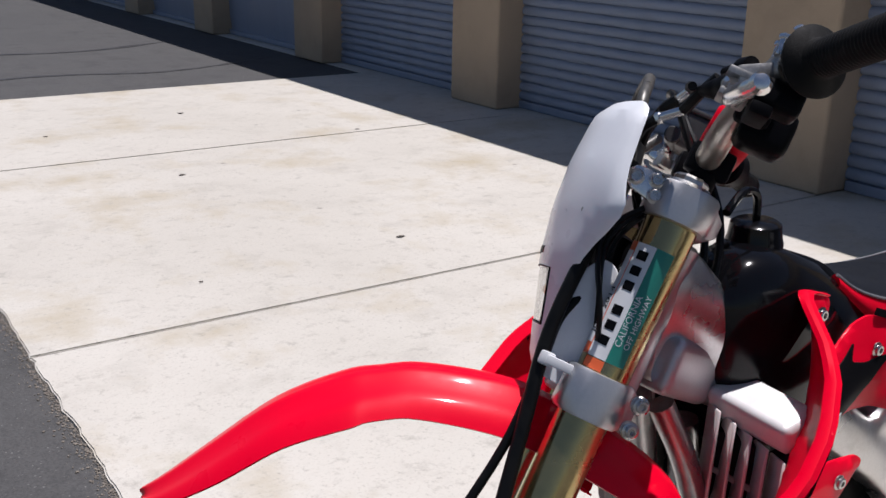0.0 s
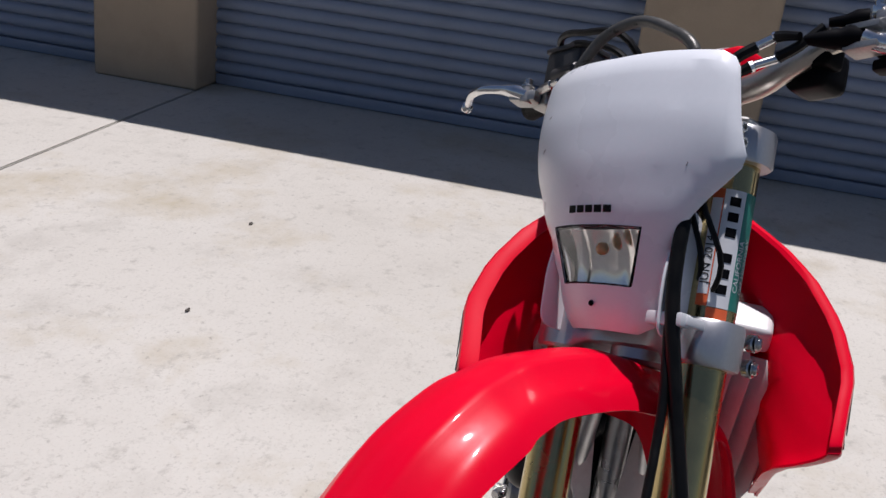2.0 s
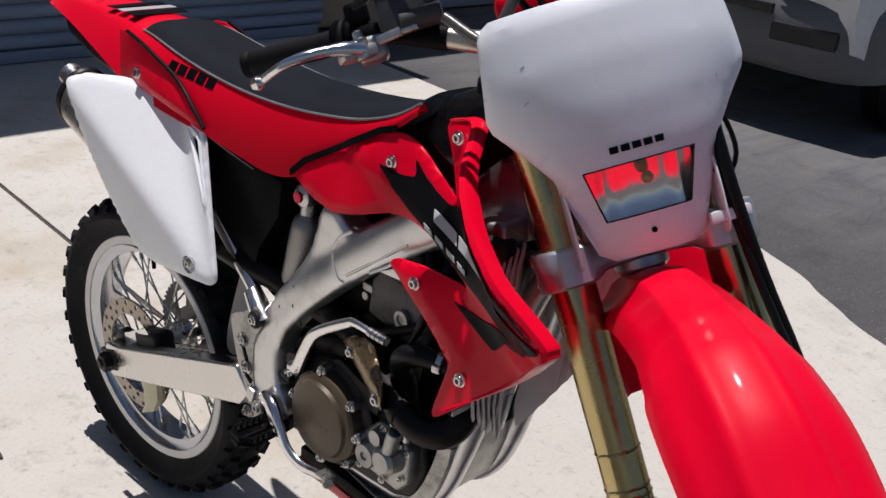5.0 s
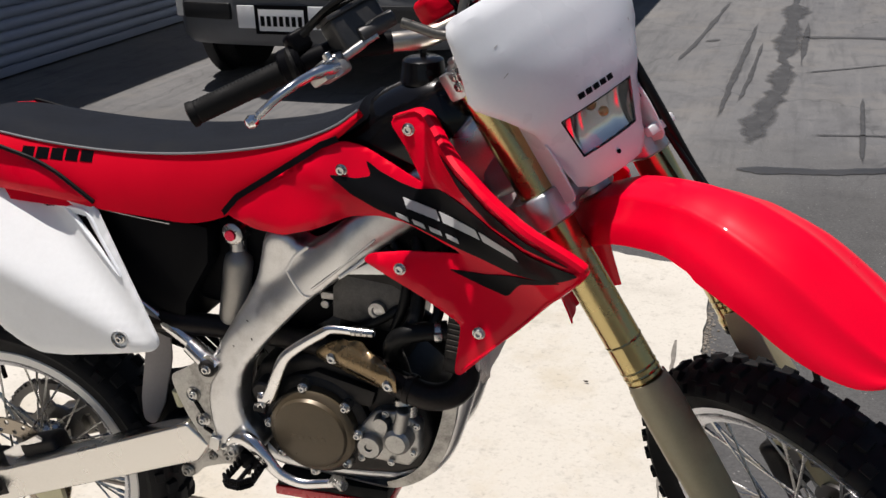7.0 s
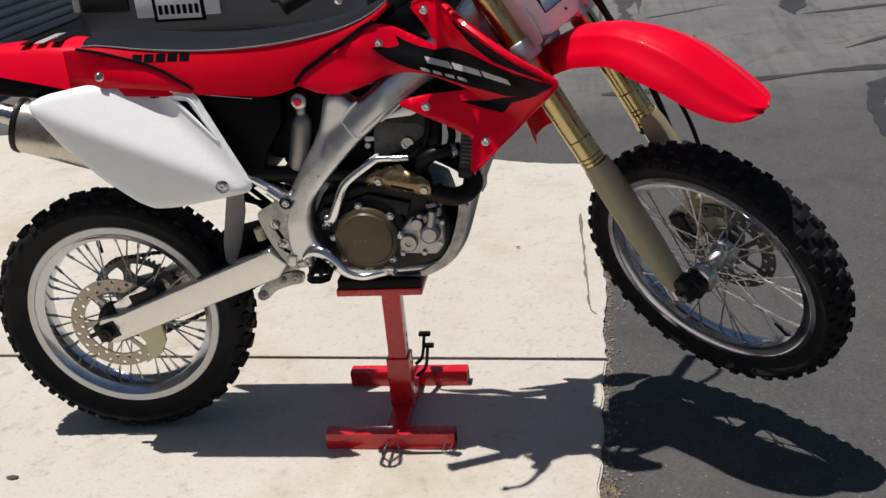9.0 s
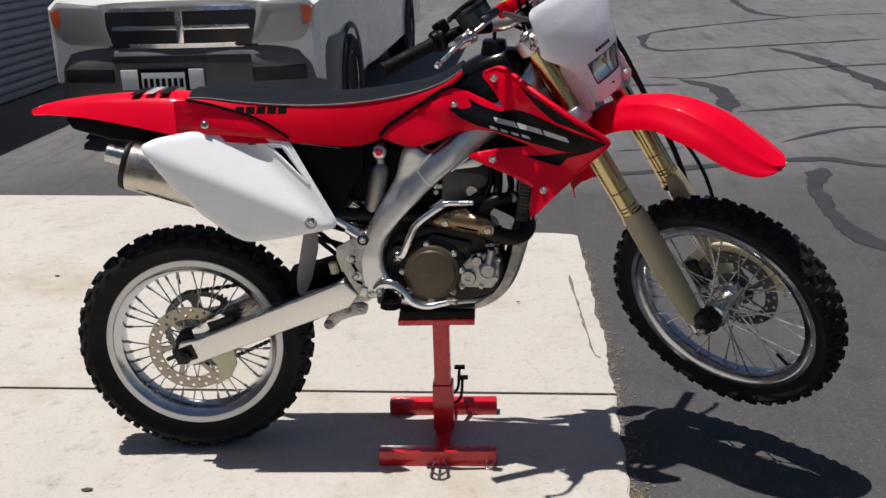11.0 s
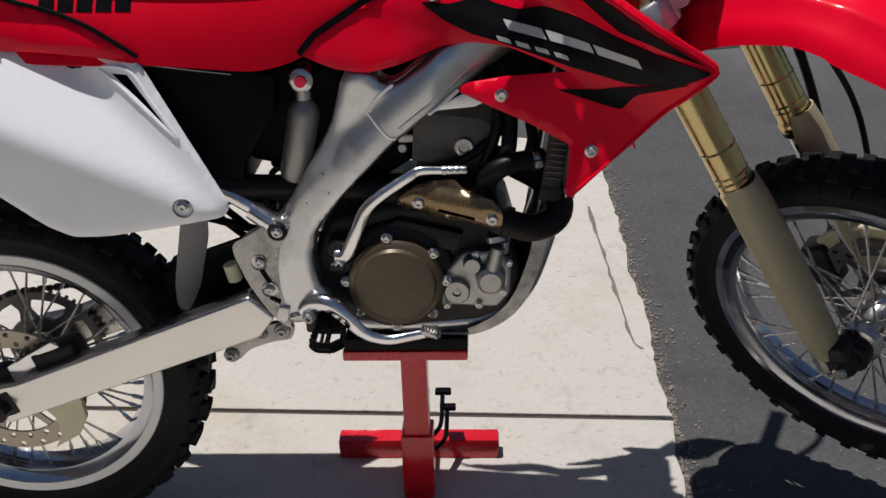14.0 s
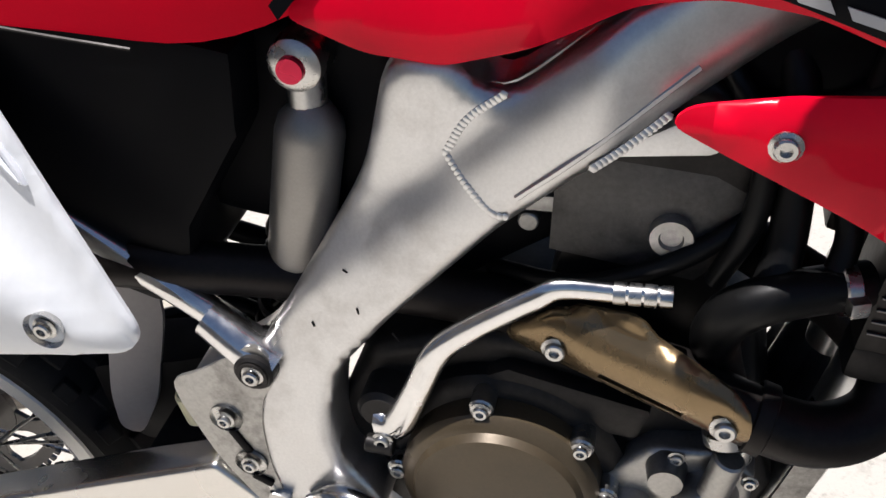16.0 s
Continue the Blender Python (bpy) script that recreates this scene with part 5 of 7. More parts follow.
head = part("cylinder_head", prism([(0.040, 0.782), (0.156, 0.775), (0.166, 0.825), (0.120, 0.865), (0.060, 0.860), (0.040, 0.830)], -0.074, 0.074, 0.010, 3), DARK_METAL, engine)
part("head_plate", sheet([(0.024, 0.738), (0.118, 0.722), (0.150, 0.755), (0.148, 0.800), (0.046, 0.812), (0.028, 0.79)], lambda u, v: -0.078, 0.012, 0.03, 0.006), HEAD_METAL, head, "grimy cast head")
part("head_plug", lathe([(0.0, -0.083), (0.007, -0.083), (0.008, -0.086), (0.0135, -0.086), (0.0145, -0.083), (0.0145, -0.075)], 28, Matrix.Translation((0.102, 0, 0.761))), CAST, head)
part("carburettor", joined(prism([(-0.115, 0.705), (-0.04, 0.690), (0.03, 0.735), (0.03, 0.80), (-0.04, 0.815), (-0.11, 0.78)], -0.055, 0.055, 0.01), cyl((0.06, -0.02, 0.775), (-0.16, -0.02, 0.78), 0.03), cyl((-0.06, -0.075, 0.745), (-0.06, -0.03, 0.745), 0.02)), BLACK, engine, "black carburettor and hoses")
part("carburettor_screw", joined(cyl((0.01, -0.072, 0.756), (0.01, -0.05, 0.756), 0.007), cyl((-0.015, -0.075, 0.768), (-0.015, -0.05, 0.768), 0.005), box((0.02, -0.07, 0.772), (0.03, 0.006, 0.012), 0.002)), CAST, engine)
part("breather_hose", tube([(-0.02, -0.05, 0.70), (0.05, -0.085, 0.72), (0.12, -0.085, 0.755), (0.17, -0.06, 0.80), (0.175, -0.04, 0.87)], 0.007, 10), CABLE, engine)
hose = part("radiator_hose", tube([(0.152, -0.118, 0.618), (0.146, -0.100, 0.652), (0.137, -0.098, 0.682), (0.134, -0.108, 0.708), (0.142, -0.114, 0.730), (0.162, -0.114, 0.744), (0.190, -0.106, 0.748), (0.218, -0.096, 0.748)], [0.0125, 0.014, 0.0155, 0.016, 0.016, 0.0155, 0.015, 0.015], 16, 6), CABLE, engine, "black rubber coolant hose")
for at, way in (((0.204, -0.101, 0.748), (1, 0.35, 0)), ((0.150, -0.113, 0.626), (-0.2, 0.3, 1))):
    cm = Matrix.Translation(at) @ Vector(way).to_track_quat("Y", "Z").to_matrix().to_4x4()
    part("hose_clamp", joined(lathe([(0.0158, -0.005), (0.0172, -0.004), (0.0172, 0.004), (0.0158, 0.005)], 22, cm, closed=True), moved(box((0.019, 0, 0), (0.009, 0.012, 0.011), 0.002), cm)), STEEL, hose)
part("radiator_hose", tube([(0.13, -0.03, 0.835), (0.165, -0.050, 0.838), (0.195, -0.058, 0.845), (0.225, -0.070, 0.862)], 0.014, 12), CABLE, engine)
part("coolant_branch", tube([(0.160, -0.110, 0.742), (0.168, -0.094, 0.765), (0.170, -0.080, 0.800), (0.168, -0.066, 0.850), (0.160, -0.050, 0.880)], [0.012, 0.012, 0.012, 0.0115, 0.011], 12), CABLE, hose, "black rubber branch hose")
part("overflow_hose", tube([(0.196, -0.104, 0.752), (0.203, -0.090, 0.775), (0.200, -0.078, 0.805), (0.206, -0.066, 0.850), (0.214, -0.060, 0.890)], 0.0085, 10), CABLE, engine)
part("wiring_loom", tube([(0.120, -0.060, 0.880), (0.150, -0.078, 0.830), (0.148, -0.088, 0.780), (0.130, -0.090, 0.735)], [0.007, 0.008, 0.008, 0.007], 10), CABLE, engine)
part("spark_lead", tube([(0.10, 0.02, 0.86), (0.15, -0.04, 0.885), (0.20, -0.05, 0.90)], 0.006, 8), CABLE, engine)

# alloy skid plate wrapped round the front and the underside of the cradle
SKID = [(0.226, 0.612), (0.219, 0.572), (0.200, 0.515), (0.176, 0.478), (0.140, 0.452), (0.100, 0.440), (0.02, 0.4385), (-0.03, 0.4385)]
srows = []
for p in spline([Vector((x, 0, z)) for x, z in SKID], 4):
    w = 0.088 if p.x > 0.1 else 0.072 + 0.016 * max(0, (p.x + 0.03) / 0.13)
    lip = 0.020 if p.x > 0.12 else 0.008
    srows.append([Vector((p.x - lip, -w - 0.003, p.z + lip * 0.5))] + [Vector((p.x, w * k / 6, p.z)) for k in range(-6, 7)] + [Vector((p.x - lip, w + 0.003, p.z + lip * 0.5))])
skid = part("skid_plate", thick(loft(srows), 0.0025), CAST, bike, "scuffed grey alloy skid plate", smooth=50)
for x, z in ((0.213, 0.555), (0.186, 0.492)):
    part("skid_bolt", bolt((x + 0.002, -0.055, z), 0.006, (0.8, 0, -0.6)), STEEL, skid)

part("frame_downtube", tube([(0.262, 0.0, 0.900), (0.240, 0.0, 0.740), (0.222, 0.0, 0.620)], [0.019, 0.018, 0.018], 16, 4), FRAME_ALU, bike, "bare alloy front down tube of the frame")

# kick lever, exhaust and heat shield
kick = part("kick_lever", tube([(-0.092, -0.118, 0.600), (-0.078, -0.122, 0.606), (-0.060, -0.124, 0.645), (-0.045, -0.122, 0.678), (-0.022, -0.120, 0.700), (0.020, -0.116, 0.728), (0.038, -0.114, 0.737), (0.075, -0.113, 0.737), (0.106, -0.112, 0.737)],
                               [0.014, 0.012, 0.0105, 0.010, 0.0092, 0.0085, 0.0075, 0.0068, 0.0068], 12, 5, flat=0.75), POLISHED, bike, "bare alloy kick-start lever")
part("kick_boss", joined(lathe([(0.0, -0.122), (0.014, -0.122), (0.018, -0.118), (0.018, -0.09)], 24, Matrix.Translation((-0.092, 0, 0.612))), cyl((-0.103, -0.128, 0.588), (-0.082, -0.128, 0.586), 0.007)), DARK_METAL, kick)
part("kick_bolt", bolt((-0.090, -0.128, 0.592), 0.006), STEEL, kick)
part("knurling", joined(*[lathe([(0.0072, -0.0038), (0.0074, 0.0), (0.0072, 0.0038), (0.0060, 0.0038), (0.0060, -0.0038)], 14, Matrix.Translation((0.074 + 0.0095 * i, -0.1128, 0.737)) @ Matrix.Rotation(radians(90), 4, "Z"), closed=True) for i in range(4)]), STEEL, kick)
header = part("exhaust_header", tube([(0.110, 0.002, 0.730), (0.145, -0.020, 0.722), (0.182, -0.044, 0.714), (0.220, -0.068, 0.700), (0.244, -0.092, 0.677), (0.234, -0.114, 0.656), (0.198, -0.128, 0.650), (0.150, -0.127, 0.664), (0.09, -0.104, 0.677), (0.03, -0.080, 0.684), (-0.06, -0.074, 0.692), (-0.17, -0.080, 0.700), (-0.26, -0.09, 0.706), (-0.36, -0.10, 0.718)],
                                     [0.018, 0.019, 0.0195, 0.0200, 0.0205, 0.0210, 0.0210, 0.0205, 0.020, 0.019, 0.019, 0.019, 0.020, 0.022], 20, 7), PIPE, bike, "burnt dark exhaust header pipe")


def shield_depth(u, v):
    across = (v - (0.690 - 0.04 * (u - 0.04))) / 0.022
    step = min(1, max(0, (v - (0.7125 - 0.06 * (u - 0.045)) + 0.002) / 0.006))
    dish = math.exp(-((u - 0.034) ** 2 + (v - 0.686) ** 2) / 0.00012) + math.exp(-((u - 0.143) ** 2 + (v - 0.679) ** 2) / 0.00012)
    return -0.1015 - 0.43 * u + 0.009 * across * across * (1 - step) + 0.015 * step * step * (3 - 2 * step) + 0.0035 * dish


SH = [(-0.004, 0.677), (0.001, 0.689), (0.030, 0.712), (0.044, 0.7135), (0.054, 0.718), (0.088, 0.727), (0.101, 0.712), (0.121, 0.709), (0.146, 0.705), (0.158, 0.694), (0.157, 0.668), (0.146, 0.660), (0.130, 0.659), (0.061, 0.663), (0.035, 0.667), (0.006, 0.667)]
shield = part("heat_shield", sheet(soft(SH, 0.008), shield_depth, 0.003, 0.005, 0.004, holes=[[(0.063, 0.6765), (0.117, 0.6715), (0.1185, 0.6775), (0.0645, 0.6825)]]), SHIELD, header, "bronze-coloured slotted heat shield")
for x, z, r in ((0.034, 0.686, 0.0078), (0.143, 0.679, 0.0078)):
    part("shield_bolt", bolt((x, shield_depth(x, z) - 0.001, z), r * 0.9), STEEL, shield)
part("shield_clamp", lathe([(0.0225, -0.006), (0.0240, -0.005), (0.0240, 0.005), (0.0225, 0.006)], 28, Matrix.Translation((0.166, -0.128, 0.659)) @ Vector((0.6, -0.08, -0.15)).to_track_quat("Y", "Z").to_matrix().to_4x4(), closed=True), PIPE, header)

# muffler under the side panel
mz = Vector((-0.778, -0.106, 0.852)) - Vector((-0.37, -0.10, 0.722))
MM = Matrix.Translation((-0.37, -0.10, 0.722)) @ mz.to_track_quat("Y", "Z").to_matrix().to_4x4()
ml = mz.length
muff = part("muffler", moved(lathe([(0.022, -0.01), (0.046, 0.06), (0.058, 0.12), (0.061, 0.20), (0.061, ml - 0.012), (0.059, ml - 0.010), (0.0, ml - 0.010)], 36), MM @ Matrix.Diagonal((0.82, 1, 1.0, 1))), TITAN, bike, "heat-tinted titanium muffler")
part("end_cap", moved(lathe([(0.0625, ml - 0.010), (0.0645, ml - 0.006), (0.0635, ml + 0.002), (0.048, ml + 0.004), (0.044, ml - 0.002), (0.0, ml - 0.002)], 36), MM @ Matrix.Diagonal((0.82, 1, 1.0, 1))), DARK_METAL, muff)
part("tail_pipe", moved(lathe([(0.023, ml - 0.01), (0.023, ml + 0.052), (0.020, ml + 0.053), (0.0195, ml + 0.01), (0.0, ml + 0.01)], 24), MM @ Matrix.Translation((0, 0, 0.018))), STEEL, muff)

# side panels, airbox, shock
def panel_depth(u, v):
    """Three facets: a lower one in shade, a band that faces up, and a steeper one round the vent."""
    def above(over):
        return (math.sqrt(over * over + 0.00006) + over) / 2

    low = v - (0.900 - 0.455 * (u + 0.70))
    vent = v - (0.912 - 0.94 * (u + 0.47))
    return -0.175 + 0.75 * above(low) - 0.60 * above(vent) + 0.06 * above(-low)


PANEL = [(-0.712, 0.914), (-0.682, 0.926), (-0.603, 0.935), (-0.480, 0.924), (-0.353, 0.907), (-0.293, 0.806), (-0.234, 0.708), (-0.244, 0.692), (-0.330, 0.676), (-0.420, 0.661), (-0.472, 0.659), (-0.508, 0.676), (-0.580, 0.734), (-0.655, 0.815), (-0.698, 0.880), (-0.712, 0.903)]
VENT = [(-0.396, 0.890), (-0.371, 0.889), (-0.316, 0.814)]
pan = part("side_panel", sheet(soft(PANEL, 0.012), panel_depth, 0.003, 0.013, 0.006, holes=[VENT]), WHITE_SCUFF, bike, "scuffed white side panel with a dark vent slot", smooth=50)
part("vent_lip", tube([(u, panel_depth(u, v) - 0.0005, v) for u, v in ((-0.418, 0.899), (-0.369, 0.896), (-0.340, 0.856), (-0.304, 0.804), (-0.345, 0.838), (-0.392, 0.880), (-0.418, 0.899))], 0.0028, 8), WHITE, pan)
part("panel_bolt", joined(lathe([(0.015, -0.004), (0.012, 0.003), (0.0, 0.003)], 24, Matrix.Translation((-0.300, panel_depth(-0.300, 0.710), 0.710))), bolt((-0.300, panel_depth(-0.300, 0.710) - 0.001, 0.711), 0.0065)), STEEL, pan)
part("vent_backing", sheet([(-0.415, 0.902), (-0.355, 0.896), (-0.305, 0.80), (-0.34, 0.82)], lambda u, v: panel_depth(u, v) + 0.010, 0.003, 0.03, 0.0), BLACK, pan)
part("left_side_panel", mirrored(sheet(soft(PANEL, 0.012), panel_depth, 0.003, 0.013, 0.006, holes=[VENT])), WHITE_SCUFF, bike, "white left side panel", smooth=50)
airbox = part("airbox", prism([(-0.47, 0.905), (-0.365, 0.918), (-0.165, 0.880), (-0.172, 0.82), (-0.222, 0.745), (-0.232, 0.690), (-0.262, 0.672), (-0.36, 0.71), (-0.47, 0.80)], -0.097, 0.097, 0.008), BLACK, bike, "black plastic airbox")
part("airbox_ledge", tube([(-0.36, -0.108, 0.903), (-0.29, -0.108, 0.893), (-0.225, -0.106, 0.884)], 0.0013, 6), DARK_METAL, airbox)
part("intake_boot", prism([(-0.235, 0.885), (-0.075, 0.885), (-0.060, 0.80), (-0.085, 0.745), (-0.150, 0.722), (-0.225, 0.735)], -0.058, 0.058, 0.015, 3), BLACK, airbox, "black rubber intake boot")
shock = part("shock_absorber", cyl((-0.130, 0, 0.86), (-0.205, 0, 0.52), 0.024), DARK_METAL, bike, "dark rear shock absorber and spring")
coil = [(-0.145 - 0.0002 * 270 / 360 * i + 0.031 * math.cos(i * 0.6), 0.031 * math.sin(i * 0.6), 0.80 - 0.00235 * i) for i in range(96)]
part("spring", tube([(x - 0.0005 * k, y, z) for k, (x, y, z) in enumerate(coil)], 0.0055, 8, 2), DARK_METAL, shock)
ra, rb = Vector((-0.128, -0.072, 0.834)), Vector((-0.155, -0.072, 0.712))
rd = (rb - ra)
RM = Matrix.Translation(ra) @ rd.to_track_quat("Y", "Z").to_matrix().to_4x4()
L_ = rd.length
res = part("shock_reservoir", lathe([(0, -0.004), (0.010, -0.004), (0.014, 0.0), (0.0215, 0.010), (0.0235, 0.020), (0.0235, L_ - 0.008), (0.021, L_), (0, L_)], 36, RM), CAST, shock, "satin grey shock reservoir")
res.data.materials[0] = material("satin_grey_anodising", (0.30, 0.285, 0.265), 0.40, metal=0.75, vary=0.12, scale=40, fine=500, bump=0.1, dist=0.0006)
capm = Matrix.Translation((-0.130, 0, 0.868))
part("reservoir_neck", cyl((-0.130, -0.068, 0.862), (-0.131, -0.072, 0.824), 0.013, 16), STEEL, res)
part("adjuster", lathe([(0.0, -0.090), (0.012, -0.090), (0.0175, -0.086), (0.0185, -0.080), (0.0185, -0.05)], 32, capm), STEEL, res)
part("adjuster_knob", lathe([(0.0, -0.095), (0.002, -0.095), (0.0085, -0.0945), (0.0095, -0.088), (0.0095, -0.085)], 24, capm), CAP_RED, res, "red anodised adjuster")
for k in (0, 1):
    part("chain_guard_stay", tube([(-0.425 + 0.030 * k, 0.09, 0.660), (-0.355 + 0.030 * k, 0.09, 0.598), (-0.285 + 0.026 * k, 0.09, 0.535)], 0.0065, 10), BLACK, bike)
part("mud_flap", sheet(soft([(-0.345, 0.66), (-0.312, 0.66), (-0.315, 0.594), (-0.338, 0.505), (-0.360, 0.462), (-0.376, 0.475), (-0.374, 0.52), (-0.36, 0.59)], 0.012), lambda u, v: -0.040 + 0.4 * (u + 0.345) ** 1, 0.004, 0.02, 0.002), FLAP, bike, "grey rubber mud flap")
# added black block in place of the dark linkage and chain parts here
part("splash_guard", prism(soft([(-0.402, 0.528), (-0.320, 0.545), (-0.272, 0.560), (-0.256, 0.492), (-0.300, 0.446), (-0.372, 0.440), (-0.398, 0.480)], 0.010), -0.030, 0.034, 0.006), BLACK, bike, "black filler block ahead of the rear tyre")
part("chain_guard_strut", joined(cyl((-0.36, 0.05, 0.66), (-0.20, 0.07, 0.60), 0.010), cyl((-0.34, 0.0, 0.62), (-0.22, 0.0, 0.585), 0.007)), BLACK, bike)
part("rear_brake_cylinder", joined(cyl((-0.235, -0.100, 0.555), (-0.250, -0.095, 0.600), 0.008), cyl((-0.262, -0.088, 0.545), (-0.268, -0.088, 0.575), 0.012)), IVORY, bike)

# foot controls
pedal = part("brake_pedal", tube([(-0.150, -0.132, 0.512), (-0.128, -0.140, 0.530), (-0.105, -0.148, 0.532), (-0.080, -0.154, 0.512), (-0.055, -0.156, 0.486), (-0.020, -0.156, 0.474), (0.020, -0.155, 0.480), (0.048, -0.155, 0.487)],
                                 [0.013, 0.016, 0.015, 0.013, 0.010, 0.0085, 0.008, 0.008], 12, 5, flat=0.7), POLISHED, bike, "bare alloy brake pedal")
part("pedal_tip", joined(cyl((0.035, -0.150, 0.487), (0.060, -0.165, 0.489), 0.009, 12), *[cyl((0.036 + 0.005 * i, -0.170, 0.495), (0.036 + 0.005 * i, -0.150, 0.495), 0.0022, 6) for i in range(5)]), STEEL, pedal)
part("pedal_pivot", joined(bolt((-0.140, -0.150, 0.512), 0.008), cyl((-0.140, -0.150, 0.512), (-0.140, -0.10, 0.512), 0.011)), CAST, pedal)
part("pedal_clevis", joined(box((-0.183, -0.128, 0.508), (0.018, 0.016, 0.026), 0.003, rot=(0, 15, 0)), cyl((-0.172, -0.128, 0.500), (-0.150, -0.130, 0.506), 0.006), cyl((-0.186, -0.128, 0.52), (-0.20, -0.118, 0.56), 0.005)), STEEL, pedal)
for s in (-1, 1):
    teeth = []
    ring = [(-0.128, 0.0), (-0.088, 0.0), (-0.084, 0.055), (-0.098, 0.068), (-0.120, 0.066), (-0.130, 0.055)]
    for i, (a, b) in enumerate(zip(ring, ring[1:] + ring[:1])):
        for k in range(5):
            t = k / 5
            x, y = a[0] + (b[0] - a[0]) * t, s * (0.145 + a[1] + (b[1] - a[1]) * t)
            teeth.append(box((x, y, 0.500), (0.005, 0.005, 0.010), 0.001, 1))
    wall = [cyl((a[0], s * (0.145 + a[1]), 0.491), (b[0], s * (0.145 + b[1]), 0.491), 0.0045, 8) for a, b in zip(ring, ring[1:] + ring[:1])]
    peg = part("footpeg", joined(*wall, *teeth, cyl((-0.108, s * 0.145, 0.491), (-0.108, s * 0.21, 0.491), 0.004, 8), box((-0.108, s * 0.138, 0.496), (0.04, 0.03, 0.03), 0.006)), BLACK, bike, "black serrated footpeg")
    part("peg_bracket", joined(box((-0.125, s * 0.118, 0.490), (0.05, 0.03, 0.035), 0.006), cyl((-0.122, s * 0.128, 0.478), (-0.128, s * 0.13, 0.455), 0.003, 6)), DARK_METAL, peg)

# seat and tank
SEAT = [(-0.610, 1.026, 1.012, 0.968, 0.066, 0.098), (-0.56, 1.028, 1.012, 0.958, 0.074, 0.106), (-0.46, 1.017, 1.000, 0.925, 0.080, 0.110), (-0.36, 1.009, 0.992, 0.903, 0.082, 0.110), (-0.27, 1.007, 0.990, 0.893, 0.082, 0.106), (-0.18, 1.011, 0.994, 0.887, 0.080, 0.100),
        (-0.10, 1.020, 1.003, 0.915, 0.076, 0.092), (-0.02, 1.033, 1.018, 0.972, 0.072, 0.084), (0.045, 1.055, 1.042, 1.018, 0.068, 0.076), (0.085, 1.080, 1.068, 1.052, 0.062, 0.068)]
rows = spline([Vector((a, b, c)) for a, b, c, *_ in SEAT], 4)
rows2 = spline([Vector(r[3:]) for r in SEAT], 4)
tops, sides = [], []
for p, q in zip(rows, rows2):
    x, zt, zs = p
    zl, ws, wl = q
    tops.append([Vector((x, ws * k / 8, zt - (zt - zs) * abs(k / 8) ** 4)) for k in range(-8, 9)])
    sides.append([Vector((x, -(ws + (wl - ws) * (t ** 0.8) + 0.004 * math.sin(math.pi * t)), zs + 0.001 + (zl - zs) * t)) for t in [k / 6 for k in range(7)]])
seat = part("seat", thick(loft(tops), 0.02), SEAT_TOP, bike, "dark ribbed seat with red sides", smooth=50)
side_bm = thick(loft(sides), 0.012)
part("side_cover", mirrored(side_bm.copy()), RED_SEAT, seat, "red vinyl seat side", smooth=50)
part("side_cover", side_bm, RED_SEAT, seat, "red vinyl seat side", smooth=50)


for sgn in (-1, 1):
    part("seat_piping", tube([(p[0], sgn * (q[1] + 0.0025), p[2] + 0.0005) for p, q in zip(rows, rows2)], 0.0020, 8, 1), PIPING, seat, "piping along the seat edge, grey for its sheen")


def seat_side(x, z):
    for a, b in zip(SEAT, SEAT[1:]):
        if a[0] <= x <= b[0]:
            t = (x - a[0]) / (b[0] - a[0])
            zs, zl, ws, wl = (a[i] + (b[i] - a[i]) * t for i in (2, 3, 4, 5))
            k = min(1, max(0, (zs - z) / (zs - zl)))
            return -(ws + (wl - ws) * k ** 0.8 + 0.004 * math.sin(math.pi * k))
    return -0.1


for s in (-1, 1):
    marks = []
    for i in range(5):
        x0 = -0.487 + 0.0268 * i
        zq = 0.976 - 0.020 * (x0 + 0.487)
        quad = [(x0, zq), (x0 + 0.022, zq - 0.001), (x0 + 0.0235, zq + 0.015), (x0 + 0.0015, zq + 0.016)]
        b = sheet(quad, lambda u, v: seat_side(u, v) - 0.0012, 0.0015, 0.02, 0.0)
        marks.append(b if s < 0 else mirrored(b))
    for b in marks:
        part("seat_mark", b, STICKER_BLACK, seat)

PLATE = [(-0.640, 1.010), (-0.606, 1.012), (-0.554, 1.001), (-0.509, 0.988), (-0.460, 0.973), (-0.420, 0.956), (-0.385, 0.935), (-0.352, 0.912), (-0.400, 0.912), (-0.470, 0.920), (-0.560, 0.926), (-0.640, 0.930)]
for s in (-1, 1):
    b = sheet(PLATE, lambda u, v: min(seat_side(max(-0.605, u), v), -0.098) - 0.0035, 0.003, 0.014, 0.004)
    # raised black line stands for the dark crease between seat and plate
    gap_line = tube([(u, min(seat_side(max(-0.605, u), v), -0.098) - 0.0045, v + 0.002) for u, v in PLATE[1:8]], 0.0036, 8)
    part("plate_seam", gap_line if s < 0 else mirrored(gap_line), BLACK, bike)
    part("rear_side_plate", b if s < 0 else mirrored(b), RED, bike, "glossy red rear side plate under the seat", smooth=50)

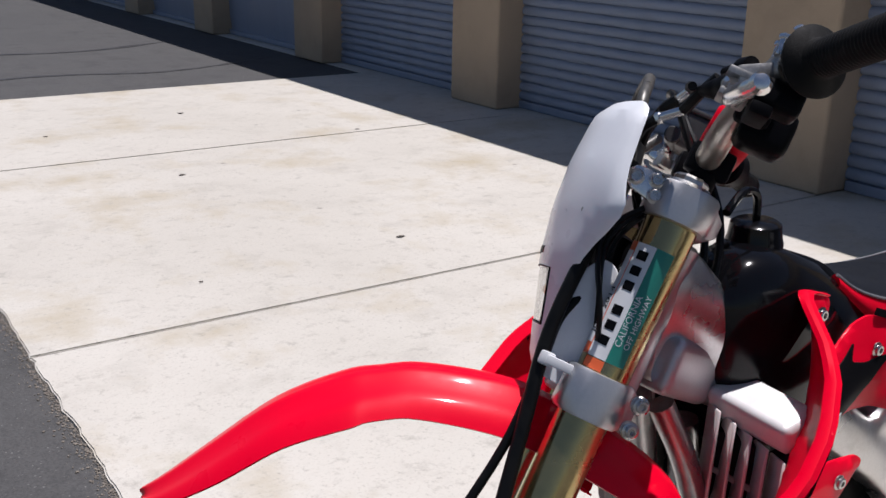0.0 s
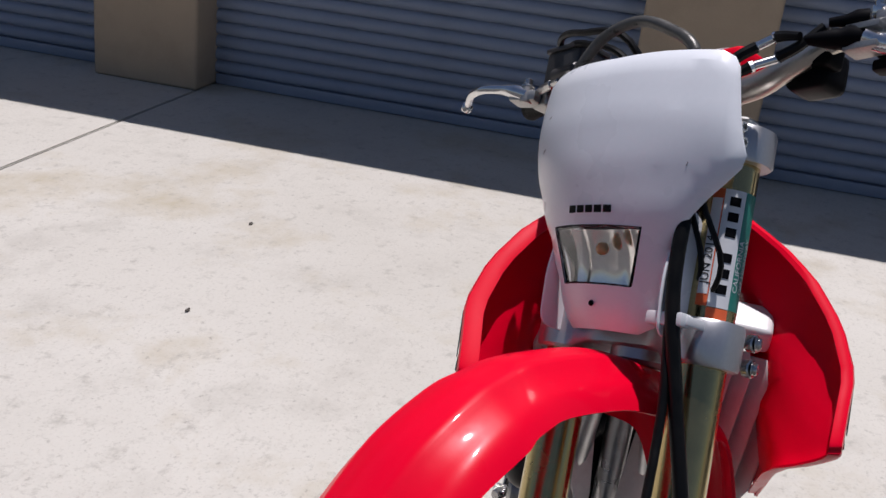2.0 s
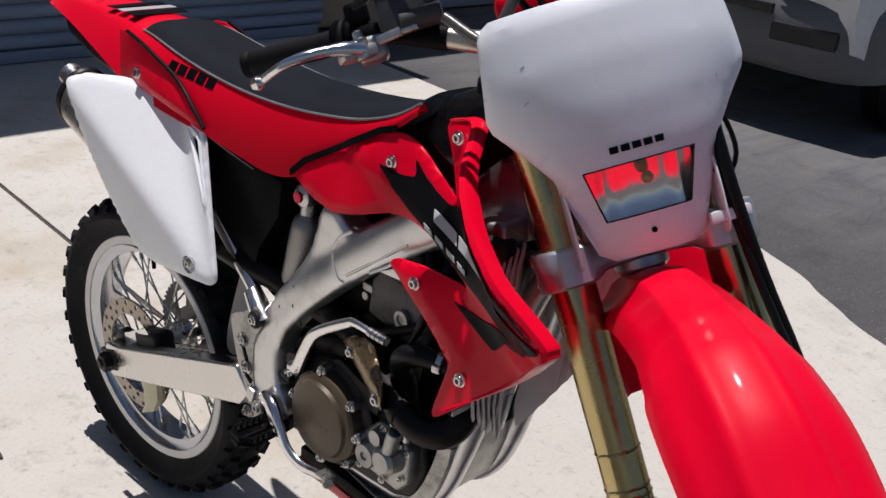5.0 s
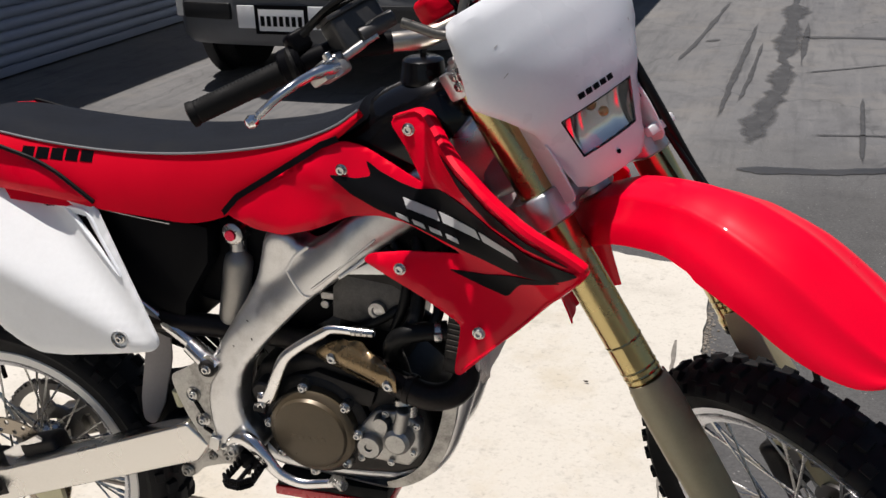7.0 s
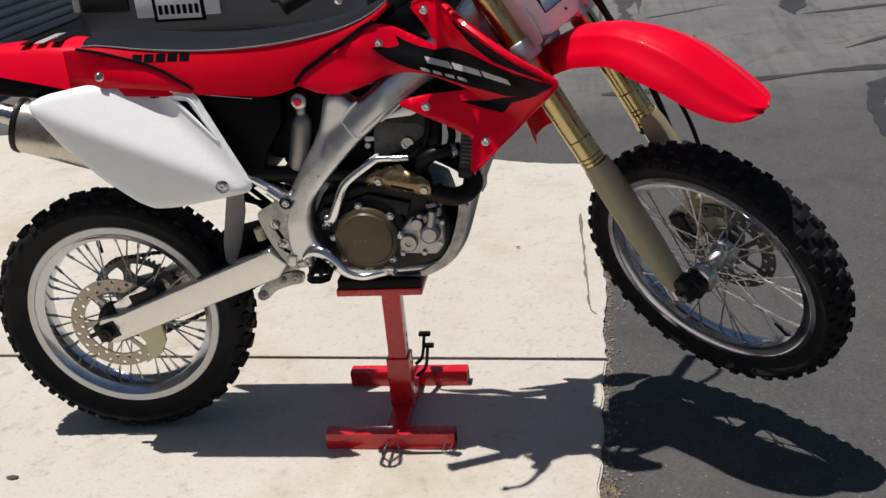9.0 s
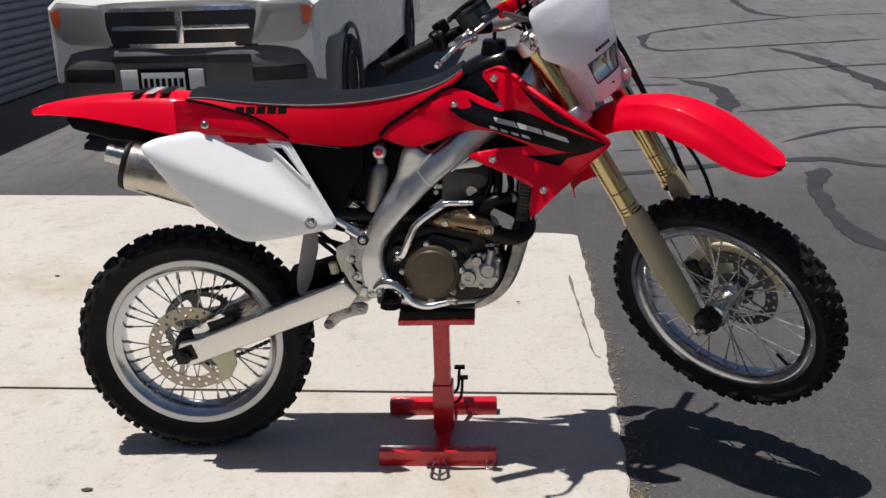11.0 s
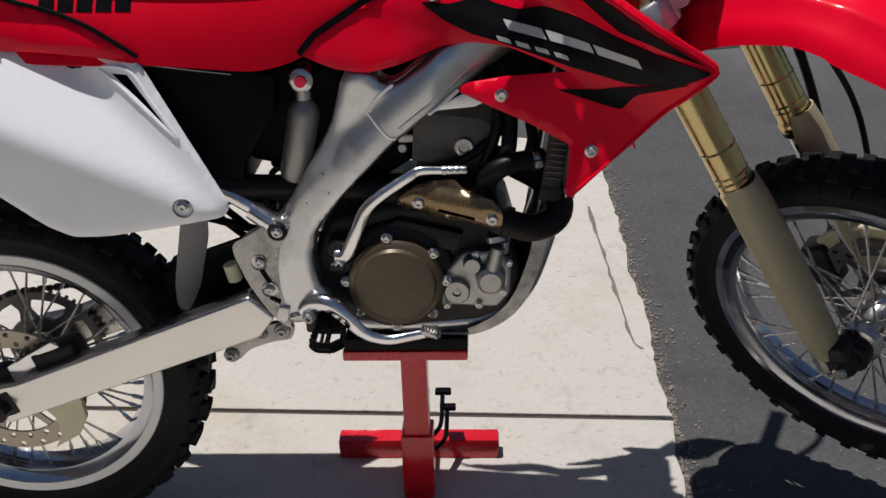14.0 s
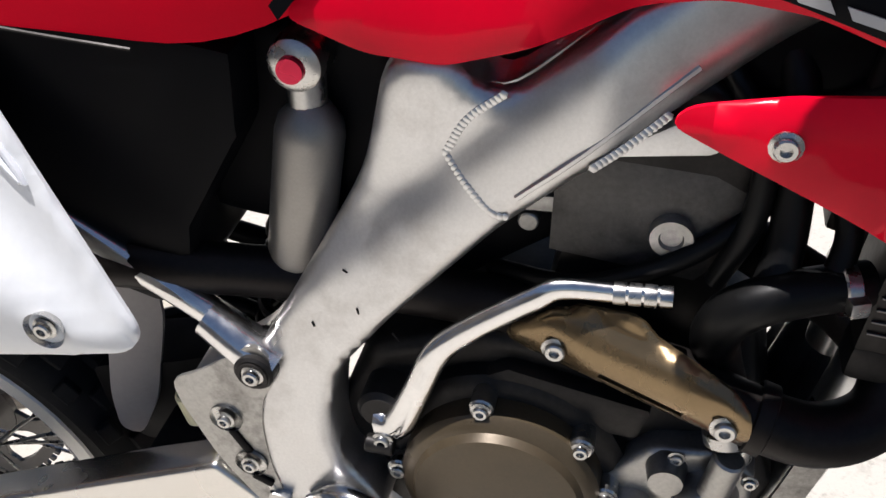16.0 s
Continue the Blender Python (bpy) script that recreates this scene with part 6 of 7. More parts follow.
TANK = [(0.02, 0.060, 1.040, 0.90), (0.07, 0.068, 1.066, 0.89), (0.12, 0.074, 1.092, 0.86), (0.18, 0.074, 1.112, 0.86), (0.228, 0.060, 1.108, 0.90), (0.262, 0.042, 1.085, 0.96), (0.275, 0.02, 1.06, 1.0)]
trows = []
for x, w, zt, zb in [tuple(v) for v in zip(*[[q[i] for q in spline([Vector(t[:3]) for t in TANK], 4)] for i in range(3)], [q[0] for q in spline([Vector((t[3], 0, 0)) for t in TANK], 4)])]:
    ring = []
    for k in range(20):
        a = 2 * math.pi * k / 20
        cy, cz = math.cos(a), math.sin(a)
        ring.append(Vector((x, 0.013 + w * math.copysign(abs(cy) ** 0.6, cy), (zt + zb) / 2 + (zt - zb) / 2 * math.copysign(abs(cz) ** 0.7, cz))))
    trows.append(ring)
tank = part("fuel_tank", loft(trows, closed=True), GLOSS_BLACK, bike, "gloss black fuel tank", smooth=60)
# black block fills the shroud opening, standing for the shade inside it
part("tank_skirt", prism([(0.085, 0.905), (0.225, 0.935), (0.250, 0.880), (0.190, 0.848), (0.120, 0.850)], -0.062, 0.062, 0.012, 3), BLACK, tank)
part("filler_cap", joined(lathe([(0.0, 0.026), (0.024, 0.026), (0.030, 0.022), (0.032, 0.006), (0.034, 0.0), (0.034, -0.01)], 20, Matrix.Translation((0.165, 0, 1.108)) @ Matrix.Rotation(radians(90), 4, "X")),
                          tube([(0.165, 0, 1.132), (0.17, 0, 1.165), (0.195, 0.0, 1.172), (0.235, 0.01, 1.155)], 0.005, 8)), GLOSS_BLACK, tank, "black filler cap with a vent hose")

# radiators and louvres
for s in (-1, 1):
    rad = part("radiator", box((0.244, s * 0.080, 0.812), (0.030, 0.062, 0.215), 0.004, rot=(0, 8, 0)), DARK_METAL, bike, "dark radiator core behind grey louvres")
    part("header_tank", box((0.248, s * (0.098 if s > 0 else 0.064), 0.948), (0.056 if s > 0 else 0.046, 0.120 if s > 0 else 0.056, 0.036), 0.010, 3, rot=(0, 13 if s > 0 else -8, s * -6)), TANK_ALLOY if s > 0 else CAST, rad, "bare alloy radiator tank")
    part("bottom_tank", box((0.229, s * 0.080, 0.696), (0.034, 0.064, 0.026), 0.006, rot=(0, 8, 0)), DARK_METAL, rad)
    for i in range(6):
        y = s * (0.044 + (0.0225 if s > 0 else 0.0118) * i)
        zt, zb = 0.945 - 0.006 * i, 0.640 + 0.010 * i
        pts = [(-0.015, zt - 0.006), (0.008, zt), (0.018, zt - 0.03), (0.019, zb + 0.05), (0.005, zb), (-0.010, zb - 0.022), (-0.018, zb + 0.02), (-0.017, (zt + zb) / 2)]
        wide_fin = 1.45 if s > 0 else 1.0
        pts = [(x * wide_fin, z) for x, z in pts]
        fin = prism(pts, -0.0018, 0.0018, 0.0012, 1)
        for v in fin.verts:
            v.co.y += 0.004 * math.cos(v.co.x * 110)
            v.co.x += 0.10 * (v.co.z - 0.77) * (1 if s else 1)
        part("louvre", moved(fin, Matrix.Translation((0.266, y, 0)) @ Matrix.Rotation(radians(s * 52), 4, "Z")), LOUVRE, rad, "grey plastic louvre" if i == 0 else "")
    for z in (0.70, 0.78, 0.86):
        part("louvre_rail", box((0.258 + 0.1 * (z - 0.77), s * 0.084, z), (0.003, 0.080, 0.008), 0.001, 1), LOUVRE, rad)
for i in range(20):
    z = 0.722 + 0.0090 * i
    part("radiator_fin", box((0.244 + 0.14 * (z - 0.812), -0.1118, z), (0.024, 0.002, 0.0016), 0.0003, 1, rot=(0, 8, 0)), DISC_DARK, bike, "thin radiator fin" if i == 0 else "")
part("radiator_cap", joined(lathe([(0.0, 0.016), (0.012, 0.016), (0.020, 0.012), (0.022, 0.0), (0.018, -0.02)], 16, Matrix.Translation((0.262, -0.085, 0.935)) @ Matrix.Rotation(radians(90), 4, "X"))), DARK_METAL, bike, "dark radiator filler cap")


# shrouds and their graphics
def shroud_depth(u, v):
    y = -0.075 - 0.106 * (u - 0.063) + 0.256 * (v - 0.985) - 0.20 * max(0.0, 0.063 - u) - 0.014 * math.exp(-((u - 0.03) / 0.05) ** 2)
    e = np.interp(u, [0.18, 0.20, 0.234, 0.262, 0.308, 0.36, 0.444], [0, 0.02, 0.06, 0.08, 0.097, 0.097, 0.06])
    y -= float(e) * math.exp(-((1.082 - 0.68 * (u - 0.186) - v) / 0.075) ** 2)
    return y - 0.006 * math.exp(-((v - 0.955 + 0.32 * (u - 0.1)) / 0.02) ** 2)


SHROUD = [(-0.122, 0.910), (-0.10, 0.934), (-0.03, 0.976), (0.035, 1.016), (0.060, 1.024), (0.090, 1.018), (0.188, 0.972), (0.160, 1.018), (0.132, 1.052), (0.142, 1.064), (0.186, 1.072), (0.262, 1.026), (0.352, 0.966), (0.433, 0.913), (0.435, 0.897),
          (0.352, 0.803), (0.255, 0.712), (0.246, 0.716), (0.254, 0.785), (0.195, 0.814), (0.126, 0.842), (0.096, 0.856), (0.105, 0.866), (0.162, 0.876), (0.252, 0.884), (0.206, 0.902), (0.165, 0.917), (0.120, 0.922), (0.075, 0.918), (0.02, 0.898), (-0.03, 0.884), (-0.075, 0.890)]
D_MAIN = [(0.046, 0.980), (0.080, 0.952), (0.115, 0.935), (0.155, 0.924), (0.250, 0.893), (0.330, 0.874), (0.390, 0.880), (0.430, 0.902), (0.385, 0.917), (0.318, 0.940), (0.255, 0.964), (0.215, 0.972), (0.180, 0.966), (0.150, 0.974), (0.120, 0.986), (0.098, 1.000), (0.108, 0.978), (0.085, 0.974)]
D_LOW = [(0.232, 0.862), (0.290, 0.862), (0.405, 0.884), (0.340, 0.858), (0.322, 0.836), (0.284, 0.846)]
D_TOP = [(0.225, 1.032), (0.268, 0.985), (0.310, 0.952), (0.350, 0.940), (0.420, 0.912), (0.350, 0.953), (0.290, 0.992)]
for s in (-1, 1):
    def side(b):
        return b if s < 0 else mirrored(b)

    def skin(u, v):
        """The left shroud is splayed further out than the right one."""
        return shroud_depth(u, v) - (0.028 if s > 0 else 0)

    sh = part("radiator_shroud", side(sheet(soft(SHROUD, 0.010), skin, 0.003, 0.016, 0.004)), RED, bike, "glossy red radiator shroud with black graphics", smooth=50)
    edge_line = spline([Vector((u, 0, v)) for u, v in ((0.140, 1.064), (0.186, 1.071), (0.262, 1.025), (0.352, 0.965), (0.424, 0.917), (0.434, 0.904), (0.428, 0.888), (0.352, 0.804), (0.262, 0.724))], 5)
    lip = []
    for q in edge_line:
        y0 = skin(q.x, q.z)
        wdt = 0.024 if s < 0 else 0.015
        lip.append([Vector((q.x - 0.003, y0 - 0.001, q.z - 0.002)), Vector((q.x + 0.003, y0 + 0.002, q.z + 0.001)), Vector((q.x + 0.005, y0 + wdt * 0.5, q.z + 0.001)), Vector((q.x + 0.004, y0 + wdt, q.z - 0.001))])
    part("rolled_edge", side(thick(loft(lip), 0.003)), RED, sh, smooth=32)
    # black strip stands for the shaded gap between shroud and seat
    rear_edge = [(-0.122, 0.910), (-0.10, 0.934), (-0.03, 0.976), (0.035, 1.016), (0.058, 1.024)]
    strip = rear_edge + [(u - 0.005, v + 0.008) for u, v in rear_edge[::-1]]
    part("edge_trim", side(sheet(strip, lambda u, v: skin(u, v) - 0.003, 0.004, 0.02, 0.0)), BLACK, sh)
    for shape in (D_MAIN, D_LOW, D_TOP):
        part("graphic", side(sheet(soft(shape, 0.006), lambda u, v: skin(u, v) - 0.0022, 0.0012, 0.008, 0.0)), STICKER_BLACK, sh)
    for u0, wide_ in ((0.160, 0.052), (0.217, 0.058), (0.280, 0.056)):
        v0 = 0.9545 - 0.235 * (u0 - 0.160)
        drop = 0.235 * wide_
        q = [(u0, v0), (u0 + wide_, v0 - drop), (u0 + wide_ + 0.007, v0 - drop - 0.0135), (u0 + 0.007, v0 - 0.0135)]
        part("graphic_block", side(sheet(q, lambda u, v: skin(u, v) - 0.0042, 0.0012, 0.008, 0.0)), STICKER_GREY, sh)
    for i in range(4):
        u0 = 0.150 + 0.0262 * i
        v0 = 0.9335 - 0.255 * (u0 - 0.150)
        q = [(u0, v0), (u0 + 0.018, v0 - 0.0046), (u0 + 0.0212, v0 - 0.0112), (u0 + 0.0032, v0 - 0.0066)]
        part("graphic_block", side(sheet(q, lambda u, v: skin(u, v) - 0.0042, 0.0012, 0.008, 0.0)), STICKER_GREY, sh)
    for x, z in ((0.063, 0.985), (0.157, 0.852), (0.282, 0.779), (0.163, 1.046)):
        b = joined(bolt((x, skin(x, z) - 0.001, z), 0.007))
        part("shroud_bolt", side(b), STEEL, sh)

# rear fender
RF = [(-1.046, 0.976, 0.973, 0.020), (-1.032, 0.985, 0.974, 0.042), (-0.97, 0.999, 0.976, 0.058), (-0.88, 1.012, 0.968, 0.072), (-0.78, 1.019, 0.952, 0.086), (-0.68, 1.022, 0.932, 0.098), (-0.60, 1.012, 0.915, 0.104), (-0.50, 0.985, 0.905, 0.108), (-0.40, 0.955, 0.900, 0.106), (-0.345, 0.93, 0.898, 0.100)]
rrows = []
for q in spline([Vector(r[:3]) for r in RF], 4):
    w = np.interp(q.x, [r[0] for r in RF], [r[3] for r in RF])
    row = []
    for k in range(-10, 11):
        t = k / 10
        ridge = 0.006 * math.exp(-((abs(t) - 0.62) / 0.12) ** 2)
        row.append(Vector((q.x, w * t, q.y - (q.y - q.z) * abs(t) ** 3.2 + ridge)))
    rrows.append(row)
rfend = part("rear_fender", thick(loft(rrows), 0.004), RED, bike, "glossy red rear fender", smooth=45)
part("tail_light_mount", prism([(-0.945, 0.965), (-0.93, 0.935), (-0.83, 0.905), (-0.66, 0.885), (-0.60, 0.90), (-0.66, 0.94), (-0.80, 0.965), (-0.90, 0.985)], -0.055, 0.055, 0.012, 3), BLACK, rfend, "black tail light mount")
for i, (x, m_) in enumerate(((-0.765, STICKER_BLACK), (-0.728, STICKER_GREY), (-0.692, STICKER_BLACK))):
    part("fender_decal", thick(loft([[Vector((x + dx, y, float(np.interp(x + dx, [r[0] for r in RF], [r[1] for r in RF])) + 0.0035 - 4.0 * abs(y) ** 3.2)) for y in (-0.055, -0.03, 0.0, 0.03, 0.055)] for dx in (0, 0.012, 0.024)]), 0.0012), m_, rfend)
for s in (-1, 1):
    part("fender_bolt", bolt((-0.563, s * 0.1085, 0.952), 0.008, (0, s, 0.1)), STEEL, rfend)

# ---- front end: fork, clamps, wheel parts ----
LEG_F = 0.020
for s in (-1, 1):
    l = 0.005 + s * 0.093
    leg = part("fork_leg", front(joined(cyl((LEG_F, l, -0.385), (LEG_F, l, 0.150), 0.0275, 32, 0.06), lathe([(0.0275, -0.010), (0.030, -0.007), (0.030, 0.007), (0.0275, 0.010)], 32, Matrix.Translation((LEG_F, l, -0.385)) @ Matrix.Rotation(radians(90), 4, "X")))), GOLD, bike, "gold anodised fork tube")
    part("slider", front(joined(cyl((LEG_F, l, -0.74), (LEG_F, l, -0.37), 0.0235, 24, 0.05))), STEEL, leg)
    part("dust_seal", front(cyl((LEG_F, l, -0.405), (LEG_F, l, -0.385), 0.0295, 24)), BLACK, leg)
    part("fork_cap", front(joined(cyl((LEG_F, l, 0.148), (LEG_F, l, 0.164), 0.019, 6), cyl((LEG_F, l, 0.148), (LEG_F, l, 0.156), 0.026, 24))), STEEL, leg)
    part("tube_ring", front(joined(*[lathe([(0.0275, -0.002), (0.0285, 0), (0.0275, 0.002)], 32, Matrix.Translation((LEG_F, l, h)) @ Matrix.Rotation(radians(90), 4, "X")) for h in (-0.355, -0.345, -0.30)])), GOLD, leg)
    rows = []
    for h, r, spread in ((-0.365, 0.031, 1.6), (-0.40, 0.035, 1.75), (-0.50, 0.036, 1.75), (-0.60, 0.034, 1.7), (-0.675, 0.031, 1.6), (-0.712, 0.027, 1.2)):
        rows.append([Vector((LEG_F + 0.004 + r * math.cos(a), l + s * r * math.sin(a) * 0.95, h)) for a in [spread * (k / 8) + 0.25 for k in range(-8, 9)]])
    part("fork_guard", front(thick(loft(rows), 0.003)), GUARD, leg, "scuffed tan plastic fork guard", smooth=60)
    part("axle_lug", front(joined(box((0.038, l, -0.718), (0.064, 0.042, 0.062), 0.012, 3), lathe([(0.0, -0.024), (0.014, -0.024), (0.018, -0.020), (0.024, 0.02)], 24, Matrix.Translation((AXLE_F[0], l + s * 0.0, AXLE_F[2])) @ Matrix.Rotation(0 if s < 0 else math.pi, 4, "X")))), DARK_METAL, leg)
    part("pinch_bolt", front(joined(cyl((0.02, l + s * 0.012, -0.755), (0.02, l + s * 0.012, -0.745), 0.006, 6), cyl((0.05, l + s * 0.012, -0.755), (0.05, l + s * 0.012, -0.745), 0.006, 6))), STEEL, leg)
part("front_axle", front(cyl((AXLE_F[0], -0.122, AXLE_F[2]), (AXLE_F[0], 0.122, AXLE_F[2]), 0.011, 16)), STEEL, fw)
for l, r in ((-1, 0.030), (1, 0.024)):
    part("hub_spacer", front(cyl((AXLE_F[0], l * 0.085, AXLE_F[2]), (AXLE_F[0], l * 0.055, AXLE_F[2]), r, 24)), DARK_METAL, fw)
arc = [(AXLE_F[0] + 0.142 * math.cos(radians(a)), AXLE_F[2] + 0.142 * math.sin(radians(a))) for a in range(128, -22, -10)] + [(AXLE_F[0] + 0.108 * math.cos(radians(a)), AXLE_F[2] + 0.108 * math.sin(radians(a))) for a in range(-12, 129, 10)]
part("disc_guard", front(joined(prism(soft(arc, 0.006), 0.078, 0.083, 0.002), tube([(AXLE_F[0] + 0.141 * math.cos(radians(a)), 0.078, AXLE_F[2] + 0.141 * math.sin(radians(a))) for a in range(126, -22, -12)], 0.006, 10, 2))), IVORY, bike, "ivory front disc guard")
part("front_caliper", front(joined(box((-0.045, 0.086, -0.665), (0.05, 0.045, 0.085), 0.012, 3), cyl((-0.045, 0.105, -0.68), (-0.045, 0.112, -0.68), 0.016))), DARK_METAL, bike, "dark front brake caliper")


def clamp(h0, h1):
    """Full height round the fork legs, a thinner bridge between them."""
    rows, mid = [], (h0 + h1) / 2
    half = [(-0.034, 0.036, 0.52, 0.0), (-0.034, 0.037, 0.54, 0.030), (-0.032, 0.042, 0.62, 0.052), (-0.024, 0.049, 0.92, 0.063), (-0.019, 0.053, 1.0, 0.072), (-0.017, 0.056, 1.0, 0.084), (-0.016, 0.057, 1.0, 0.098), (-0.013, 0.053, 1.0, 0.113), (-0.006, 0.046, 1.0, 0.123), (0.003, 0.037, 1.0, 0.129), (0.010, 0.030, 0.98, 0.131)]
    for f0, f1, k, l in [(a, b, c, -d) for a, b, c, d in half[:0:-1]] + half:
        hh, e = (h1 - h0) / 2 * k, 0.0035
        rows.append([Vector((f, l + 0.005, mid + h)) for f, h in ((f0, -hh + e), (f0 + e, -hh), (f1 - e, -hh), (f1, -hh + e), (f1, hh - e), (f1 - e, hh), (f0 + e, hh), (f0, hh - e))])
    return loft(rows, closed=True)


low = part("lower_clamp", front(clamp(-0.100, -0.053)), SATIN, bike, "satin alloy lower fork clamp")
for s in (-1, 1):
    for h in (-0.065, -0.091):
        part("clamp_bolt", front(joined(bolt((-0.022, 0.005 + s * 0.125, h), 0.0065, (-0.5, s, 0)), cyl((-0.022, 0.005 + s * 0.116, h), (-0.022, 0.005 + s * 0.126, h), 0.0095, 16))), STEEL, low)
up = part("upper_clamp", front(clamp(0.112, 0.150)), SATIN, bike, "satin alloy upper fork clamp")
part("stem_nut", front(cyl((0, 0, 0.15), (0, 0, 0.168), 0.017, 6)), STEEL, up)
for s in (-1, 1):
    part("mask_bracket", front(joined(prism([(0.040, 0.118), (0.076, 0.126), (0.086, 0.138), (0.078, 0.150), (0.040, 0.152)], s * 0.119 - 0.001, s * 0.119 + 0.006, 0.003))), POLISHED, up, "alloy mask bracket")
    for f, h in ((0.054, 0.143), (0.050, 0.128), (0.074, 0.138)):
        part("bracket_bolt", front(bolt((f, s * 0.125, h), 0.0062, (0, s, 0))), STEEL, up)
    part("bar_riser", front(joined(cyl((0.004, s * 0.042, 0.150), (0.004, s * 0.042, 0.185), 0.015, 16), box((0.004, s * 0.042, 0.196), (0.048, 0.024, 0.034), 0.006))), BLACK, up)

# fork-leg stickers: orange, white and green bands with the number kept as plain bars
LC = Vector((LEG_F, 0.098, 0))


def leg_patch(a0, a1, h0, h1, r):
    rows = [[Vector((LC.x + r * math.cos(a), LC.y + r * math.sin(a), h)) for a in [a0 + (a1 - a0) * k / 8 for k in range(9)]] for h in (h0, (h0 + h1) / 2, h1)]
    return front(thick(loft(rows), 0.0004))


stk = part("registration_sticker", leg_patch(0.55, 1.35, -0.040, 0.082, 0.0279), STICKER_WHITE, bike, "white, orange and green registration sticker")
part("green_band", leg_patch(1.36, 2.05, -0.040, 0.082, 0.0279), STICKER_GREEN, stk)
part("orange_band", joined(leg_patch(0.10, 0.54, -0.040, 0.082, 0.0279), leg_patch(0.55, 1.35, -0.052, -0.041, 0.0279)), STICKER_ORANGE, stk)
part("white_band", leg_patch(0.12, 0.50, -0.028, 0.072, 0.0283), STICKER_WHITE, stk)
bars = [leg_patch(0.76, 1.16, -0.026 + 0.0162 * i + (0.010 if i > 2 else 0), -0.026 + 0.0162 * i + 0.0095 + (0.010 if i > 2 else 0), 0.0284) for i in range(6)]
for b in bars:
    part("number_bar", b, STICKER_BLACK, stk)


def wrapped_text(txt, size, a_base, h0, r, mat, name):
    """Words that run up the fork leg and follow its curve."""
    cu = bpy.data.curves.new(name, "FONT")
    cu.body, cu.size, cu.resolution_u = txt, size, 3
    tmp = new(name, cu)
    bpy.context.view_layer.update()
    me = bpy.data.meshes.new_from_object(tmp.evaluated_get(bpy.context.evaluated_depsgraph_get()))
    bm = bmesh.new()
    bm.from_mesh(me)
    bpy.data.objects.remove(tmp)
    bpy.data.curves.remove(cu)
    bpy.data.meshes.remove(me)
    for v in bm.verts:
        a = a_base - v.co.y / r
        v.co = Vector((LC.x + r * math.cos(a), LC.y + r * math.sin(a), h0 + v.co.x))
    return part(name, front(bm), mat, stk)


wrapped_text("JUN 2014", 0.0125, 0.45, -0.018, 0.0287, STICKER_BLACK, "sticker_date")
wrapped_text("CALIFORNIA", 0.0095, 1.62, -0.022, 0.0283, STICKER_WHITE, "sticker_wording")
wrapped_text("OFF HIGHWAY", 0.0085, 1.93, -0.022, 0.0283, STICKER_WHITE, "sticker_wording")

# front fender
FF = [(-0.190, -0.290, 0.058, 0.030), (-0.160, -0.200, 0.062, 0.034), (-0.115, -0.138, 0.066, 0.040), (-0.04, -0.112, 0.069, 0.050), (0.05, -0.104, 0.069, 0.052), (0.11, -0.108, 0.069, 0.052), (0.192, -0.131, 0.071, 0.049), (0.235, -0.154, 0.077, 0.047), (0.268, -0.176, 0.084, 0.050),
      (0.321, -0.231, 0.088, 0.044), (0.364, -0.302, 0.085, 0.036), (0.393, -0.353, 0.069, 0.024), (0.408, -0.377, 0.045, 0.012), (0.415, -0.388, 0.012, 0.005)]
FENDER_TURN = 3.2
pl = spline([Vector((a, b, 0)) for a, b, *_ in FF], 5)
wl_ = spline([Vector((c, d_, 0)) for *_, c, d_ in FF], 5)
frows = []
for i, (p, q) in enumerate(zip(pl, wl_)):
    dd = (pl[min(i + 1, len(pl) - 1)] - pl[max(i - 1, 0)]).normalized()
    nn = Vector((dd.y, -dd.x, 0))
    row = []
    for k in range(-22, 23):
        t = k / 22
        drop = q.y * (0.72 * abs(t) ** 2.1 + 0.28 * abs(t) ** 6) - 0.0030 * math.exp(-(t / 0.36) ** 6) - 0.0034 * math.exp(-((abs(t) - 0.40) / 0.085) ** 2) + 0.0030 * math.exp(-((abs(t) - 0.66) / 0.15) ** 2)
        pt = p + nn * drop
        row.append(Vector((pt.x, q.x * t, pt.y)))
    frows.append(row)
part("front_fender", front(moved(thick(loft(frows), 0.003), Matrix.Rotation(radians(FENDER_TURN), 4, "Z"))), RED, bike, "glossy red front fender", smooth=50)


# headlight mask
def mask_ahead(u, v):
    mid = np.interp(v, [-0.085, -0.036, 0.035, 0.09, 0.14, 0.19, 0.215, 0.235], [0.086, 0.103, 0.126, 0.136, 0.139, 0.136, 0.130, 0.122])
    w = np.interp(v, [-0.085, -0.02, 0.05, 0.12, 0.2], [0.072, 0.090, 0.114, 0.134, 0.130])
    back = np.interp(v, [-0.085, 0.0, 0.045, 0.075, 0.12, 0.23], [0.030, 0.036, 0.038, 0.042, 0.042, 0.034])
    return -float(mid - back * min(1.3, abs(u) / w) ** 2.3)


ML = 0.008


def mask_place(u, w, v):
    return STEERING @ Vector((-w, u + ML, v))


MASK = [(-0.046, -0.080), (0.046, -0.080), (0.062, -0.070), (0.078, -0.020), (0.092, 0.025), (0.118, 0.062), (0.142, 0.092), (0.146, 0.105), (0.143, 0.125), (0.133, 0.192), (0.127, 0.203), (0.116, 0.209), (0.06, 0.208), (0.0, 0.206), (-0.06, 0.208),
        (-0.116, 0.209), (-0.127, 0.203), (-0.133, 0.192), (-0.143, 0.125), (-0.146, 0.105), (-0.142, 0.092), (-0.118, 0.062), (-0.092, 0.025), (-0.078, -0.020), (-0.062, -0.070)]
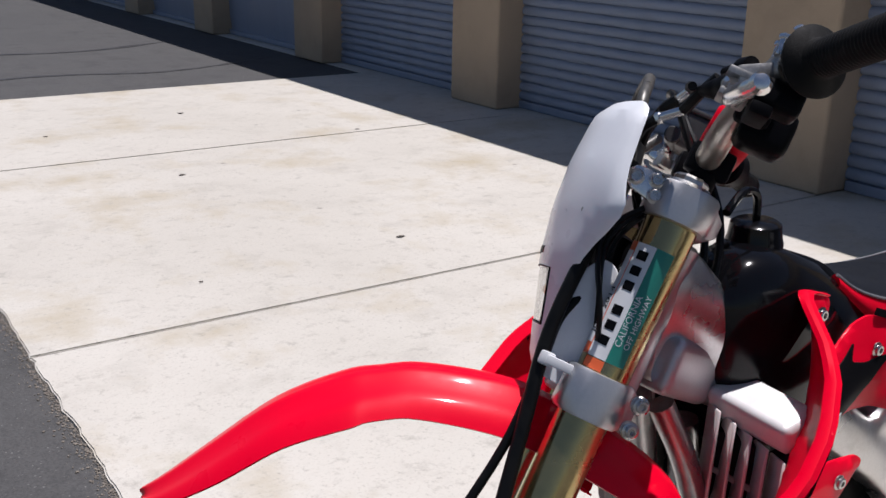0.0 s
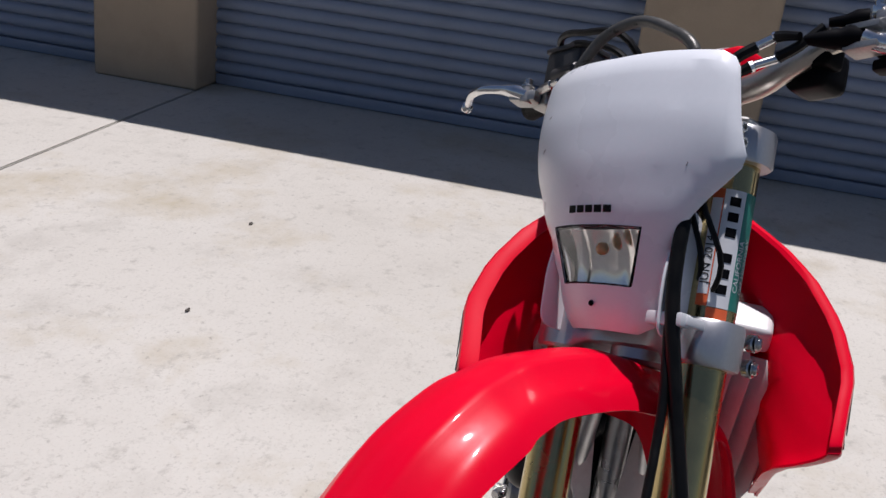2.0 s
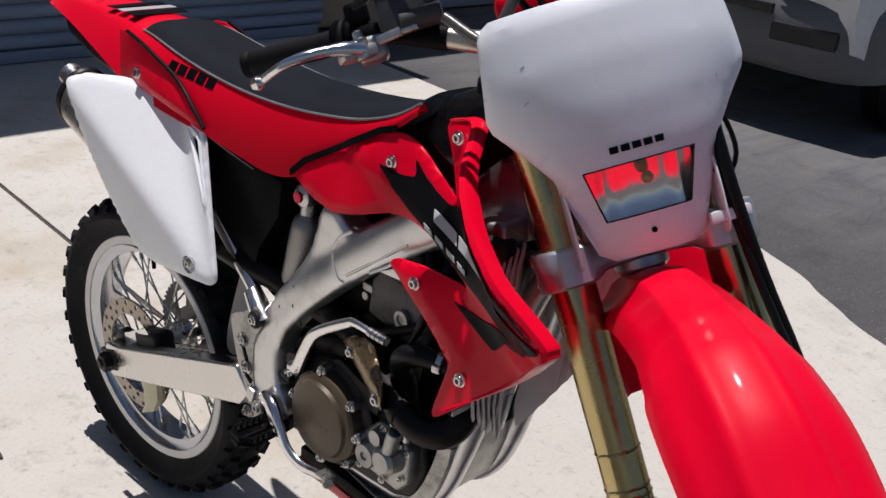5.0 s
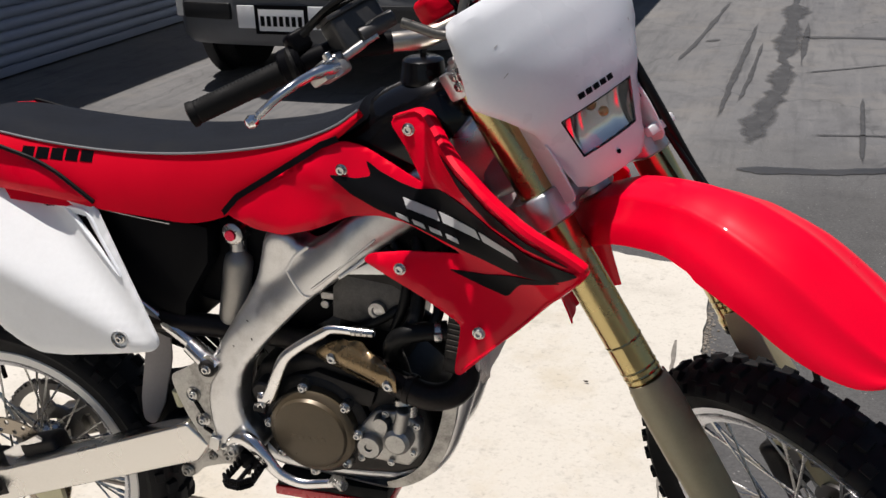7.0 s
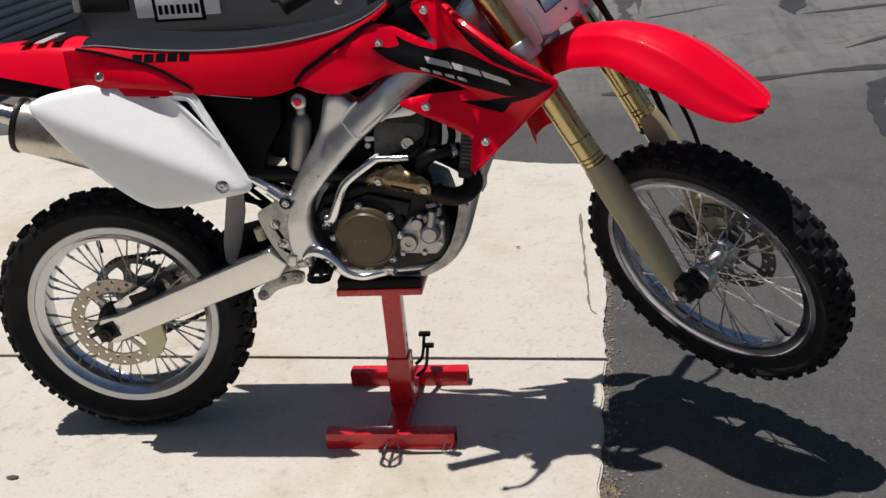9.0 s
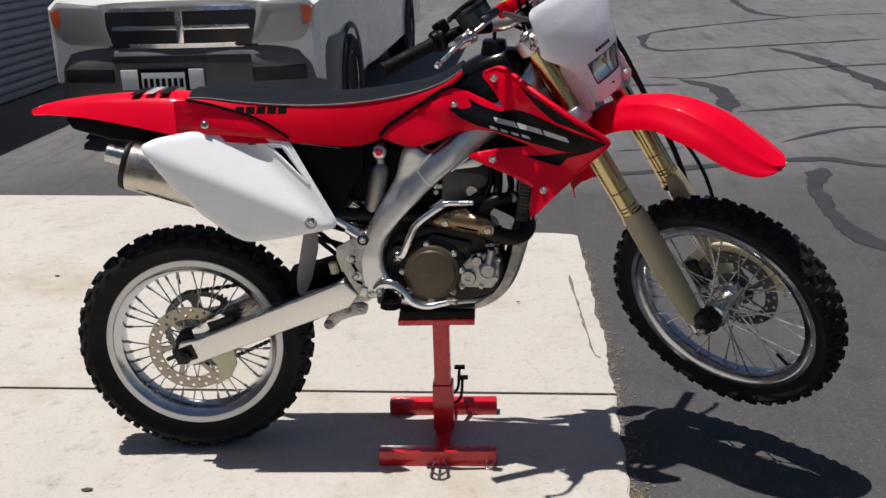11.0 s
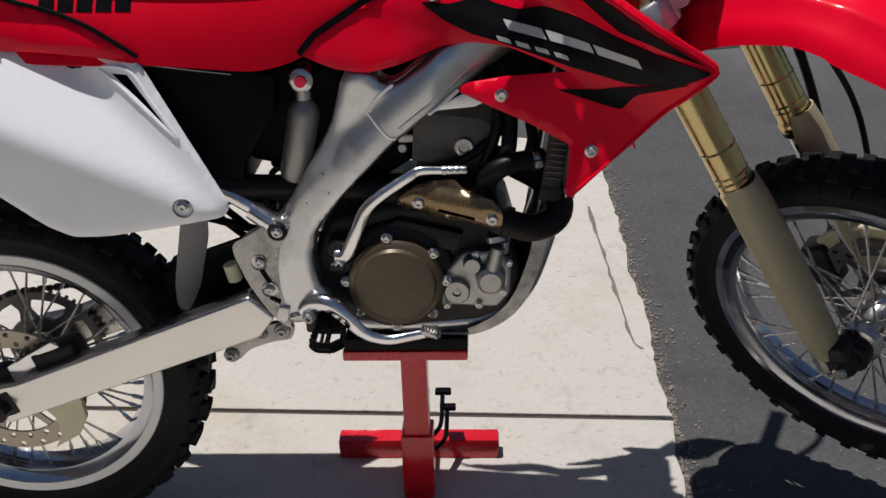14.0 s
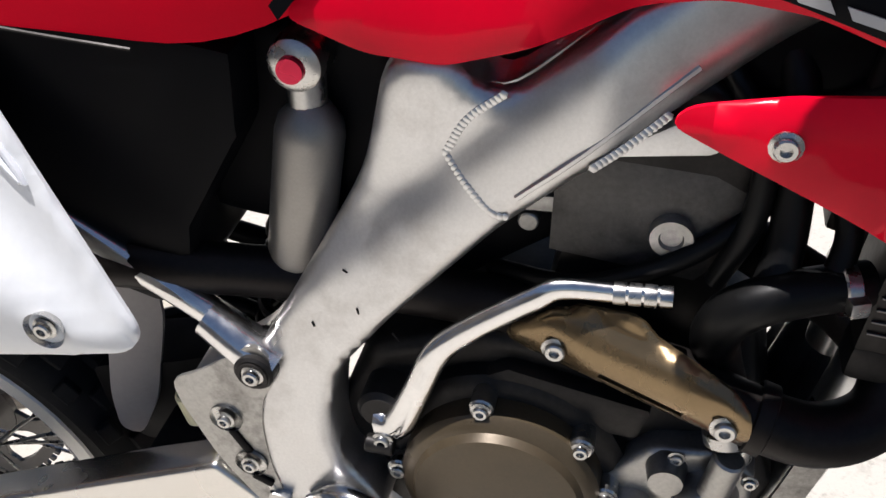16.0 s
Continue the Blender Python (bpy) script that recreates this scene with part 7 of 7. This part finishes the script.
LENS = [(-0.047, -0.034), (0.047, -0.034), (0.061, 0.0225), (-0.061, 0.0225)]
mask = part("headlight_mask", sheet(MASK, mask_ahead, 0.003, 0.014, 0.007, holes=[LENS], frame_of=mask_place), WHITE, bike, "white plastic headlight mask", smooth=50)
wide = [(-0.049, -0.036), (0.049, -0.036), (0.0635, 0.0245), (-0.0635, 0.0245)]
lamp = part("headlight", sheet(wide, lambda u, v: mask_ahead(u, v) - 0.0015, 0.010, 0.012, 0.003, holes=[LENS], frame_of=mask_place), BLACK, mask, "clear headlight with a dark bezel")
part("lens", sheet([(u * 0.995, v) for u, v in LENS], lambda u, v: mask_ahead(u, v) + 0.001, 0.002, 0.014, 0.0, frame_of=mask_place), GLASS, lamp, "clear lens").visible_shadow = False
part("reflector", sheet([(u * 1.05, v * 1.05) for u, v in LENS], lambda u, v: mask_ahead(u, v) + 0.006 + 0.022 * max(0, 1 - (u / 0.068) ** 2 - ((v + 0.006) / 0.050) ** 2) + 0.0016 * abs(math.sin(u * 150)) * (1 if abs(u) > 0.018 else 0), 0.002, 0.0025, 0.0, frame_of=mask_place), REFLECTOR, lamp, "bright reflector")
bulb = bmesh.new()
bmesh.ops.create_uvsphere(bulb, u_segments=18, v_segments=12, radius=0.0070)
part("bulb", moved(bulb, Matrix.Translation(mask_place(0.006, mask_ahead(0, -0.002) + 0.012, 0.003))), BULB, lamp, "amber glass bulb")
for i in range(5):
    part("mask_mark", sheet([(-0.030 + 0.0125 * i, 0.036), (-0.0205 + 0.0125 * i, 0.036), (-0.0205 + 0.0125 * i, 0.0435), (-0.030 + 0.0125 * i, 0.0435)], lambda u, v: mask_ahead(u, v) - 0.0008, 0.001, 0.02, 0.0, frame_of=mask_place), STICKER_BLACK, mask)
for l in (-0.078, 0.090):
    part("inner_cowl", front(prism(soft([(0.022, -0.085), (0.088, -0.080), (0.092, -0.02), (0.084, 0.030), (0.066, 0.056), (0.046, 0.048), (0.030, 0.005)], 0.015), l, l + 0.003, 0.001, 1)), WHITE, mask)
for u, v, ln, tilt in ((-0.095, 0.150, 0.005, 20), (-0.100, 0.112, 0.007, 25), (0.104, 0.088, 0.004, 70)):
    c, sn = math.cos(radians(tilt)) * ln / 2, math.sin(radians(tilt)) * ln / 2
    part("scratch", sheet([(u - c, v - sn), (u + c, v + sn), (u + c - 0.0003, v + sn + 0.0007), (u - c - 0.0003, v - sn + 0.0007)], lambda a, b: mask_ahead(a, b) - 0.0005, 0.0006, 0.02, 0.0, frame_of=mask_place), FLAP, mask)
part("mask_vent_screw", front(bolt((0.098, ML, -0.055), 0.0024, (1, 0, 0))), BLACK, mask)

# handlebar
BAR = [(-0.078, -0.402, 0.276), (-0.042, -0.300, 0.266), (-0.012, -0.215, 0.250), (0.002, -0.150, 0.222), (0.004, -0.100, 0.203), (0.004, 0.0, 0.198), (0.004, 0.100, 0.203), (0.002, 0.150, 0.222), (-0.012, 0.215, 0.250), (-0.042, 0.300, 0.266), (-0.078, 0.402, 0.276)]


def bars(bm):
    """The handlebar sits a few degrees further round in its clamps than the fork."""
    for v in bm.verts:
        v.co.x += 0.09 * v.co.y
    return front(bm)


bar = part("handlebar", bars(tube(BAR, [0.011, 0.011, 0.0115, 0.013, 0.0143, 0.0143, 0.0143, 0.013, 0.0115, 0.011, 0.011], 16, 6)), TITAN, bike, "bare alloy handlebar")
for s in (-1, 1):
    g0, g1 = Vector((-0.034, s * (0.282 if s > 0 else 0.270), 0.2605)), Vector((-0.082, s * 0.410, 0.2765))
    GM = Matrix.Translation(g0) @ (g1 - g0).to_track_quat("Y", "Z").to_matrix().to_4x4()
    ln = (g1 - g0).length
    prof = [(0.012, -0.004), (0.030 if s > 0 else 0.026, -0.004), (0.031 if s > 0 else 0.027, 0.0), (0.028 if s > 0 else 0.024, 0.004), (0.0185, 0.009)]
    k = 26
    for i in range(k):
        y = 0.012 + (ln - 0.020) * i / k
        prof += [(0.0166, y), (0.0159, y + (ln - 0.02) / k * 0.5)]
    prof += [(0.0178, ln - 0.006), (0.0178, ln), (0.012, ln + 0.002), (0.0, ln + 0.002)]
    part("grip", bars(lathe(prof, 24, GM)), GRIP, bar, "black ribbed rubber grip", smooth=30)
    def lever_set(bm):
        return bars(bm) if s > 0 else bars(moved(bm, Matrix.Translation((0.002, -0.036, -0.020))))

    if s > 0:
        clamp_bm = joined(lathe([(0.0115, -0.013), (0.018, -0.013), (0.019, -0.011), (0.019, 0.011), (0.018, 0.013), (0.0115, 0.013)], 24, Matrix.Translation((-0.021, 0.242, 0.255)) @ Vector((-0.33, 1, 0.2)).to_track_quat("Y", "Z").to_matrix().to_4x4()),
                          box((0.000, 0.243, 0.243), (0.040, 0.024, 0.018), 0.004, 2, rot=(0, 28, 0)), box((0.014, 0.238, 0.236), (0.026, 0.036, 0.007), 0.002, 2), box((0.014, 0.238, 0.216), (0.026, 0.036, 0.007), 0.002, 2))
        perch = part("lever_perch", bars(clamp_bm), CAST, bar, "cast alloy clutch lever perch")
        for dy in (-0.010, 0.012):
            part("perch_bolt", bars(joined(cyl((-0.006, 0.242 + dy, 0.268), (-0.006, 0.242 + dy, 0.278), 0.0042, 12), cyl((-0.006, 0.242 + dy, 0.276), (-0.006, 0.242 + dy, 0.281), 0.0062, 6), box((-0.010, 0.242 + dy, 0.266), (0.016, 0.013, 0.010), 0.003, 2))), POLISHED, perch)
        part("lever_bracket", bars(joined(box((-0.018, 0.270, 0.262), (0.022, 0.020, 0.022), 0.004, 2), cyl((-0.022, 0.268, 0.274), (-0.010, 0.276, 0.284), 0.0045, 10))), POLISHED, perch)
        part("cable_boot", bars(moved(lathe([(0.0, 0.0), (0.013, 0.002), (0.0135, 0.018), (0.010, 0.026), (0.0105, 0.030), (0.0075, 0.046), (0.0045, 0.060), (0.0, 0.060)], 18), Matrix.Translation((0.012, 0.238, 0.228)) @ Vector((0.55, -1, -0.05)).to_track_quat("Y", "Z").to_matrix().to_4x4())), BLACK, perch, "black rubber cable boot")
        part("cable_boot", bars(moved(lathe([(0.0, 0.0), (0.010, 0.002), (0.010, 0.014), (0.006, 0.024), (0.0045, 0.040), (0.0, 0.040)], 16), Matrix.Translation((0.008, 0.236, 0.250)) @ Vector((0.6, -1, -0.15)).to_track_quat("Y", "Z").to_matrix().to_4x4())), BLACK, perch)
    else:
        perch = part("lever_perch", lever_set(joined(box((0.012, s * 0.205, 0.252), (0.040, 0.036, 0.030), 0.008, 3), box((0.040, s * 0.222, 0.248), (0.034, 0.044, 0.016), 0.006, 2, rot=(0, 0, s * -20)), cyl((0.048, s * 0.215, 0.238), (0.048, s * 0.215, 0.260), 0.009))), CAST, bar, "cast alloy brake lever perch")
    if s > 0:
        way, tip = [(0.018, 0.240, 0.226), (0.014, 0.262, 0.216), (0.015, 0.295, 0.202), (0.016, 0.330, 0.195), (0.011, 0.365, 0.193), (0.006, 0.380, 0.195)], (0.004, 0.385, 0.196)
        fat = [0.0105, 0.0100, 0.0085, 0.0078, 0.0072, 0.0068]
    else:
        way, tip = [(0.046, -0.214, 0.250), (0.058, -0.232, 0.254), (0.066, -0.254, 0.257), (0.076, -0.280, 0.257), (0.076, -0.308, 0.254), (0.063, -0.334, 0.248)], (0.058, -0.343, 0.246)
        fat = [0.0115, 0.0095, 0.0064, 0.0060, 0.0056, 0.0054]
    part("lever", lever_set(joined(tube(way, fat, 12, 5, flat=0.8), moved(lathe([(0, -0.009), (0.006, -0.007), (0.009, 0), (0.006, 0.007), (0, 0.009)], 14), Matrix.Translation(tip)))), POLISHED, perch, "bare alloy hand lever")
    if s < 0:
        part("lever_pivot", lever_set(joined(cyl((0.048, s * 0.216, 0.262), (0.048, s * 0.216, 0.272), 0.006, 12), cyl((0.048, s * 0.216, 0.258), (0.048, s * 0.216, 0.263), 0.010, 14))), STEEL, perch)
        part("adjuster", lever_set(joined(cyl((0.040, s * 0.195, 0.256), (0.046, s * 0.165, 0.258), 0.006), cyl((0.046, s * 0.165, 0.258), (0.05, s * 0.145, 0.258), 0.0042))), STEEL, perch)
part("bar_sleeve", bars(tube([(0.002, -0.150, 0.222), (-0.012, -0.215, 0.250), (-0.032, -0.270, 0.2605)], [0.0155, 0.0145, 0.0145], 16, 5)), BLACK, bar)
part("master_cylinder", bars(joined(box((0.022, -0.190, 0.262), (0.050, 0.070, 0.046), 0.007, 3), box((0.022, -0.190, 0.287), (0.054, 0.074, 0.007), 0.003), cyl((0.045, -0.20, 0.248), (0.05, -0.15, 0.248), 0.011))), GUNMETAL, bar, "dark grey brake fluid reservoir")
part("reservoir_mark", bars(joined(*[box((0.014 + 0.009 * i, -0.190, 0.2912), (0.006, 0.022, 0.0012), 0.0004, 1) for i in range(2)])), STICKER_GREY, bar)
part("throttle_housing", bars(joined(cyl((-0.030, -0.255, 0.260), (-0.044, -0.282, 0.264), 0.026, 20), box((-0.028, -0.250, 0.285), (0.030, 0.030, 0.030), 0.008, 3))), BLACK, bar)
part("switch_box", bars(joined(box((-0.020, 0.256, 0.226), (0.044, 0.036, 0.026), 0.007, 3), box((-0.010, 0.262, 0.206), (0.020, 0.050, 0.012), 0.004, 2), box((-0.012, 0.175, 0.236), (0.034, 0.028, 0.040), 0.008, 3), box((-0.03, 0.155, 0.222), (0.05, 0.05, 0.045), 0.012, 3))), BLACK, bar, "black handlebar switches")
pad = part("bar_pad", bars(box((-0.008, 0.0, 0.234), (0.052, 0.175, 0.036), 0.012, 3)), RED_SEAT, bar, "red bar pad with white blocks")
for i in range(4):
    part("pad_mark", bars(box((0.004, -0.020 + 0.024 * i, 0.2522), (0.018, 0.016, 0.0015), 0.0005, 1, rot=(0, 0, 12))), STICKER_WHITE, pad)
part("pad_patch", bars(box((0.004, -0.066, 0.2520), (0.018, 0.036, 0.0018), 0.0005, 1)), STICKER_YELLOW, pad)

# hoses and cables
part("brake_hose", front(tube([(0.050, -0.150, 0.236), (0.080, -0.112, 0.190), (0.096, -0.083, 0.216), (0.098, -0.048, 0.251), (0.098, 0.002, 0.261), (0.098, 0.050, 0.243), (0.097, 0.087, 0.214), (0.078, 0.096, 0.15), (0.086, 0.101, 0.05), (0.086, 0.104, -0.04), (0.070, 0.116, -0.14), (0.045, 0.140, -0.30), (0.02, 0.135, -0.45), (-0.02, 0.115, -0.60), (-0.045, 0.10, -0.64)],
                           [0.0065, 0.0065, 0.0065, 0.0065, 0.0065, 0.0065, 0.0065, 0.0065, 0.0065, 0.0065, 0.006, 0.006, 0.006, 0.006, 0.006], 12, 6)), BRAID, bike, "dark braided brake hose")
part("hose_sleeve", front(tube([(0.080, 0.0955, 0.155), (0.086, 0.101, 0.05), (0.086, 0.104, -0.04), (0.070, 0.116, -0.14), (0.045, 0.140, -0.30), (0.02, 0.135, -0.45), (-0.02, 0.115, -0.60)], 0.0076, 12, 6)), CABLE, bike, "black rubber sleeve round the brake hose")
part("speedometer_cable", front(tube([(0.02, 0.05, 0.10), (0.045, 0.070, 0.05), (0.080, 0.094, -0.01), (0.080, 0.100, -0.07), (0.080, 0.110, -0.16), (0.10, 0.125, -0.30), (0.10, 0.130, -0.42), (0.06, 0.12, -0.60)], 0.005, 10)), CABLE, bike, "black cable along the fork")
part("white_clip", front(joined(box((0.078, 0.096, -0.062), (0.016, 0.046, 0.014), 0.003), box((0.064, 0.118, -0.062), (0.03, 0.006, 0.010), 0.002))), STICKER_WHITE, bike, "white plastic cable clip")
part("throttle_cable", front(joined(tube([(-0.02, -0.245, 0.292), (0.03, -0.20, 0.300), (0.060, -0.13, 0.285), (0.055, -0.05, 0.262), (-0.02, -0.03, 0.16), (-0.06, -0.02, 0.06)], 0.0045, 8),
                                    tube([(-0.02, -0.250, 0.288), (0.01, -0.205, 0.296), (0.04, -0.14, 0.280), (0.035, -0.07, 0.25), (-0.04, -0.03, 0.16), (-0.07, -0.02, 0.06)], 0.0045, 8))), CABLE, bike, "black throttle cables")
clutch = part("clutch_cable", front(joined(tube([(0.066, 0.186, 0.226), (0.066, 0.170, 0.229), (0.063, 0.157, 0.231)], [0.0045, 0.0055, 0.0060], 8), tube([(0.069, 0.140, 0.221), (0.078, 0.122, 0.206), (0.080, 0.095, 0.175), (0.055, 0.050, 0.12), (-0.02, 0.01, 0.05)], [0.0065, 0.0062, 0.0045, 0.0038, 0.0036], 8))), CABLE, bike, "black clutch cable")
part("adjuster", front(joined(cyl((0.063, 0.157, 0.231), (0.069, 0.140, 0.221), 0.0048, 12), cyl((0.062, 0.158, 0.232), (0.064, 0.154, 0.229), 0.0066, 8))), POLISHED, clutch, "bright cable adjuster")
start = part("hot_start_cable", front(joined(tube([(0.050, 0.200, 0.240), (0.058, 0.182, 0.220), (0.062, 0.162, 0.209)], [0.0045, 0.0055, 0.0060], 8), tube([(0.080, 0.145, 0.195), (0.088, 0.125, 0.180), (0.080, 0.090, 0.15), (0.03, 0.05, 0.09), (0.0, 0.06, 0.0)], [0.0060, 0.0045, 0.0036, 0.0036, 0.0036], 8))), CABLE, bike, "black starter cable")
part("adjuster", front(joined(cyl((0.062, 0.161, 0.208), (0.079, 0.145, 0.196), 0.0046, 12), cyl((0.077, 0.147, 0.197), (0.081, 0.143, 0.194), 0.0062, 8))), POLISHED, start, "bright cable adjuster")
part("wiring_block", front(box((0.055, 0.0, 0.04), (0.05, 0.10, 0.10), 0.02)), BLACK, mask, "black wiring behind the mask")
for i in range(9):
    part("wire", front(tube([(0.03, 0.022 * i - 0.06, 0.14), (0.062 + 0.008 * (i % 3), 0.020 * i - 0.05, 0.075), (0.05, 0.024 * i - 0.065, 0.0), (0.03, 0.015 * i - 0.03, -0.05)], 0.003, 6)), CABLE, mask)
